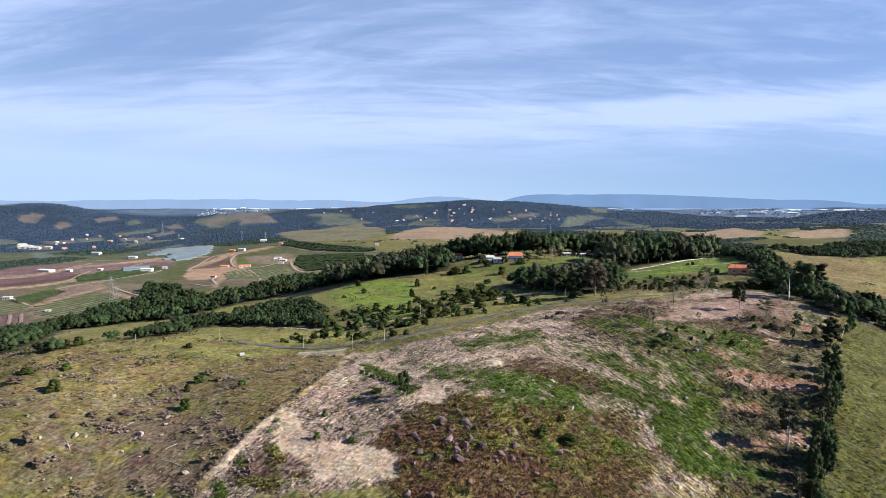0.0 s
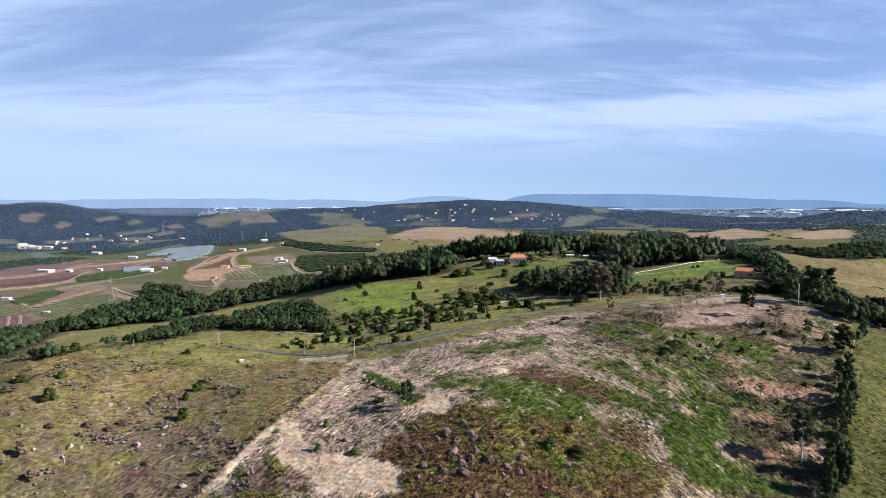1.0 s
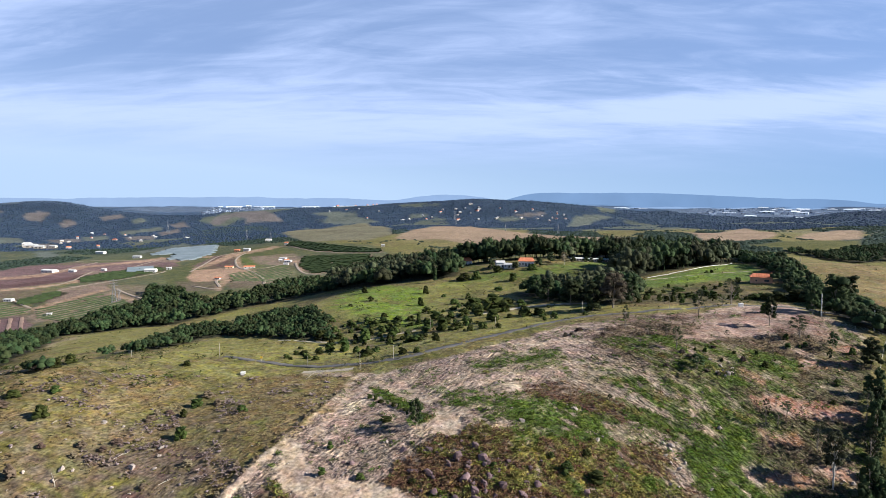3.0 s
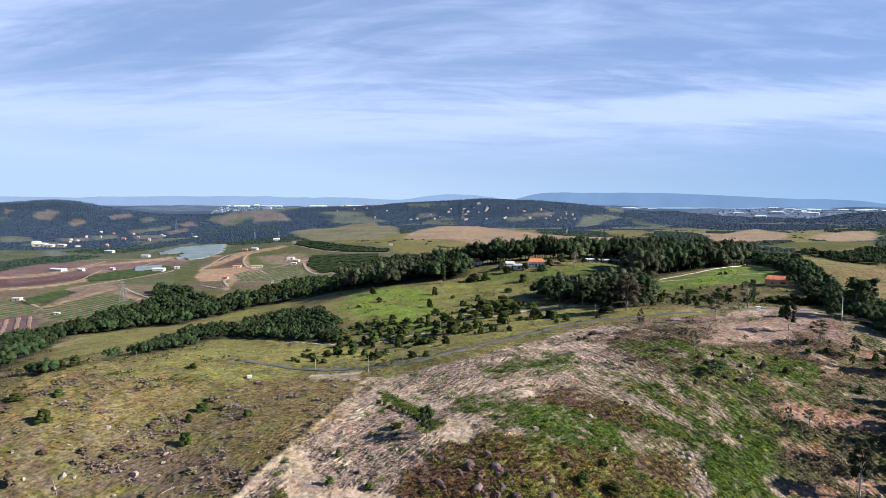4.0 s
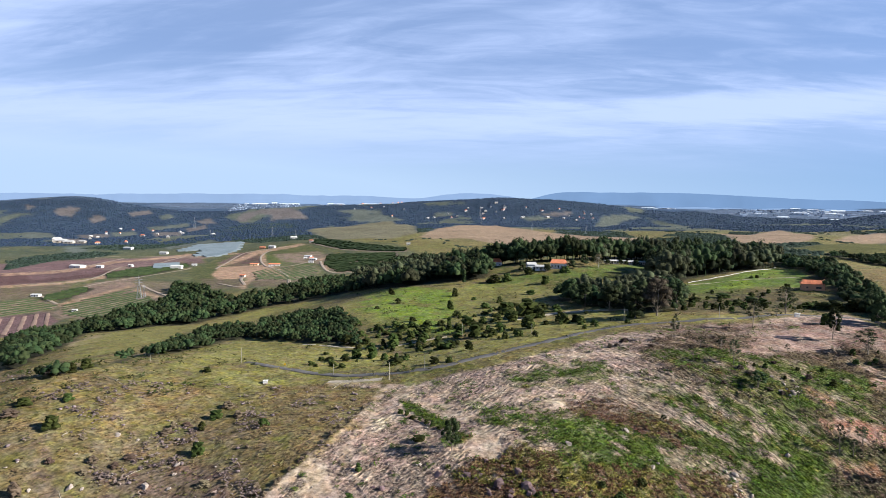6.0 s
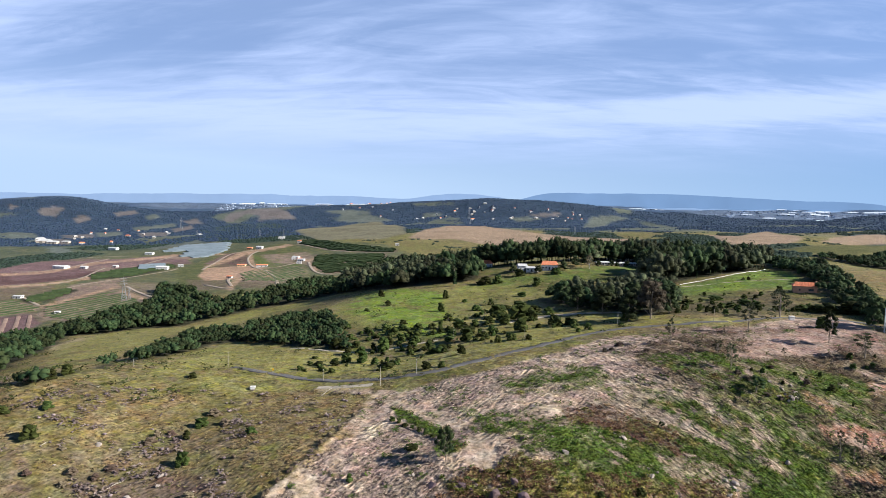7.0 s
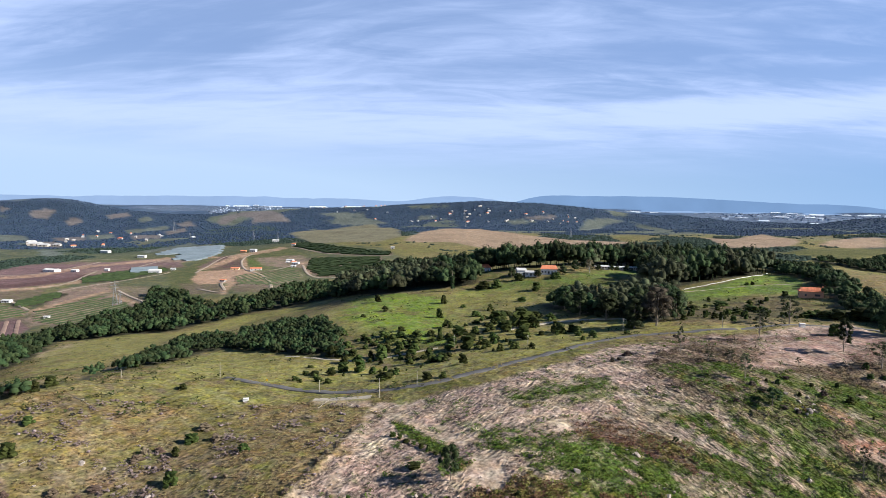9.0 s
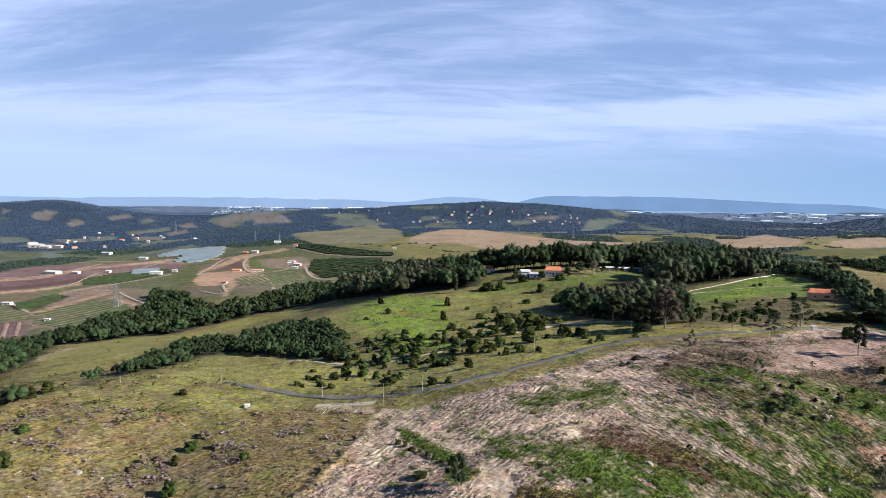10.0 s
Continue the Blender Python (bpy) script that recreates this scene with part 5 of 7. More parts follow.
HILL_TREES = []  # x, y, height, crown width
HILL_TREES += [(-12.3, 206.1, 9.8, 6.1), (108.1, 305.5, 12.7, 7.4), (137.3, 340.1, 13.6, 11.8), (128.6, 329.9, 5.7, 4.6), (131.8, 289.8, 12.6, 6.5), (82.5, 259.1, 9, 5), (69.8, 283.2, 10.3, 4.4), (137.1, 275.9, 10.1, 9.1), (145.3, 266.9, 7.4, 4.6), (97.7, 220.4, 9.3, 3.1), (101.4, 220.1, 5.4, 3.5), (109.4, 211.9, 10.2, 5.6), (85.1, 245.6, 5.1, 6.4), (83.2, 272.9, 4.7, 5.2), (76.4, 274.1, 3.8, 4.8), (108.4, 276.1, 3.4, 2.9), (139.4, 258.7, 5, 2.3), (106, 223.8, 5.9, 4.7), (95.9, 241.1, 3.4, 2.5), (46.8, 235.1, 2.1, 1.6), (49.8, 227, 2, 2)]
TALL_TREES = []  # x, y, height, crown width
TALL_TREES += [(107.7, 200.2, 19.7, 10.2), (152.3, 254.8, 12.9, 9.3), (167.6, 267.2, 10.7, 5.6), (130.6, 222.2, 12.8, 7), (129.9, 216.6, 14.1, 6.5), (121.8, 206.1, 14.5, 6.5), (114.3, 194.5, 17.2, 7.6), (109.5, 188.7, 13.3, 6.7), (101.9, 182.3, 11.6, 8.1), (172.5, 312.9, 21.2, 16.3), (159.3, 307.4, 16, 9.1), (198.5, 345, 17.9, 12), (80.8, 347.9, 22.9, 18.7), (70.4, 347, 18, 15), (212.1, 322.5, 10.1, 7.3), (65, 378.7, 16.4, 14.4), (55.6, 398.5, 15.9, 13.8), (52.3, 428.2, 14.8, 14.1), (94, 361.8, 16.3, 12.5), (116.7, 192.6, 11.9, 5.1), (142.9, 235.6, 12.4, 5.4)]
CYPRESSES = []  # x, y, height, crown width
CYPRESSES += [(-13.3, 532.4, 18.4, 6.4), (229.5, 624.2, 19, 6)]
BUSHES = []  # x, y, height, width
BUSHES += [(-30.3, 342.7, 4.8, 6.6), (-23, 333.2, 3.9, 4.6), (35.6, 353.3, 4.9, 6), (42.8, 351.5, 3.8, 4.6), (10.9, 430, 4.3, 3), (27.5, 373, 5.2, 7.2), (13.4, 362.3, 5.6, 7), (19.1, 339.9, 5.8, 7.3), (-5.7, 335.7, 5.7, 7.3), (-64.6, 495.2, 4.6, 5.7), (-55.4, 457.8, 3.5, 5.3), (-44.9, 342.6, 5.8, 6.6), (6, 340.1, 4.5, 5.3), (-8.4, 294.9, 3.4, 4.1), (2, 329.6, 3.8, 5.6), (-20.6, 432, 5, 5), (-19.3, 482.7, 5.6, 4.8), (-12.7, 350.4, 3.5, 5.4), (-1.3, 365.2, 3.7, 5.1), (-39.4, 386.9, 2.4, 4.5), (-42.4, 373.8, 2.3, 5.2), (-66.6, 439.1, 2, 4.1), (-69.5, 388.1, 3, 4.5), (-50.9, 317.8, 4.9, 6.1)]
BUSHES += [(-58.7, 320.3, 3.7, 5.5), (-68.1, 349.6, 5.4, 8.1), (28.2, 346.3, 2.1, 4), (43.8, 338.3, 1.6, 3.4), (51.9, 373.4, 1.4, 2.9), (-6.1, 469.3, 2.2, 4.3), (37, 547.9, 5.1, 8.4), (46.4, 512, 5.9, 7.9), (19.7, 533.3, 6.1, 8.2), (9.4, 533.4, 6.1, 12.3), (64.9, 543.5, 5, 8.4), (-18.7, 361.5, 5.6, 2.8), (-20.3, 320.4, 2.5, 3.7), (13, 317, 2.9, 4.9), (20, 312.9, 2.4, 3.6), (-21.2, 275.4, 2.6, 4.3), (-15.4, 275.8, 2.1, 3.2), (-38.4, 288.3, 2.2, 4.5), (63.5, 332, 2, 3.1), (69.4, 348.9, 4, 5.4)]
PASTURE_SHRUBS = []  # x, y, height, width
PASTURE_SHRUBS += [(-84.2, 210.5, 4.4, 5.4), (-89.4, 225.5, 3.4, 3.5), (-88.2, 233.8, 3.3, 6.2), (-70, 225, 3, 4.7), (-128.9, 213.4, 4.7, 6.7), (-146.5, 227.5, 3, 6.7), (-135.3, 232, 2.7, 5.4), (-107.6, 274.8, 2.6, 4.7), (-148.2, 263.5, 4.1, 6.6), (-106.7, 259.5, 1, 3.6), (-154.1, 252.9, 3, 4.9), (-146.2, 220.8, 2.2, 7.8), (-117.8, 211.1, 1.1, 3.3), (-81.1, 234.4, 2.7, 4.6), (-98.4, 221.7, 2.3, 5.2), (-103.5, 202.1, 1.6, 3.2), (-119.8, 199, 1.9, 3.1), (-120.4, 186.1, 4.4, 4.4), (-113.5, 179.4, 2.8, 4.2), (-109.9, 202.4, 2.1, 4), (-87.4, 242, 2.5, 5.7), (-76.6, 196, 2.3, 4.6), (-62, 193.6, 2, 3), (-70.4, 211.5, 1.3, 1.7)]
PASTURE_SHRUBS += [(-68.5, 182.1, 2.2, 2.9), (-85.5, 188, 1.5, 3), (-124.5, 183.5, 2.2, 4.3), (-85.1, 252, 1, 2), (-98.6, 226.2, 2.3, 2.7), (-94.9, 227.9, 1.8, 3.6), (-101.6, 206.5, 1.6, 4.9), (-109.6, 197.4, 1.9, 3.1)]
SCRUB = []  # x, y, height, width
SCRUB += [(29.4, 190, 4.5, 6.7), (37.2, 189.8, 3.7, 8.2), (36.3, 197.7, 3.1, 4.7), (-21.7, 212.5, 2.5, 6.6), (3.8, 199.1, 1.6, 3.1), (-36.7, 199.1, 3.1, 3.1), (-26.4, 186.3, 2.2, 4.4), (-37, 188.2, 3, 3.7), (-12.4, 183.9, 1.7, 4.3), (9.5, 188.8, 1.5, 3), (25.8, 194.6, 1.8, 3.8), (15.9, 194.6, 1.5, 3.1), (6.5, 167.1, 2.6, 2.6), (28.3, 179.9, 1.4, 2.1), (-10.4, 174.5, 2.1, 2.1)]
BOULDERS = []  # grey boulders: x, y, height, width
BOULDERS += [(-8.2, 186.7, 2.9, 3.7), (-0.8, 191.3, 3.6, 3.7), (6.1, 191.2, 3.4, 3.3), (2.1, 183.6, 3.6, 4), (3.5, 180, 3.1, 3.5), (4.8, 177, 3.5, 5), (11.3, 181.7, 3.1, 4.4), (-6.5, 180.5, 2.6, 2.6), (-7.7, 175.9, 2.4, 2.1), (19, 179.4, 2.7, 3), (20.9, 183.9, 2.6, 3.3), (4.5, 195.5, 2.6, 3.2), (7.3, 189.1, 1.8, 2.4), (10.5, 186.9, 2.1, 2.3), (-9.3, 166.9, 2.9, 2.6), (-3, 165.7, 2.6, 2.4), (15.5, 171.9, 2.4, 3), (33.2, 184, 2.9, 2.5), (-0.8, 177.6, 2.8, 3.2), (19.5, 188.7, 1.9, 2.2), (-29.5, 192.5, 2, 2), (-2.1, 174.3, 1.6, 2.1), (24.8, 180.6, 1.7, 2.9), (25.6, 176.2, 1.4, 2.1)]
BOULDERS += [(21.3, 169.5, 2, 2), (7.3, 170.1, 1.6, 2.7), (16.3, 180.5, 1.7, 2.6), (7.9, 184.8, 2.2, 2.5), (18, 184.2, 1.7, 2.2), (-8.5, 195.8, 1.8, 3.4), (-15.5, 197, 1.4, 2.8), (-12.6, 188.1, 1.5, 3), (8.3, 214.3, 1.7, 2.5), (7, 180.3, 1.7, 2.1), (0.7, 198.2, 1.5, 2), (13.3, 190.1, 1.5, 2.2), (-2.3, 189.1, 1.5, 1.8), (2.9, 189.8, 1.3, 2.5), (-4.7, 195.1, 1.4, 1.7)]
PALE_STONES = []  # x, y, height, width
PALE_STONES += [(19.1, 208.7, 2.6, 3.1), (-21.4, 201.3, 1.3, 1.7), (40.9, 205.2, 1.6, 2.9), (37.2, 219.6, 1.9, 2.7), (-44.3, 203.5, 1.1, 1.4), (-43.2, 204.1, 1, 1.1), (-31.2, 187.8, 1, 1.5), (5.5, 204.8, 1, 1.1), (3.9, 205.7, 0.8, 1.1), (7.7, 200.2, 0.9, 1.1), (16.8, 216.2, 0.9, 1.2), (10.7, 176.5, 0.7, 1.1), (-20.6, 201.3, 0.8, 1.6), (-23.9, 199.6, 1.1, 1.1), (-25.9, 182.2, 0.7, 1), (63.8, 208.6, 2.5, 3.3), (62.8, 206.7, 1.6, 2.4), (95.4, 243.3, 1.9, 2.9), (84.6, 188.3, 1.8, 2.2), (70.3, 193.9, 1.5, 2.3), (82, 217.9, 1.2, 3.4), (111.1, 201.7, 1.3, 1.6), (63.5, 199.6, 2.4, 3.2), (96.9, 243.6, 1.1, 2.9)]
PALE_STONES += [(82.3, 233.1, 1.1, 1.5), (79.9, 180, 1, 1.4), (114.3, 201.7, 1.6, 2.4), (112.3, 202.6, 1.3, 1.6), (-109.7, 191.9, 2.7, 3.3), (-109.6, 187.6, 2.2, 1.8), (-85.6, 195.4, 1.5, 2), (-87.7, 205.1, 2.1, 3.2), (-81.9, 264.4, 1.6, 2.3), (-165.8, 250.4, 2.1, 1.7), (-83.8, 267, 1, 2.1), (-59.7, 201.4, 0.8, 1.1), (-76.6, 186.1, 0.9, 1), (-104.4, 215.9, 1.3, 2), (-110.7, 216.7, 2, 3.1), (-136.7, 232.9, 1.3, 1.8), (-118.5, 189, 1.5, 2.2), (-91.8, 195.6, 2.3, 3.8), (-113.5, 237.3, 0.7, 1.1), (-94, 188.1, 1.5, 2.2), (-71.8, 178.4, 1.1, 2.8), (-97.9, 216.5, 1, 1.3), (-118.7, 182.7, 0.7, 1), (-100.8, 182.6, 0.7, 1.1)]
PALE_STONES += [(-115.6, 204.2, 1, 1.3), (-86.3, 200.7, 1.6, 2.4), (-127.2, 197.2, 0.9, 1.2), (-128.9, 195.1, 1.1, 1.5), (-107.1, 192.6, 1.2, 1.8), (-103.1, 177.1, 1, 1.3), (62.7, 207.6, 0.9, 1.1), (63.5, 206, 1.1, 2), (66, 210.1, 1.3, 1.7), (66.3, 207.6, 1.5, 1.3), (63.3, 203.4, 1.6, 2.1), (61.5, 201, 1.8, 1.8), (63.3, 199.5, 0.9, 1.4), (63.3, 196.7, 1, 1), (58.9, 193.3, 1.2, 1.9), (60.7, 192.6, 1.4, 1.5), (94.4, 245.7, 1.9, 1.5), (95.2, 243.9, 2.1, 2.6), (98.4, 247.6, 1.1, 2.2), (93.6, 241.8, 1.3, 1.7), (98.5, 245.2, 1.5, 1.3), (94.4, 248.5, 1.7, 2.4), (92.2, 251.6, 2, 2), (41.1, 207.6, 1.8, 1.3)]
PALE_STONES += [(42.9, 207.2, 0.9, 2.2), (39.8, 205.1, 1.1, 1.8), (35, 221.3, 1.4, 1.5), (36.1, 219.6, 1.5, 1.2), (61.7, 209.2, 1.7, 2), (65.9, 202, 1.8, 1.6), (61.1, 197.3, 0.9, 1.2), (60.9, 203.9, 1.1, 2.1), (91.7, 244.1, 1.5, 2.1), (98.9, 251.2, 1.7, 1.7)]
LANE_BUSHES = []  # x, y, height, width
LANE_BUSHES += [(12.4, 394.9, 6.5, 10.7), (20.7, 375.1, 9.5, 13.4), (5.8, 369.6, 3.9, 6.6), (36.8, 347, 4.6, 6.1), (44.1, 345.2, 3.5, 5.6), (10.4, 452.6, 4.2, 3.5), (32.7, 478.1, 2.9, 7.4), (0.9, 430.7, 3.3, 6.6), (-15.2, 389.5, 4.1, 7), (-9.6, 365.5, 4.4, 8.2), (-4.5, 350.9, 3.6, 7.8), (31.3, 399.6, 4.2, 9), (38.9, 391.1, 4.1, 7), (65.6, 399.8, 4.2, 9), (137.9, 417, 2.5, 9.4), (132, 382.2, 2.8, 8.5), (145, 395.1, 2.9, 8.8), (117.3, 403, 2.4, 9), (163.7, 373.4, 3.3, 8.3), (168.6, 367.8, 3.8, 9.2), (171.3, 361.1, 4.8, 9), (181.2, 360.2, 6.3, 11.6), (139.4, 309.1, 4.4, 5.3), (181.7, 433.4, 3.3, 4.6)]
LANE_BUSHES += [(181.7, 476.1, 2.2, 2.9), (178.9, 477.9, 1.8, 2.9)]
POLES = []  # x, y, height
POLES += [(-101.9, 295.6, 5.9), (-59.4, 275.8, 4.3), (-36.7, 263.5, 6.4), (-24.5, 271.1, 5.2), (-11.8, 341.2, 5.9), (63.8, 340.7, 5.9), (160.7, 302.8, 9.7), (173.1, 286, 8.2), (103.2, 329, 5.1), (19.3, 322.4, 3.9), (256.6, 500.5, 5.2), (-135.3, 285.7, 3)]
PYLONS = []  # x, y, height
PYLONS += [(-382, 752, 27.4), (-528.2, 1721.9, 23.7), (-447.8, 1655, 20), (-381.1, 762, 14.5), (-747, 1856.7, 16)]
TOWERS = []  # x, y, height
TOWERS += [(-937.2, 2195, 37.8), (20.4, 2374.8, 44.9), (23.1, 2243.7, 27), (270, 1651, 22.7), (146.7, 1738.9, 18)]
FENCES = [([(103.0, 180.5), (111.1, 191.6), (118.9, 202.2), (133.2, 222.3), (153.7, 251.8), (169.8, 273.7)], 'old wire fence on grey posts between scrub and paddock'),
          ([(159.1, 299.8), (160.1, 290.1), (164.5, 284.5), (172.6, 281.5), (182.8, 278.1)], 'low fence of pale posts along the lane')]
SIGN = (-80.8, 285.3)
WHITE_BOX = (137.2, 329.2)
LAWN_SCRUB = [(119.5, 433.1), (156.1, 442.1), (176.5, 416.0), (184.3, 386.0), (169.0, 359.1), (123.0, 345.5), (95.6, 358.4)]
GULLY = [(92.3, 348.0), (146.1, 362.0), (174.0, 368.1), (173.7, 342.2), (171.9, 363.5), (162.5, 402.9), (115.1, 384.1)]
ROADSIDE = [(-44.8, 334.8), (-19.1, 343.5), (4.7, 335.3), (25.2, 337.4), (28.3, 379.1), (-8.1, 390.3), (-46.5, 371.8)]
BRUSH = [(75.9, 259.9), (113.9, 281.5), (152.3, 284.9), (155.4, 264.2), (120.9, 208.1), (108.6, 200.2), (94.0, 207.3), (96.4, 237.1)]
THICKETS = [[(-70.2, 376.3), (-48.4, 387.3), (-24.2, 374.6), (-4.8, 353.6), (-0.1, 338.3), (-12.6, 308.3), (-37.2, 330.1), (-58.7, 340.5)],
            [(-46.7, 282.6), (-49.2, 315.9), (-35.1, 318.3), (-30.9, 277.4)],
            [(-31.3, 301.6), (-17.8, 289.1), (-18.6, 330.3), (-32.1, 335.9)],
            [(-51.9, 351.5), (-18.9, 344.0), (-19.4, 369.7), (-53.4, 378.3)],
            [(-9.4, 379.1), (29.8, 376.6), (40.6, 402.1), (8.0, 439.7)],
            [(-75.9, 285.7), (-57.4, 285.9), (-53.1, 304.0), (-73.4, 331.8), (-79.6, 317.4)]]

rng = np.random.default_rng(5)
for n, (x, y, h, w) in enumerate(HILL_TREES):
    plant("round" if n == 0 or n % 4 == 0 else "thin", x, y, h, w * 1.1, rng, "scattered trees on the cleared slope")
for n, (x, y, h, w) in enumerate(TALL_TREES):
    plant("tall" if n == 0 else "bare" if n == 12 else "thin" if n in (3, 5, 8) else "dense", x, y, h * (0.8 if n == 12 else 0.9), w, rng, "trees by the fence and the road")
for x, y in along([(103, 178), (112, 190), (121, 202), (134, 221), (142, 234)], 3.1):
    h = rng.uniform(5.0, 10.5)
    plant("dense", x + rng.normal(0, 1.2), y + rng.normal(0, 1.2), h, h * rng.uniform(0.5, 0.75), rng, "trees by the fence and the road")
for x, y, h, w in CYPRESSES + [(63, 628, 19, 5), (86, 626, 17, 5)]:
    plant("cone", x, y, h, w * 1.2, rng, "conifers by the farm")
for x, y, h, w in ((33, 562, 8, 9), (52, 553, 6, 8), (72, 557, 7, 9), (84, 572, 9, 10), (96, 583, 10, 11), (104, 578, 5, 7), (122, 590, 4, 6), (117, 588, 5, 7), (133, 600, 5, 8), (64, 550, 4, 6)):
    plant("dense", x, y, h, w, rng, "trees round the farmhouses")
plant("pale_bare", 93.3, 560.4, 11, 9, rng, "trees round the farmhouses")
for t in range(9):  # leafy row on the bulldozed bank
    x, y = -29 + 2.1 * t, 231 - 1.9 * t
    plant("bush", x, y, rng.uniform(1.0, 1.8), rng.uniform(1.8, 2.6), rng, "leafy row by the track")
for x, y, h, w in BUSHES + LANE_BUSHES + [(a, b, 0.7 * c, 0.65 * d) for a, b, c, d in SCRUB]:
    plant("bush", x, y, h, w * 1.1, rng, "bushes along the road valley")
for n, (x, y, h, w) in enumerate(PASTURE_SHRUBS):
    plant("bush" if n < 9 else "scrub", x, y, 0.8 * h, w * 0.85, rng, "shrubs on the rocky pasture")

for (ax, ay), (bx, by) in zip(BANK, BANK[1:]):  # dry growth along the edge of the track
    for k in range(7):
        t, o, h = rng.random(), rng.uniform(0.8, 2.6), rng.uniform(0.5, 1.2)
        plant("scrub", ax + (bx - ax) * t - o * 0.75, ay + (by - ay) * t + o * 0.5, h, h * rng.uniform(1.4, 2.2), rng, "dry shrubs along the track")

HEAPS = [(44.3, 278.4), (51.9, 285.9), (58.4, 274.4), (77.4, 311.0), (74.3, 246.2), (87.8, 243.8), (91.6, 242.7), (105.0, 253.7), (83.1, 255.2), (85.1, 252.0), (97.9, 263.3), (47.0, 279.3), (50.4, 282.9)]
for x, y in HEAPS:
    plant("heap", x, y, rng.uniform(0.9, 1.7), rng.uniform(2.4, 4.2), rng, "heaps of cleared brush")


def scatter(outline, per_hectare, rng):
    """Random places inside an outline, thinned where they crowd."""
    xs, ys = zip(*outline)
    area = (max(xs) - min(xs)) * (max(ys) - min(ys)) / 1e4
    n = int(area * per_hectare)
    x, y = rng.uniform(min(xs), max(xs), n), rng.uniform(min(ys), max(ys), n)
    keep = inside(x, y, outline) + 8 * (ripple(x, y, 18, 7, 2) - 0.5) > 0
    return x[keep], y[keep]


def grove(name, label, spots, shapes, mat, kind="stuff", category="trees"):
    """Many trees in one mesh. spots: x, y, height, width; shapes: a few models, each (verts, faces)."""
    rng = np.random.default_rng(len(spots))
    which = rng.integers(len(shapes), size=len(spots))
    spots = np.asarray(spots, float)
    V, F, O, n = [], [], [], 0
    for k, (v, f) in enumerate(shapes):
        s = spots[which == k]
        if not len(s):
            continue
        a = rng.uniform(0, 6.28, len(s))
        c, d = np.cos(a)[:, None], np.sin(a)[:, None]
        x = (v[None, :, 0] * c - v[None, :, 1] * d) * s[:, 3:4] + s[:, 0:1]
        y = (v[None, :, 0] * d + v[None, :, 1] * c) * s[:, 3:4] + s[:, 1:2]
        z = v[None, :, 2] * s[:, 2:3] + relief(s[:, 0], s[:, 1])[:, None]
        V.append(np.stack([x, y, z], -1).reshape(-1, 3))
        F.append((f[None] + (np.arange(len(s)) * len(v))[:, None, None]).reshape(-1, f.shape[1]) + n)
        O.append(np.repeat(rng.random(len(s)), len(v)))
        n += len(s) * len(v)
    me = mesh_of(name, np.concatenate(V), np.concatenate(F), mat, True)
    give(me, "own", np.concatenate(O))
    return tagged(new(name, me), label, category, kind=kind)


def light_tree(seed, shape, leaves, size):
    """A woodland tree: four to six leafy masses with loose sprigs on their skin."""
    rng = np.random.default_rng(seed)
    pieces = []
    if shape == "tall":
        v, f = limb([(0, 0, -0.05), (0, 0, 0.6)], (0.018, 0.012), 3)
        pieces.append((v, np.concatenate([f[:, :3], f[:, [0, 2, 3]]])))
    low = 0.50 if shape == "tall" else 0.34
    domes = int(rng.integers(8, 12))
    for k in range(domes):
        a = 2.4 * k + rng.normal(0, 0.4)
        out = 0.04 if k == 0 else rng.uniform(0.14, 0.40)
        c = (math.cos(a) * out, math.sin(a) * out, low + (0.34 if k == 0 else 0.27 - 0.55 * out + rng.uniform(-0.14, 0.16)))
        wide = rng.uniform(0.15, 0.24)
        v, f = sprigs(rng, c, wide, leaves // domes, size * rng.uniform(0.8, 1.2), 0.95, 0.72, 1.1, 0.75)
        pieces += [clump(rng, c, 0.74 * wide, 1.0, 1.0, 0.26), (v, f[:, :3])]
    return join(pieces)


WOODS["middle"] = (230, MIDDLE_WOOD)
WOODS["farm"] = (220, FARM_WOOD)
VALLEY_BUSHES = [(-30, 300), (30, 312), (60, 336), (52, 352), (20, 350), (-10, 352), (-45, 372), (-75, 352), (-70, 312)]
r = np.random.default_rng(8)
for outline, dense in ((VALLEY_BUSHES, 45), (GULLY, 160), (WOODS["spur"][1], 50), (ROADSIDE, 70), (BRUSH, 60), (LAWN_SCRUB, 110)):
    for x, y in zip(*scatter(outline, dense, r)):
        h = 0.7 + 2.9 * r.random() ** 2
        plant("bush", x, y, h, h * r.uniform(1.0, 1.7), r, "bushes along the road valley")

thicket = []
for outline in THICKETS:
    for x, y in zip(*scatter(outline, 150, r)):
        h = 1.0 + 2.8 * r.random() ** 1.8
        thicket.append((x, y, 0.85 * h, h * r.uniform(1.5, 2.6)))
grove("thicket", "dense dark bushes along the lane in the valley", thicket, [tree_shape(s, "low", 120, 0.06, 0.8)[1] for s in (26, 27, 28)], BUSH_LEAF, category="bushes")

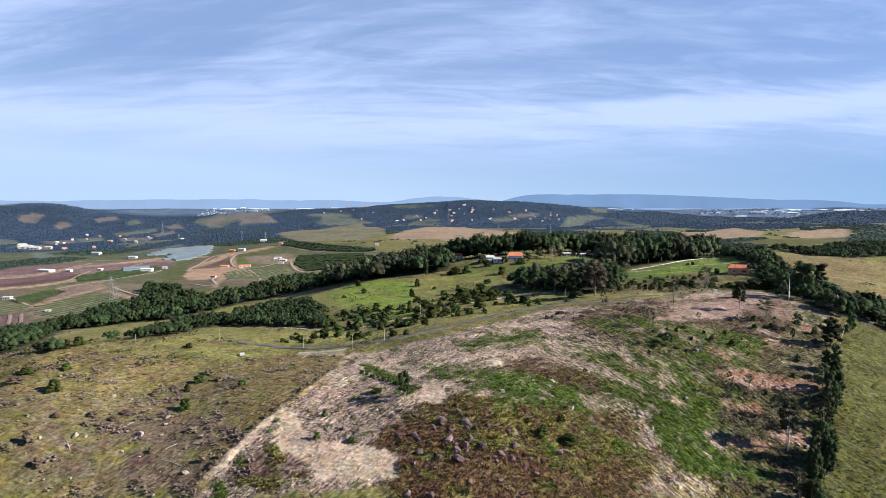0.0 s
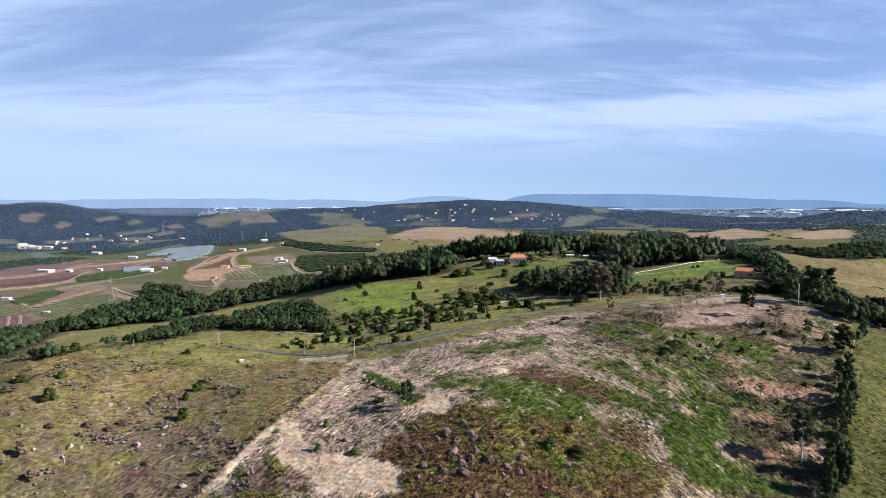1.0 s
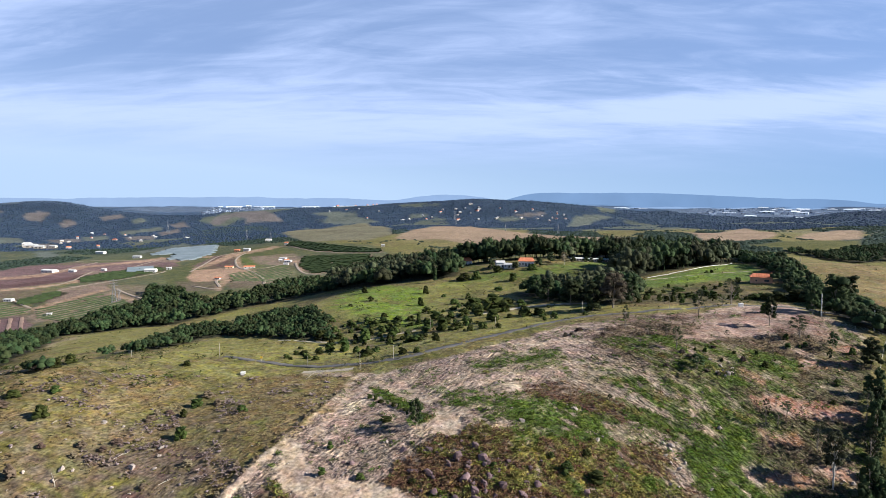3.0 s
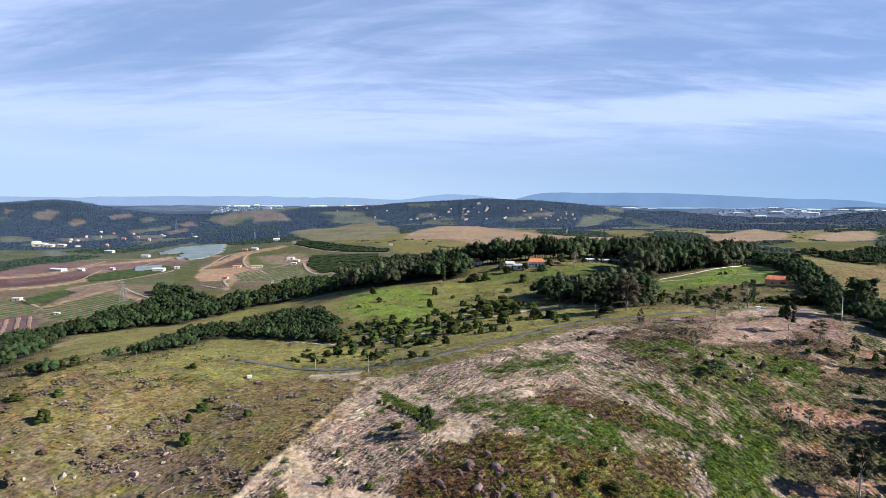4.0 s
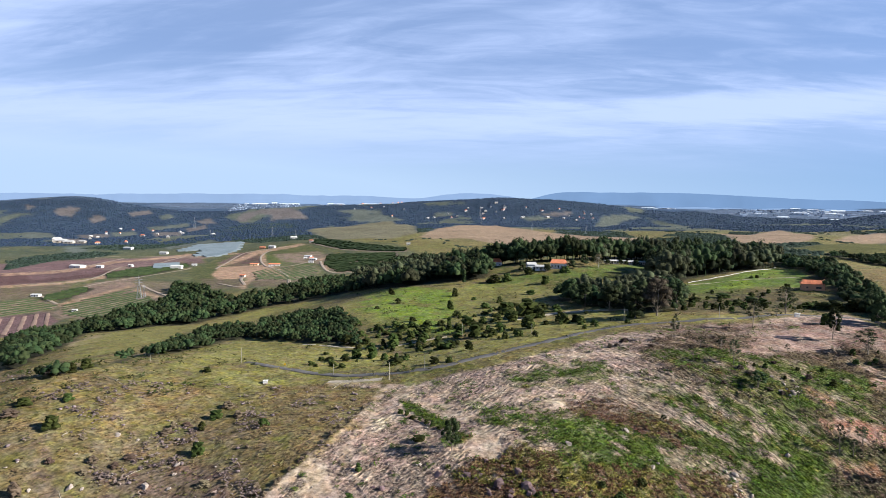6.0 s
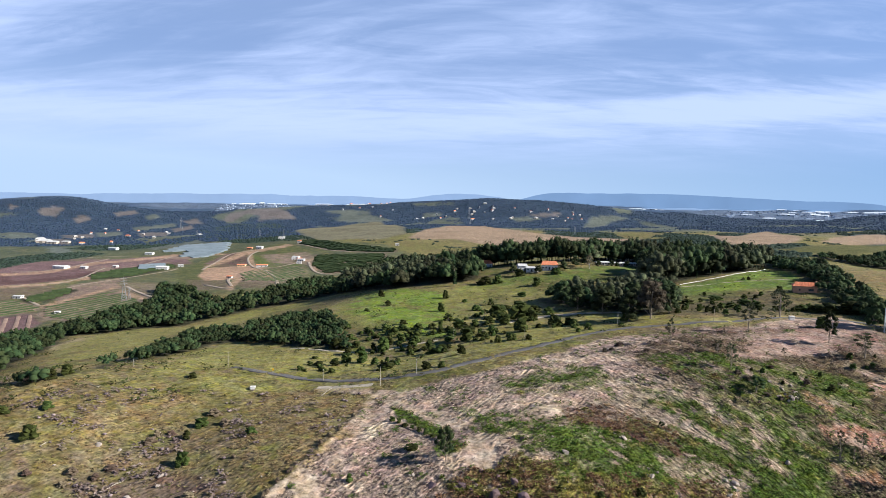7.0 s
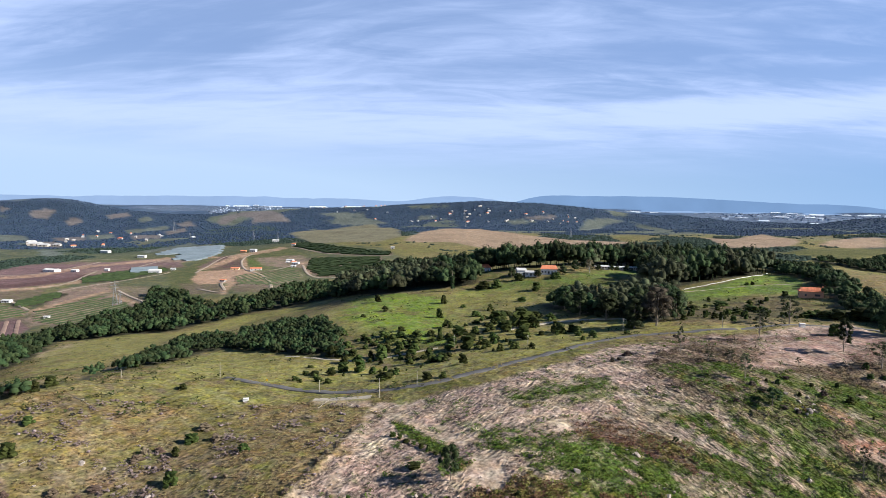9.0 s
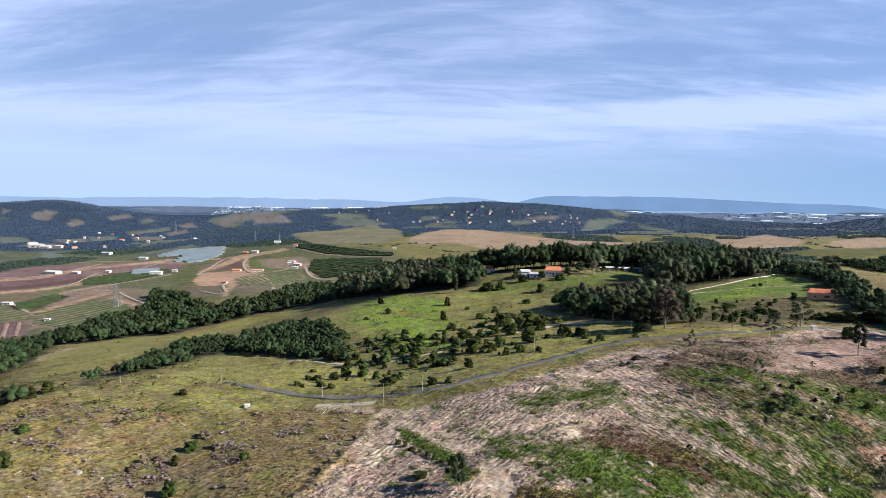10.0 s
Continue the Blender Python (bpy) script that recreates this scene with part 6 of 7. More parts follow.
FOREST = [light_tree(s, sh, 240, 0.046) for s, sh in ((31, "bushy"), (32, "bushy"), (33, "bushy"), (34, "bushy"), (36, "bushy"))]
TALL_FOREST = FOREST[:2] + [light_tree(s, "tall", 240, 0.046) for s in (37, 38)]
HEIGHTS = {"middle": (11, 19), "valley": (5, 13), "spur": (3, 7), "farm": (14, 23), "clump": (8, 15), "lane": (6, 11), "ridge": (6, 10)}
LABELS = {"middle": "dark wood between the valley and the farmhouses", "valley": "dense dark woodland along the valley stream", "spur": "thicket of low trees on the spur", "farm": "tall mixed wood behind the farmhouses",
          "clump": "dark clump of trees beside the road", "lane": "dark row of trees and hedge along the lane", "ridge": "dark wood on the far pasture ridge"}
for k, (name, (dense, outline)) in enumerate(WOODS.items()):
    r = np.random.default_rng(60 + k)
    x, y = scatter(outline, dense * 0.72, r)
    h = r.uniform(*HEIGHTS[name], len(x))
    spots = np.column_stack([x, y, h, np.minimum(h, 15) * r.uniform(0.9, 1.35, len(x))])
    grey = (ripple(x, y, 40, 5, 2) > 0.5) if name in ("farm", "clump", "middle") else np.zeros(len(x), bool)
    grove("woodland", LABELS[name], spots[~grey], TALL_FOREST if name == "farm" else FOREST, LEAF)
    if grey.any():
        grove("woodland", "stand of grey-green eucalyptus within the " + {"farm": "farm wood", "clump": "clump by the road", "middle": "dark wood"}[name], spots[grey], TALL_FOREST, GREY_LEAF)


# ---- stones ----
def rock_mesh(name, seed, mat, detail=2, flat=0.75):
    """A weathered stone about 1 m wide, flattened by a few broken faces."""
    r = np.random.default_rng(seed)
    bm = bmesh.new()
    bmesh.ops.create_icosphere(bm, subdivisions=detail, radius=0.5)
    cuts = [(Vector(r.normal(size=3)).normalized(), r.uniform(0.2, 0.38)) for _ in range(9)]
    for v in bm.verts:
        p = v.co * (1 + 0.35 * (noise.noise(v.co * 2.2 + Vector((seed, 0, 0)))))
        for n, d in cuts:
            over = p.dot(n) - d
            if over > 0:
                p = p - n * over * 0.97
        v.co = (p.x, p.y, p.z * flat + 0.22)
    me = bpy.data.meshes.new(name)
    bm.to_mesh(me)
    bm.free()
    me.materials.append(mat)
    return me


def stones(spots, meshes, label, group, name="boulder"):
    r = np.random.default_rng(len(spots))
    for x, y, h, w in spots:
        ob = new(name, meshes[r.integers(len(meshes))])
        z = float(relief(np.array([x]), np.array([y]))[0])
        ob.matrix_world = Matrix.LocRotScale((x, y, z - 0.12 * h), Euler((r.normal(0, 0.35), r.normal(0, 0.35), r.uniform(0, 6.28))), (w * r.uniform(0.95, 1.2), w * r.uniform(0.8, 1.05), max(h, 0.6 * w) * 1.25))
        tagged(ob, label, "boulder", group)


r = np.random.default_rng(3)
BOULDERS += [(x + r.normal(0, 3), y + r.normal(0, 3), h * k, w * k) for x, y, h, w in BOULDERS for k in r.uniform(0.3, 0.7, 2)]
stones([(x, y, 1.0 * h, 0.95 * w) for x, y, h, w in BOULDERS], [rock_mesh("boulder", s, STONE) for s in range(6)], "rounded grey-brown granite boulder in bracken", "boulder field")
stones([(x, y, 0.7 * h, 0.75 * w) for x, y, h, w in PALE_STONES], [rock_mesh("pale_boulder", s + 20, PALE_STONE) for s in range(5)], "pale weathered stone lying in the open", "pale stones", "pale_boulder")


# ---- undergrowth, clump by clump ----
def cover_at(x, y):
    """What covers the ground at each place, as a list of names."""
    kinds = np.array(["pasture"] * len(x), dtype=object)
    for kind, outline, soft, ragged, amount in REGIONS:
        d = edge(x, y, outline, ragged)
        hit = (d > 0) & ((amount == 1) | (amount + (drifts(x, y) - 0.5) * 4.2 * amount > 0.5))
        kinds[hit] = kind
    for host in {m[0] for m in MIXES}:
        at = np.flatnonzero(kinds == host)
        for guest, share in mixed_in(host, x[at], y[at]) if len(at) else ():
            kinds[at[share > 0.5]] = guest
    return kinds


def clump_shape(seed, blades, wide=0.5, size=0.2, up=0.5):
    """A clump of leaves or stalks 1 m high and 1 m wide."""
    r = np.random.default_rng(seed)
    a = r.uniform(0, 6.28, blades)
    c = np.stack([np.cos(a) * wide * r.random(blades), np.sin(a) * wide * r.random(blades), r.uniform(0.15, 0.85, blades)], 1)
    n = r.normal(size=(blades, 3)) + (0, 0, up)
    n /= np.linalg.norm(n, axis=1)[:, None]
    u = np.cross(n, r.normal(size=(blades, 3)))
    u /= np.linalg.norm(u, axis=1)[:, None]
    w = np.cross(n, u)
    s = 1.3 * size * r.uniform(0.7, 1.4, blades)[:, None]
    return np.stack([c - u * s, c + u * s, c + w * s * 0.9], 1).reshape(-1, 3), np.arange(blades * 3).reshape(-1, 3)


GRASS_TUFT = foliage("grass tufts", (0.080, 0.080, 0.020), (0.150, 0.130, 0.045), 0.3)
DRY_TUFT = foliage("dry grass", (0.14, 0.105, 0.05), (0.235, 0.18, 0.09), 0.3)
FERN = foliage("bracken fronds", (0.085, 0.080, 0.020), (0.155, 0.142, 0.040), 0.35)
RUST_FERN = foliage("rusty bracken", (0.080, 0.043, 0.024), (0.150, 0.086, 0.048), 0.3)
WEED = foliage("lush weeds", (0.034, 0.058, 0.008), (0.088, 0.125, 0.018), 0.35)
STRAW = foliage("cut brush", (0.14, 0.108, 0.08), (0.37, 0.29, 0.225), 0.35, 0.01)
HEATH = foliage("dry purple scrub", (0.105, 0.077, 0.068), (0.215, 0.162, 0.142), 0.3, 0.015)
CLUMPS = [clump_shape(s, 5, 0.5, 0.24, 1.8) for s in (1, 2, 3)]
SPRAYS = [clump_shape(s, 7, 0.55, 0.19, 1.8) for s in (4, 5)]
r = np.random.default_rng(77)
N = 120000
dist = 150 * (2.35 ** r.random(N))
turn = r.uniform(-0.72, 0.70, N)
gx, gy = dist * np.sin(turn) + r.normal(0, 1, N), dist * np.cos(turn) - 8 + r.normal(0, 1, N)
gk = cover_at(gx, gy)
drift = ripple(gx, gy, 7, 91, 4, 0.7)
speck = r.random(N)
outcrop = ripple(gx + 0.3 * gy, gy, 9, 131, 4, 0.62)  # where rock and dry scrub break through the turf


def growth(name, label, pick, mat, low, high, wide, shapes, limit=40000):
    at = np.flatnonzero(pick)[:limit]
    h = r.uniform(low, high, len(at))
    grove(name, label, np.column_stack([gx[at], gy[at], h, h * wide * r.uniform(0.7, 1.4, len(at))]), shapes, mat, category="undergrowth")


grassy = np.isin(gk, ("pasture", "meadow", "bright_grass", "mauve", "verge", "russet_grass"))
hill_left = (gx < -30 - 0.05 * (gy - 200)) & (gy < 262) & ~np.isin(gk, ("pale_soil", "rough", "stubble", "bracken", "lush"))
growth("grass_tufts", "tufts of yellow-green pasture grass", grassy & (speck < 0.35), GRASS_TUFT, 0.10, 0.26, 3.4, CLUMPS, 13000)
growth("paddock_grass", "rank tussocky grass in the paddock", (gk == "paddock") & (speck < 0.5), GRASS_TUFT, 0.2, 0.6, 2.2, SPRAYS, 5000)
growth("dry_grass_tufts", "tall dry straw-coloured grass", np.isin(gk, ("dry_grass", "russet_grass")) & (speck < 0.8) | grassy & (drift > 0.62) & (speck > 0.7), DRY_TUFT, 0.2, 0.5, 2.2, CLUMPS, 11000)
growth("bracken", "olive and yellowish bracken", (gk == "bracken") & (drift < 0.56), FERN, 0.5, 1.2, 1.3, SPRAYS, 22000)
growth("rusty_bracken", "rust-brown dead bracken", (gk == "bracken") & (drift > 0.52) | np.isin(gk, ("heather", "rust")) & ~hill_left, RUST_FERN, 0.4, 1.0, 1.4, SPRAYS, 15000)
growth("weeds", "lush green weeds on the cleared slope", (gk == "lush") & (speck < 0.8), WEED, 0.35, 0.9, 1.5, SPRAYS, 22000)
growth("cut_brush", "grey cut brush and straw lying on bare soil", np.isin(gk, ("stubble", "brown_soil", "red_soil", "rough", "pink_soil")) & (speck < (0.95 - 0.7 * (gk == "pink_soil"))), STRAW, 0.15, 0.45, 2.0, CLUMPS, 26000)
growth("purple_scrub", "low dry purplish scrub between stones", hill_left & (outcrop > 0.60) & (speck < 0.25), HEATH, 0.4, 1.2, 2.0, SPRAYS, 7000)
growth("dark_brush", "dark brown-green brush on the cleared slope", np.isin(gk, ("dark_scrub", "scrubby")) & (speck < 0.6), TWIGS, 0.4, 1.3, 1.4, SPRAYS, 9000)
growth("green_regrowth", "small green regrowth in the stubble", np.isin(gk, ("stubble", "brown_soil", "red_soil")) & (drift > 0.6) & (speck > 0.6), WEED, 0.4, 0.9, 1.5, SPRAYS, 5000)

# low shrubs and tussocks farther down the valley
n2 = 9000
far2 = 270 * (2.4 ** r.random(n2))
turn2 = r.uniform(-0.68, 0.68, n2)
bx, by = far2 * np.sin(turn2), far2 * np.cos(turn2)
kind2 = cover_at(bx, by)
open2 = np.isin(kind2, ("pasture", "dry_grass", "bright_grass", "meadow", "heather"))
thick2 = ripple(bx, by, 34, 63, 4, 0.65)
for name, label, mat, pick, low, high in (
        ("shrub_specks", "low dark shrubs dotted over the valley pasture", BUSH_LEAF, open2 & (thick2 > 0.52), 0.5, 1.7),
        ("tussocks", "dry tussocks over the valley pasture", DRY_TUFT, open2 & (thick2 < 0.5), 0.3, 0.8)):
    at = np.flatnonzero(pick)[:3600]
    h = low + (high - low) * r.random(len(at)) ** 2
    grove(name, label, np.column_stack([bx[at], by[at], h, h * r.uniform(1.2, 2.2, len(at))]), SPRAYS, mat, category="undergrowth")

# loose stones
PEBBLE = rock_mesh("pebble", 3, STONE, 1)
pv = np.array([v.co for v in PEBBLE.vertices])
pf = np.array([p.vertices[:] for p in PEBBLE.polygons])
for name, label, pick, mat, low, high in (
        ("loose_stones", "small grey-purple stones scattered over pasture", hill_left & (outcrop > 0.57) & (speck < 0.13), FIELD_STONE, 0.3, 1.5),
        ("pale_rubble", "pale rubble strewn over the cleared ground", np.isin(gk, ("stubble", "pale_soil", "bracken", "rough", "heather")) & (speck > 0.97), PALE_STONE, 0.2, 0.7)):
    at = np.flatnonzero(pick)[:2600]
    h = low + (high - low) * r.random(len(at)) ** 2.5
    grove(name, label, np.column_stack([gx[at], gy[at], h, h * 1.2]), [(pv, pf)], mat, category="stones")


# ---- poles, fence, sign ----
def part(name, bm, mat, parent, label=""):
    me = bpy.data.meshes.new(name)
    bm.to_mesh(me)
    bm.free()
    me.materials.append(mat)
    ob = new(name, me)
    ob.parent = parent
    if label:
        ob["label"] = label
    return ob


def bar(bm, a, b, r0, r1=None, sides=8):
    """Adds a tapered bar from a to b."""
    v, f = limb([a, b], (r0, r0 if r1 is None else r1), sides)
    vs = [bm.verts.new(p) for p in v]
    for q in f:
        bm.faces.new([vs[i] for i in q])
    bm.faces.new(vs[:sides][::-1])
    bm.faces.new(vs[sides:])


def block(bm, x0, y0, z0, x1, y1, z1):
    vs = [bm.verts.new(p) for p in ((x0, y0, z0), (x1, y0, z0), (x1, y1, z0), (x0, y1, z0), (x0, y0, z1), (x1, y0, z1), (x1, y1, z1), (x0, y1, z1))]
    for q in ((3, 2, 1, 0), (4, 5, 6, 7), (0, 1, 5, 4), (1, 2, 6, 5), (2, 3, 7, 6), (3, 0, 4, 7)):
        bm.faces.new([vs[i] for i in q])


def stand(root, x, y, turn=0.0, sink=0.0):
    root.matrix_world = pose(x, y, float(relief(np.array([x]), np.array([y]))[0]) - sink, 0, 0, turn)
    return root


def utility_pole(x, y, h, concrete):
    root = tagged(new("utility_pole"), "pale concrete power pole beside the lane" if concrete else "weathered pale post standing beside the road", "pole", "poles along the road")
    thick = 0.24 if concrete else 0.12
    bm = bmesh.new()
    bar(bm, (0, 0, -0.5), (0, 0, h), thick, thick * 0.65)
    part("post", bm, CONCRETE if concrete else WOOD_POLE, root)
    bm = bmesh.new()
    bar(bm, (0, 0, h), (0, 0, h + 0.12), thick * 0.7, thick * 0.4)
    part("cap", bm, CONCRETE, root)
    return stand(root, x, y, 25)


for n, (x, y, h) in enumerate(POLES):
    utility_pole(x, y, h, n in (6, 7))


def fence(line, step, label):
    p = along(line, step)
    root = tagged(new("fence"), label, "fence")
    post = bmesh.new()
    bar(post, (0, 0, -0.3), (0, 0, 1.3), 0.09, 0.07, 6)
    first = part("post", post, WOOD_POLE, root)
    z = relief(p[:, 0], p[:, 1])
    first.location = (*p[0], z[0])
    for (x, y), h in zip(p[1:], z[1:]):
        ob = new("post", first.data)
        ob.parent, ob.location = root, (x, y, h)
    for k in (0.5, 0.85, 1.2):
        bm = bmesh.new()
        for a, b, za, zb in zip(p, p[1:], z, z[1:]):
            bar(bm, (*a, za + k), (*b, zb + k), 0.012, None, 3)
        part("wire", bm, CONCRETE, root, "thin fence wire")


for line, label in FENCES:
    fence(line, 4.0, label)

WHITE_PAINT = surface("white masonry", (0.50, 0.48, 0.45), (0.60, 0.58, 0.54), 0.7, 0.9)
sx, sy = SIGN
root = tagged(new("road_sign"), "small yellow warning sign on a post by the road", "sign")
bm = bmesh.new()
bar(bm, (0, 0, -0.3), (0, 0, 2.2), 0.06)
part("post", bm, WOOD_POLE, root)
bm = bmesh.new()
block(bm, -0.4, -0.1, 1.5, 0.4, -0.06, 2.3)
part("panel", bm, surface("yellow sign", (0.75, 0.45, 0.03), (0.8, 0.52, 0.05), 1.0, 0.5, bump=0), root, "yellow panel")
stand(root, sx, sy)
root = tagged(new("meter_box"), "small white masonry box beside the road", "box")
bm = bmesh.new()
block(bm, -1.0, -0.7, -0.2, 1.0, 0.7, 1.7)
part("body", bm, WHITE_PAINT, root)
bm = bmesh.new()
block(bm, -1.15, -0.85, 1.7, 1.15, 0.85, 1.85)
part("lid", bm, CONCRETE, root)
stand(root, *WHITE_BOX)


root = tagged(new("water_tank"), "small white concrete water tank in the open pasture", "tank")
bm = bmesh.new()
block(bm, -0.85, -0.7, -0.3, 0.85, 0.7, 0.75)
bmesh.ops.bevel(bm, geom=bm.edges[:], offset=0.08, segments=2, affect="EDGES")
part("body", bm, WHITE_PAINT, root)
bm = bmesh.new()
block(bm, -0.92, -0.77, 0.752, 0.92, 0.77, 0.85)
part("lid", bm, WHITE_PAINT, root)
bm = bmesh.new()
bar(bm, (0.3, 0, 0.85), (0.3, 0, 0.98), 0.28, 0.26, 12)
part("hatch", bm, CONCRETE, root)
stand(root, -82.7, 266.8, 12)


def fallen_branch(ax, ay, bx, by):
    """A bleached bough lying on the turf, with two side twigs."""
    root = tagged(new("fallen_branch"), "grey-brown dead branch lying in the pasture", "branch", "fallen branches")
    at = [(ax + (bx - ax) * t, ay + (by - ay) * t + 0.25 * math.sin(5 * t)) for t in (0, 0.35, 0.7, 1)]
    up = [float(relief(np.array([x]), np.array([y]))[0]) + 0.12 for x, y in at]
    for name, path, radii in (("bough", [(x, y, z) for (x, y), z in zip(at, up)], (0.09, 0.08, 0.06, 0.03)),
                              ("twig", [(*at[1], up[1]), (at[1][0] + 0.6, at[1][1] + 0.9, up[1] + 0.35)], (0.07, 0.02)),
                              ("twig", [(*at[2], up[2]), (at[2][0] - 0.7, at[2][1] + 0.6, up[2] + 0.3)], (0.06, 0.02))):
        ob = new(name, mesh_of(name, *limb(path, radii, 6), WOOD_POLE))
        ob.parent = root


for a, b in [((-133.9, 253.3), (-123.5, 247.4)), ((-98.7, 198.6), (-95.9, 203.2)), ((-81.5, 188.4), (-78.5, 190.8)), ((-80.5, 184.1), (-71.1, 180.0)), ((-108.2, 186.1), (-111.6, 190.5)), ((-123.7, 210.8), (-122.9, 213.1)), ((-55.9, 257.1), (-53.4, 266.1))]:
    fallen_branch(*a, *b)


# ---- buildings ----
WHITE_WALL = surface("white plaster", (0.46, 0.44, 0.41), (0.56, 0.54, 0.51), 0.3, 0.9)
PALE_BRICK = surface("weathered pinkish plaster", (0.36, 0.30, 0.26), (0.46, 0.40, 0.35), 0.4, 0.95)
BRICK_WALL = surface("bare orange brick", (0.42, 0.22, 0.13), (0.50, 0.28, 0.17), 0.4, 0.95)
CLAY = surface("clay tile", (0.42, 0.135, 0.065), (0.54, 0.20, 0.10), 0.35, 0.9, bump=0.5, random_by="Object")
GREY_ROOF = surface("grey sheet roof", (0.34, 0.33, 0.32), (0.46, 0.45, 0.43), 0.3, 0.8)
DARK_GAP = surface("dark opening", (0.035, 0.032, 0.03), (0.06, 0.055, 0.05), 0.5, 0.5, bump=0)
PLASTIC = surface("greenhouse film", (0.10, 0.125, 0.135), (0.17, 0.20, 0.21), 0.05, 0.45, 0.5)
STEEL = surface("galvanised steel", (0.24, 0.245, 0.25), (0.32, 0.325, 0.33), 1.0, 0.5, 0.5, 0.7)


def roof(bm, w, d, z, rise, hip, over=0.5, thick=0.18):
    """A pitched roof along x with eaves and thickness; hip: how far the ridge stops short of the ends."""
    x, y = w / 2 + over, d / 2 + over
    low = [(-x, -y, z), (x, -y, z), (x, y, z), (-x, y, z)]
    ridge = [(-x + hip, 0, z + rise), (x - hip, 0, z + rise)]
    vs = [bm.verts.new(p) for p in low + ridge] + [bm.verts.new((p[0], p[1], p[2] - thick)) for p in low]
    for q in ((0, 1, 5, 4), (2, 3, 4, 5), (1, 2, 5), (3, 0, 4), (6, 7, 1, 0), (7, 8, 2, 1), (8, 9, 3, 2), (9, 6, 0, 3), (9, 8, 7, 6)):
        bm.faces.new([vs[i] for i in q])


def house(x, y, w, d, h, rise, wall, top, label, turn=0.0, hip=None, windows=3, chimney=False, category="house", group="", name="house"):
    root = tagged(new(name), label, category, group)
    bm = bmesh.new()
    block(bm, -w / 2, -d / 2, -1.2, w / 2, d / 2, h)
    part("wall", bm, wall, root)
    bm = bmesh.new()
    roof(bm, w, d, h + 0.2, rise, min(w, d) * 0.45 if hip is None else hip)
    top_part = part("roof", bm, top, root)
    if chimney:
        bm = bmesh.new()
        block(bm, w * 0.46, d * 0.1, h, w * 0.46 + 0.7, d * 0.1 + 0.7, h + rise + 0.8)
        part("chimney", bm, wall, top_part)
    for k in range(windows):
        cx = (k + 0.5) / windows * w - w / 2
        door = k == windows // 2 and windows > 1
        bm = bmesh.new()
        block(bm, cx - 0.6, -d / 2 - 0.04, 0.0 if door else 1.0, cx + 0.6, -d / 2 + 0.1, 2.1)
        part("door" if door else "window", bm, DARK_GAP, root)
    for side in (-1, 1):
        bm = bmesh.new()
        block(bm, side * (w / 2 + 0.04) - 0.07, -0.7, 1.0, side * (w / 2 + 0.04) + 0.07, 0.7, 2.1)
        part("window", bm, DARK_GAP, root)
    return stand(root, x, y, turn)


# the brick house on the lawn: long low front with one wide opening, ribbed clay roof
hx, hy = 193.8, 428.5
root = house(hx, hy, 12.4, 8.4, 3.6, 2.0, BRICK_WALL, CLAY, "low orange brick house with a clay tile roof on the lawn", -22, 2.2, 0, True)
for x0, x1, z0, z1 in ((1.6, 4.4, 1.1, 2.3), (-3.4, -2.4, 1.1, 2.1)):
    bm = bmesh.new()
    block(bm, x0, -4.25, z0, x1, -4.1, z1)
    part("window", bm, DARK_GAP, root)
tile = bmesh.new()
block(tile, -0.12, -4.75, 0, 0.12, -0.1, 0.05)
tile_mesh = bpy.data.meshes.new("tile_course")
tile.to_mesh(tile_mesh)
tile.free()
tile_mesh.materials.append(CLAY)
for k in range(30):
    ob = new("tile_course", tile_mesh)
    ob.parent = root
    ob.matrix_basis = Matrix.Translation((-5.2 + 0.36 * k, 0, 5.82)) @ Matrix.Rotation(math.atan2(2.0, 4.7), 4, "X")

house(61.9, 561.5, 12.5, 8, 3.6, 2.8, WHITE_WALL, CLAY, "white farmhouse with an orange clay roof before the wood", -8, 1.5, 5)
house(12.5, 612, 11, 8, 3.6, 2.8, WHITE_WALL, CLAY, "farmhouse with an orange roof half hidden by trees", 12, 1.5, 3)
house(40.6, 566.6, 7, 7, 3.8, 1.6, WHITE_WALL, GREY_ROOF, "small white farm building with a grey roof", 5, 0.2, 2)
house(48.1, 559, 9, 6, 2.6, 1.2, WHITE_WALL, GREY_ROOF, "low outbuilding with a brownish grey roof", -15, 0.2, 3)
for x, y, w in ((109.7, 590, 11), (126, 604, 11), (141, 618, 10)):
    house(x, y, w, 6, 2.3, 0.8, PALE_BRICK, GREY_ROOF, "long low pinkish-grey stable at the wood's edge", 3, 0.2, 5, group="stables")
WALL_LINE = [(137.1, 476.7), (156.9, 490.9), (177.3, 504.1), (206.4, 534.6), (247.3, 594.3)]
root = tagged(new("garden_wall"), "long low white garden wall along the lawn", "wall")
p = along(WALL_LINE, 6.0)
z = relief(p[:, 0], p[:, 1])
for (ax, ay), (bx, by), za, zb in zip(p, p[1:], z, z[1:]):
    bm = bmesh.new()
    bar(bm, (ax, ay, za + 0.18), (bx, by, zb + 0.18), 0.2, None, 4)
    part("panel", bm, WHITE_WALL, root)
SHEDS = ((-679, 1119, 28, 4.2, 0), (-776, 1467, 23, 4.6, 0), (-657, 1387, 19, 4.4, 0), (-494, 1091, 21, 5.0, 0), (-483, 1135, 9, 3.2, 0), (-424, 1382, 15, 5, 0), (-445, 1384, 13, 4, 2))
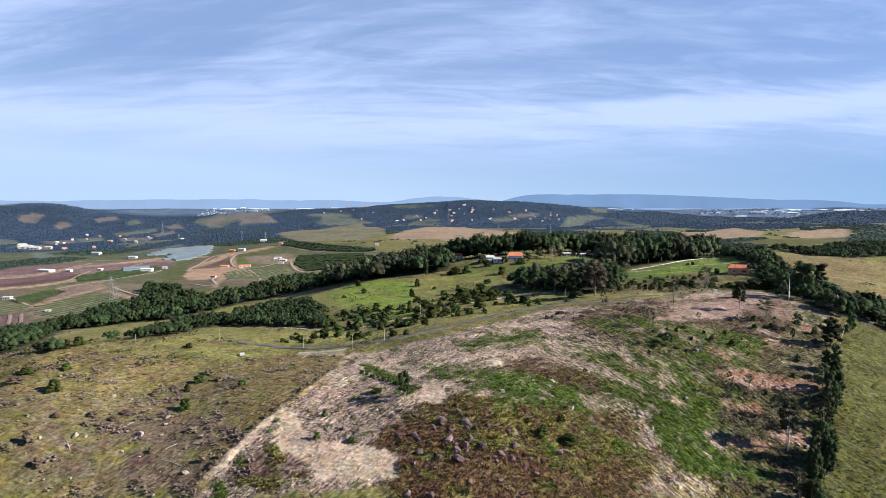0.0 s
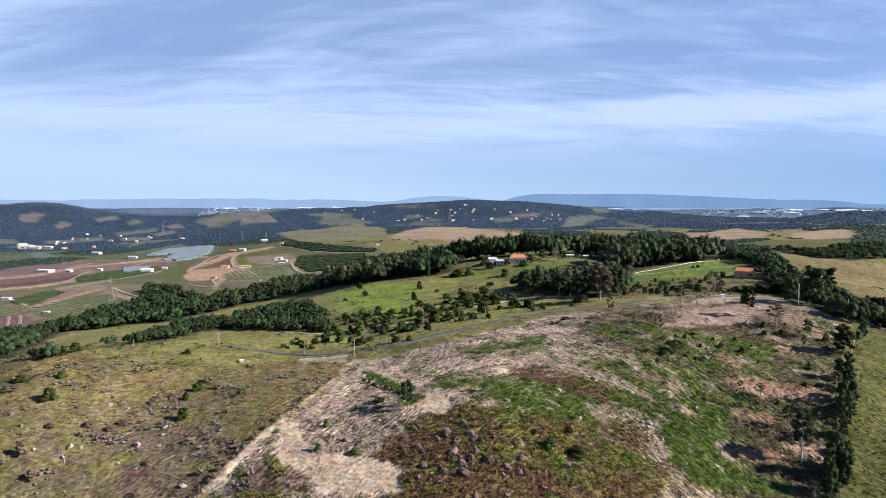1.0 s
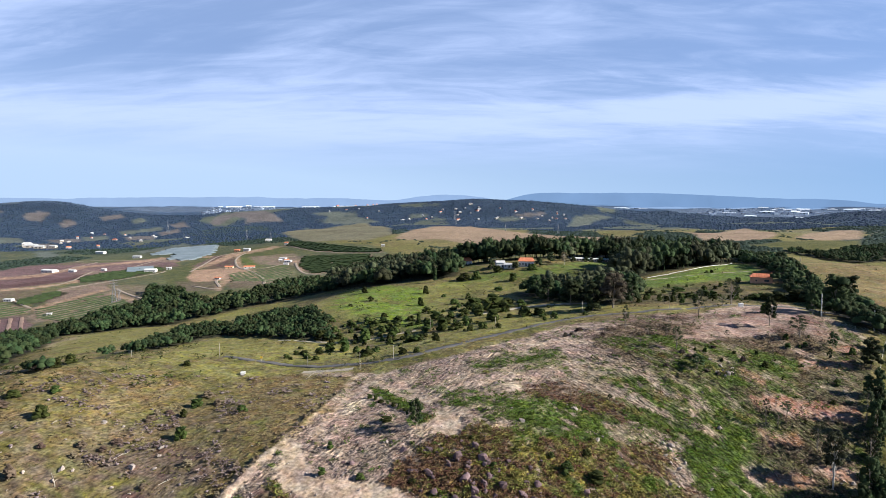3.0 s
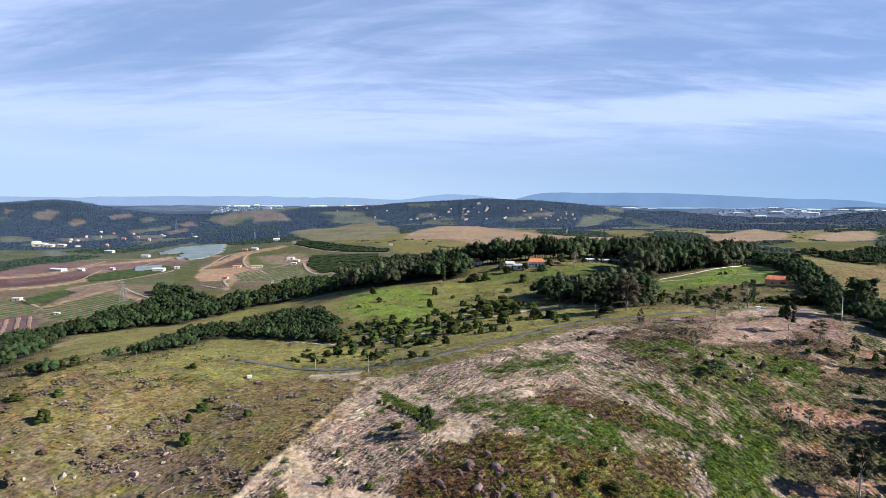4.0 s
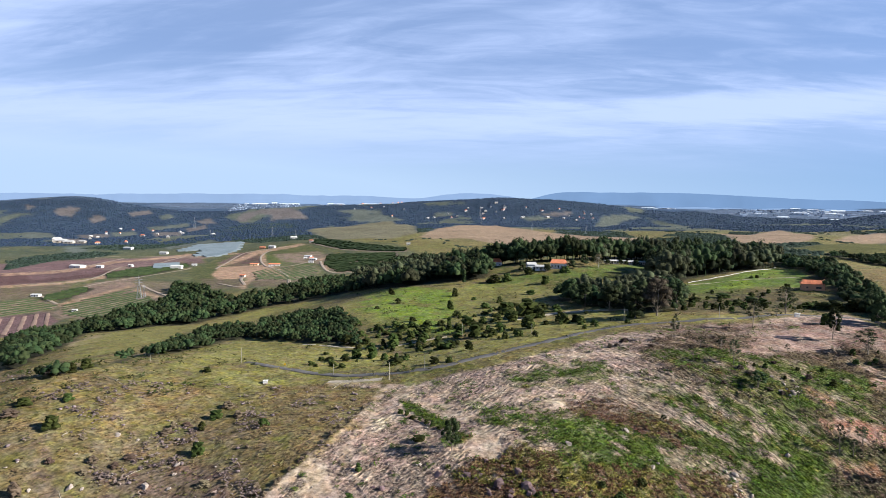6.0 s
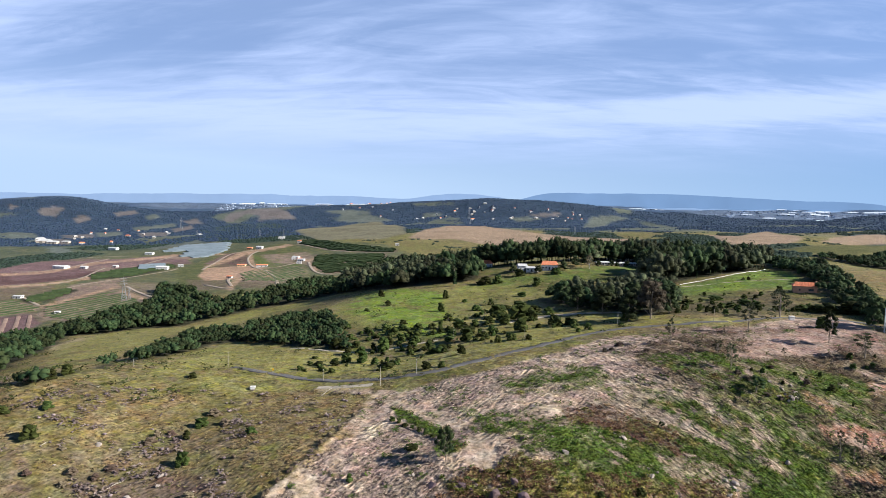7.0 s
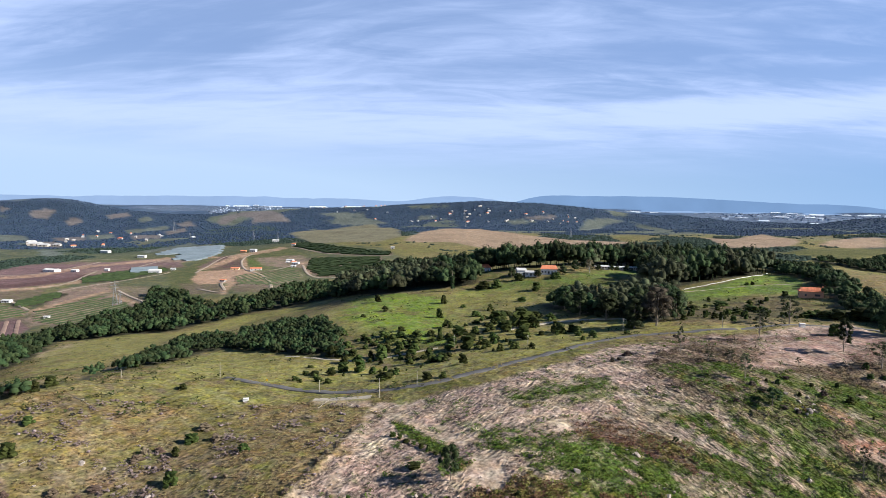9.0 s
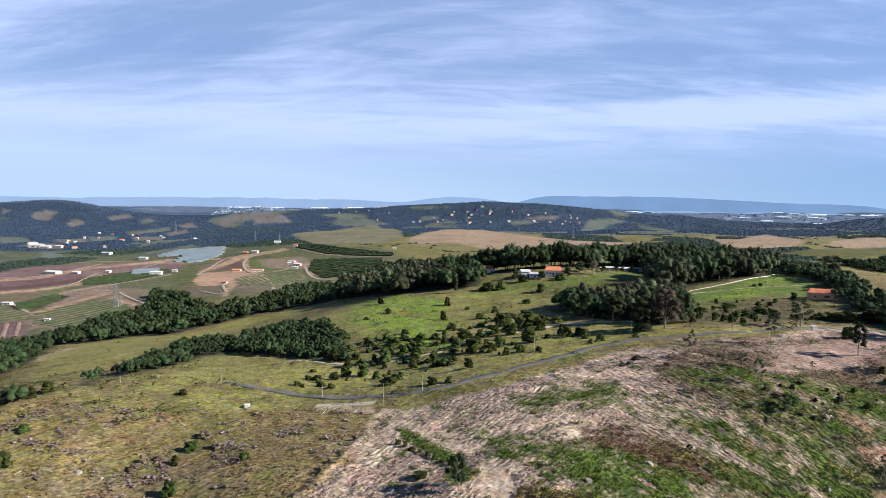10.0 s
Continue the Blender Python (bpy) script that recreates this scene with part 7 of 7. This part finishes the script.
SHEDS += ((-367, 1100, 15, 3.2, 1), (-322, 1063, 20, 3.4, 1), (-596, 1137, 9, 3.1, 0), (-323, 920, 8, 2.6, 1), (-527, 789, 11, 2.8, 0), (-433, 1583, 17, 5, 0), (-301, 1195, 14, 3.6, 0),
         (-275, 1126, 13, 3.4, 0), (-352, 1425, 9, 4.6, 1), (-265, 1071, 9, 2.6, 0), (-424, 699, 5.5, 2.0, 0), (-640, 1119, 12, 3.6, 0), (-286, 1160, 8, 3, 1), (-130, 1290, 8, 3.6, 0), (-300, 1172, 7, 3, 0))
for n, (x, y, w, h, tone) in enumerate(SHEDS):
    house(x, y, 0.85 * w, w * 0.4 + 2, 0.85 * h, h * 0.35, (WHITE_WALL, surface("ochre plaster", (0.62, 0.44, 0.26), (0.70, 0.52, 0.33), 0.4) if n == 7 else WHITE_WALL, BRICK_WALL)[tone], (GREY_ROOF if n % 3 else WHITE_WALL, CLAY, CLAY)[tone],
          ("white farm shed among the fields", "farm building with an orange roof among the fields", "small brick barn beside the fields")[tone], (n * 37) % 30 - 15, 0.3, 3, category="shed", group="farm sheds", name="shed")


# ---- fields in rows ----
def rows(name, outline, gap, turn, high, wide, mat, label, category="crop", ragged=0.25, step=7.0):
    """Rows of plants or tunnels across a field, each a long low ridge that follows the ground."""
    c, s = math.cos(radians(turn)), math.sin(radians(turn))
    p = np.array(outline)
    u, v = p[:, 0] * c + p[:, 1] * s, p[:, 1] * c - p[:, 0] * s
    rr = np.random.default_rng(int(high * 100) + len(outline))
    V, F, n = [], [], 0
    for line in np.arange(v.min(), v.max(), gap):
        a = np.arange(u.min(), u.max(), step)
        x, y = a * c - line * s, a * s + line * c
        ok = inside(x, y, outline) > 0
        k = len(a)
        z = relief(x, y)
        hh = high * (1 + ragged * rr.normal(size=k)).clip(0.2)
        ww = wide * (1 + ragged * rr.normal(size=k)).clip(0.3)
        ring = []
        for off, up in ((-0.5, -0.3), (-0.42, 0.7), (0, 1.0), (0.42, 0.7), (0.5, -0.3)):
            ring.append(np.column_stack([x - s * off * ww, y + c * off * ww, z + up * hh]))
        V.append(np.stack(ring, 1).reshape(-1, 3))
        for i in np.flatnonzero(ok[:-1] & ok[1:] & (rr.random(k - 1) > (0.06 if ragged > 0.1 else 0))):
            for j in range(4):
                F.append((n + i * 5 + j, n + (i + 1) * 5 + j, n + (i + 1) * 5 + j + 1, n + i * 5 + j + 1))
        n += 5 * k
    if F:
        tagged(new(name, mesh_of(name, np.concatenate(V), np.array(F), mat)), label, category, kind="stuff")


GREEN_ROWS = [(-548.7, 715.0), (-523.4, 775.1), (-463.4, 737.8), (-453.7, 705.1), (-482.8, 668.5), (-496.0, 647.5)]
STEEP_ROWS = [(-462.0, 737.7), (-441.2, 848.0), (-332.2, 709.2), (-333.8, 663.9), (-373.9, 643.6), (-437.1, 688.9)]
PURPLE_ROWS = [(-491.7, 641.9), (-450.6, 695.7), (-406.4, 644.0), (-394.3, 575.8), (-415.3, 544.4)]
HEDGE_BLOCK = [(-520.1, 783.4), (-512.8, 865.6), (-488.2, 844.5), (-480.1, 776.9), (-495.0, 758.1)]
LONG_BLOCK = [(-570.9, 1003.8), (-570.4, 1108.1), (-513.7, 1178.1), (-486.2, 1122.3), (-495.2, 979.9), (-541.0, 957.6)]
ORCHARD_TOP = [(-365.8, 1502.8), (-225.2, 1341.1), (-125.5, 1234.3), (-124.5, 1174.5), (-261.6, 1293.4), (-346.3, 1402.5)]
ORCHARD = [(-274.2, 1230.3), (-136.7, 1150.7), (-118.6, 995.2), (-156.0, 926.1), (-191.1, 912.8), (-235.9, 1022.6)]
VINES = [(-329.5, 974.5), (-310.4, 1016.5), (-249.3, 1023.7), (-218.6, 930.4), (-219.1, 809.2), (-280.9, 853.4)]
NETTING = [(-658.5, 1422.6), (-659.6, 1557.3), (-550.0, 1582.6), (-494.7, 1399.4), (-494.3, 1259.2), (-575.0, 1330.9), (-601.5, 1435.3)]
NETTING_LOW = [(-582.0, 1159.8), (-530.4, 1192.3), (-498.3, 1125.1), (-534.2, 1084.4)]
TOWN = [(-194.9, 2410.7), (-51.7, 2506.0), (148.5, 2621.9), (250.1, 2510.0), (462.0, 2488.6), (390.2, 2314.6), (153.6, 2350.8), (-88.1, 2326.9)]
HAMLET = [(-1201.6, 1778.6), (-1225.8, 2081.5), (-917.3, 2113.7), (-723.0, 1848.5), (-810.0, 1608.4), (-954.5, 1507.6)]
FARM_PLAIN = [(-1016.7, 4483.9), (-706.6, 5017.1), (-206.0, 2550.3), (-302.3, 2441.1), (-488.5, 2537.1)]
CROP = surface("row crop", (0.032, 0.050, 0.018), (0.058, 0.076, 0.030), 0.08, 0.9, 0.1)
DARK_CROP = surface("dense crop", (0.022, 0.036, 0.014), (0.042, 0.058, 0.022), 0.08, 0.9, 0.1)
DRY_CROP = surface("dry vines", (0.16, 0.105, 0.085), (0.24, 0.17, 0.13), 0.08, 0.95, 0.1)
rows("crop_rows", GREEN_ROWS, 13, 62, 0.6, 6.0, CROP, "green crop rows on reddish soil")
rows("crop_rows", STEEP_ROWS, 13, 60, 0.6, 6.0, CROP, "patchy green crop rows on a bank")
rows("vine_rows", PURPLE_ROWS, 10.0, 122, 0.6, 4.0, DRY_CROP, "bare purplish vine rows", ragged=0.1)
rows("tall_crop", HEDGE_BLOCK, 7.0, 28, 2.0, 5.0, DARK_CROP, "dense dark green block of tall crop")
rows("tall_crop", LONG_BLOCK, 9.0, 30, 1.8, 5.5, DARK_CROP, "long dark green crop strips")
rows("orchard_rows", ORCHARD_TOP, 6.5, -38, 2.4, 4.6, DARK_CROP, "dark orchard rows on the hill")
rows("orchard_rows", ORCHARD, 9.0, -10, 2.0, 3.0, DARK_CROP, "orchard rows with pale soil between them")
rows("vine_rows", VINES, 12.0, 75, 0.6, 5.0, CROP, "vineyard rows round the farm yard")
rows("greenhouse_tunnels", NETTING, 9.0, 32, 2.6, 8.2, PLASTIC, "long pale plastic greenhouse tunnels side by side", "greenhouse", 0.03, 14)
rows("greenhouse_tunnels", NETTING_LOW, 8.0, 25, 2.6, 7.4, PLASTIC, "pale plastic tunnels beside the white shed", "greenhouse", 0.03, 14)


# ---- pylons and masts ----
def pylon(x, y, h, label, arms=3):
    root = tagged(new("pylon"), label, "pylon", "power line pylons")
    w = h * 0.1
    corner = ((-1, -1), (1, -1), (1, 1), (-1, 1))
    thick = 0.07 + h * 0.0025
    for a, b in corner:
        bm = bmesh.new()
        bar(bm, (a * w, b * w, -0.5), (a * w * 0.25, b * w * 0.25, h * 0.7), thick, thick * 0.8, 4)
        bar(bm, (a * w * 0.25, b * w * 0.25, h * 0.7), (a * 0.1, b * 0.1, h), thick * 0.8, thick * 0.5, 4)
        part("leg", bm, STEEL, root)
    bm = bmesh.new()
    for k in range(7):
        z0, z1 = h * 0.1 * k, h * 0.1 * (k + 1)
        r0, r1 = w * (1 - 0.75 * z0 / (0.7 * h)), w * (1 - 0.75 * z1 / (0.7 * h))
        for (a, b), (c, d) in zip(corner, corner[1:] + corner[:1]):
            bar(bm, (a * r0, b * r0, z0), (c * r1, d * r1, z1), thick * 0.55, None, 3)
            bar(bm, (c * r0, d * r0, z0), (a * r1, b * r1, z1), thick * 0.55, None, 3)
    part("bracing", bm, STEEL, root)
    for k in range(arms):
        z = h * (0.7 + 0.11 * k)
        bm = bmesh.new()
        for side in (-1, 1):
            bar(bm, (0, 0, z + 0.6), (side * h * 0.15, 0, z), thick * 0.7, None, 4)
            bar(bm, (0, 0, z - 0.5), (side * h * 0.15, 0, z), thick * 0.7, None, 4)
        part("crossarm", bm, STEEL, root)
    stand(root, x, y, 35)


for x, y, h in PYLONS:
    pylon(x, y, h, "grey steel lattice pylon among the fields")
for x, y, h in TOWERS:
    pylon(x, y, h, "tall slender pale lattice mast on the far hills", 1)


# ---- far houses, works and woods ----
def far_house_stock(wall, top, label):
    root = tagged(new("house"), label, "house", "far houses")
    bm = bmesh.new()
    block(bm, -0.5, -0.5, -0.5, 0.5, 0.5, 0.6)
    part("wall", bm, wall, root)
    bm = bmesh.new()
    roof(bm, 1, 1, 0.62, 0.35, 0.2, 0.06, 0.04)
    part("roof", bm, top, root)
    bm = bmesh.new()
    block(bm, -0.3, -0.52, 0.1, -0.1, -0.45, 0.4)
    part("window", bm, DARK_GAP, root)
    bm = bmesh.new()
    block(bm, 0.1, -0.52, 0.0, 0.25, -0.45, 0.4)
    part("door", bm, DARK_GAP, root)
    root["unset"] = 1
    return root


# white sheeting toned towards blue-grey, as seen through haze
WORKS_ROOF = surface("hazed white sheet roof", (0.50, 0.54, 0.60), (0.62, 0.66, 0.70), 0.05, 0.6)
FAR_WALL = surface("distant plaster", (0.27, 0.28, 0.29), (0.38, 0.39, 0.40), 0.3, 0.9)
KINDS = [far_house_stock(FAR_WALL, GREY_ROOF, "small white house on the far hillside"), far_house_stock(FAR_WALL, CLAY, "far white house with an orange roof"), far_house_stock(surface("beige plaster", (0.34, 0.30, 0.25), (0.42, 0.37, 0.31), 0.4), GREY_ROOF, "far beige house among trees"), far_house_stock(WORKS_ROOF, WORKS_ROOF, "large white factory shed on the far plain, tinted with haze")]
r = np.random.default_rng(15)


def far_building(x, y, w, d, h, kind, turn):
    first = KINDS[kind]
    m = pose(x, y, float(relief(np.array([x]), np.array([y]))[0]), 0, 0, turn)
    if first.get("unset"):
        del first["unset"]
        ob = first
        ob.matrix_basis = m
    else:
        ob = copy_thing(first, m)
    ob.scale = (w, d, h)
    return ob


for outline, dense in ((TOWN, 3.2), (HAMLET, 0.8), (FARM_PLAIN, 0.7)):
    for x, y in zip(*scatter(outline, dense, r)):
        w = 6 + 7 * r.random() ** 2
        far_building(x, y, w, w * 0.7, r.uniform(4, 7), r.integers(3), r.uniform(0, 90))
for azimuth, reach, wide, n in ((16.0, 4560, 150, 9), (19.2, 4620, 90, 6), (22.4, 4520, 110, 7), (24.0, 3330, 40, 3), (27.0, 4560, 140, 13), (26.4, 3400, 55, 4), (30.8, 4350, 170, 13), (28.8, 3500, 50, 3), (-16.8, 4600, 160, 12), (-10.2, 4560, 170, 14), (-6.0, 4450, 120, 12)):
    a = radians(azimuth)
    for k in range(n):
        side, deep = r.uniform(-wide, wide), r.uniform(-160, 160)
        w = r.uniform(22, 62)
        far_building(reach * math.sin(a) + side * math.cos(a), reach * math.cos(a) - side * math.sin(a) + deep, w, w * 0.6, r.uniform(5, 10), 3, -azimuth + r.uniform(-12, 12))
for x, y, w, d, h, turn in ((-1012, 1592, 30, 16, 9, 20), (-986, 1584, 22, 18, 7, 12), (-1034, 1612, 20, 14, 11, 28), (-962, 1598, 16, 12, 6, 5)):
    far_building(x, y, w, d, h, 2, turn)

# roof colours dulled and blued to show the haze over the plain
HAZY_ROOF = surface("haze-tinted roofs", (0.17, 0.21, 0.28), (0.30, 0.35, 0.42), 0.01, 0.9, random_by="Island", spread=0.4)


def far_roofs():
    """The roofs of the towns on the plain, haze-tinted, too small and many to tell apart."""
    rr = np.random.default_rng(19)
    n = 9000
    a, far = rr.uniform(-0.62, 0.64, n), rr.uniform(3150, 4650, n)
    x, y = far * np.sin(a), far * np.cos(a)
    keep = np.flatnonzero((ripple(x * 0.4, y, 240, 83, 3, 0.6) > 0.53) & ((a > 0.2) | (a < 0.02) & (a > -0.36)))[:900]
    unit = np.array([(i, j, k) for k in (-0.5, 1) for j in (-0.5, 0.5) for i in (-0.5, 0.5)])
    quad = np.array([(4, 5, 7, 6), (0, 1, 5, 4), (1, 3, 7, 5), (3, 2, 6, 7), (2, 0, 4, 6)])
    size = np.column_stack([rr.uniform(9, 30, len(keep)), rr.uniform(8, 18, len(keep)), rr.uniform(3, 7, len(keep))])
    base = np.column_stack([x[keep], y[keep], relief(x[keep], y[keep])])
    v = (unit[None] * size[:, None] + base[:, None]).reshape(-1, 3)
    f = (quad[None] + 8 * np.arange(len(keep))[:, None, None]).reshape(-1, 4)
    tagged(new("far_roofs", mesh_of("far_roofs", v, f, HAZY_ROOF)), "roofs of distant towns on the plain, tinted haze blue", "buildings", kind="stuff")


far_roofs()
FIELD_LEAF = foliage("woods behind the fields", (0.018, 0.030, 0.022), (0.036, 0.052, 0.036), 0.25, 0.02)
# these leaf colours carry the blue of the haze
HAZY_LEAF = foliage("hazy far woods", (0.022, 0.036, 0.063), (0.032, 0.050, 0.080), 0.2, 0.02)


def far_clump(seed):
    """A crown of a far wood: a low uneven dome."""
    rr = np.random.default_rng(seed)
    a = np.arange(6) * math.pi / 3
    rim = np.column_stack([0.5 * np.cos(a), 0.5 * np.sin(a), -0.1 + 0 * a]) * (1 + 0.2 * rr.normal(size=(6, 1)))
    top = np.column_stack([0.26 * np.cos(a[::2] + 0.5), 0.26 * np.sin(a[::2] + 0.5), 0.5 + 0.12 * rr.normal(size=3)])
    f = [(6, 7, 8)] + [q for k in range(3) for q in ((2 * k, 2 * k + 1, 6 + k), (2 * k + 1, (2 * k + 2) % 6, 6 + (k + 1) % 3), (2 * k + 1, 6 + (k + 1) % 3, 6 + k))]
    return np.concatenate([rim, top]), np.array(f)


n = 260000
a, far = r.uniform(-0.66, 0.66, n), 850 * (3.6 ** r.random(n) ** 0.8)
x, y = far * np.sin(a), far * np.cos(a)
patch = ripple(x, y * 0.6, 210, 33, 4)
hedge = np.abs(ripple(x, y, 130, 71, 3) - 0.5) < 0.012
fields = np.zeros(n, bool)
for kind, outline, soft, ragged, amount in REGIONS:
    if max(q[1] for q in outline) > 1000 and kind not in ("leaf_litter", "hazy_wood", "field_wood"):
        fields |= inside(x, y, outline) > -6
pick = ((patch > 0.49 - 0.08 * np.clip((np.degrees(a) - 5) / 7, 0, 1) - 0.09 * np.clip((far - 2000) / 250, 0, 1)) & (far > 1500 - 600 * np.clip((np.degrees(a) - 5) / 7, 0, 1)) | hedge) & ~fields
for outline in FIELD_WOODS:
    pick |= inside(x, y, outline) > 0
at = np.flatnonzero(pick)[:34000]
h = r.uniform(2.0, 4.6, len(at))
spots = np.column_stack([x[at], y[at], h, h * r.uniform(1.6, 2.8, len(at))])
shapes = [far_clump(s) for s in (61, 62, 63, 64)]
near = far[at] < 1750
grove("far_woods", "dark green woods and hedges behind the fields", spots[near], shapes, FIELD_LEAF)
grove("far_woods", "dark wooded patches over the far hills, tinted haze blue", spots[~near], shapes, HAZY_LEAF)


# ---- mountains on the horizon ----
def backdrop(name, reach, profile, foot, colour, label):
    """A far range: a wall of hills round the horizon, too distant to shift, that glows in haze colour."""
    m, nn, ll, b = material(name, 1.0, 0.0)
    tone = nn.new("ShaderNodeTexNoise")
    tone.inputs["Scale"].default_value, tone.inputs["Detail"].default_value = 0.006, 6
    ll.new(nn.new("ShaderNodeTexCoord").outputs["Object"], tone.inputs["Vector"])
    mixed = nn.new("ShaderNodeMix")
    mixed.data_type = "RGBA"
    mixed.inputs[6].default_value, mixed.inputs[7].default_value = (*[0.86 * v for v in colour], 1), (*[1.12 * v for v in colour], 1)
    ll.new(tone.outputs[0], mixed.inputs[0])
    # emission stands in for the hazy air before the range
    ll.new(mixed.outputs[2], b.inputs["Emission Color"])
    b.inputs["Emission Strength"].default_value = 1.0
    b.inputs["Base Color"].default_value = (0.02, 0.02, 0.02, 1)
    az = np.radians(np.arange(-60, 60, 0.1))
    top = profile(np.degrees(az))
    V, F = [], []
    levels = (0, 0.5, 0.8, 0.95, 1.0)
    for k, t in enumerate(levels):
        rr = reach + 60 * t
        V.append(np.column_stack([rr * np.sin(az), rr * np.cos(az), foot + (top - foot) * t]))
    n = len(az)
    for k in range(len(levels) - 1):
        i = np.arange(n - 1)
        F.append(np.column_stack([k * n + i, k * n + i + 1, (k + 1) * n + i + 1, (k + 1) * n + i]))
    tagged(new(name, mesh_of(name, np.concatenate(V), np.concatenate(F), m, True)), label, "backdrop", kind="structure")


def bump(a, middle, width):
    return np.exp(-0.5 * ((a - middle) / width) ** 2)


def step_up(a, start, end):
    t = np.clip((a - start) / (end - start), 0, 1)
    return t * t * (3 - 2 * t)


def low_hills(a):
    return 80 - 50 * step_up(a, 3.0, 7.0) + 6 * bump(a, -23, 3) + 10 * bump(a, -17, 3.5) + 6 * bump(a, -9, 2) + 34 * bump(a, -0.3, 2.3) + 16 * (ripple(a, 0 * a, 1.6, 4, 4) - 0.5) - 8 * bump(a, -5, 2)


def mesa(a):
    return 52 + 64 * step_up(a, 3.2, 7.5) * (1 - 0.60 * step_up(a, 16, 33.3)) + 16 * bump(a, 14.5, 3.5) + 10 * bump(a, 8.0, 2.0) - 22 * step_up(a, 30, 33.5) + 14 * (ripple(a, 0 * a, 2.2, 8, 5) - 0.5)


backdrop("backdrop_mesa", 4790, mesa, -60, (0.088, 0.140, 0.225), "long flat-topped mountain on the horizon, glowing haze blue")
backdrop("backdrop_hills", 4700, low_hills, -60, (0.125, 0.180, 0.270), "hills on the horizon, glowing pale haze blue")

for ob in [o for o in scene.objects if o.get("unset")]:  # models that found no place
    for o in (*ob.children_recursive, ob):
        bpy.data.objects.remove(o)
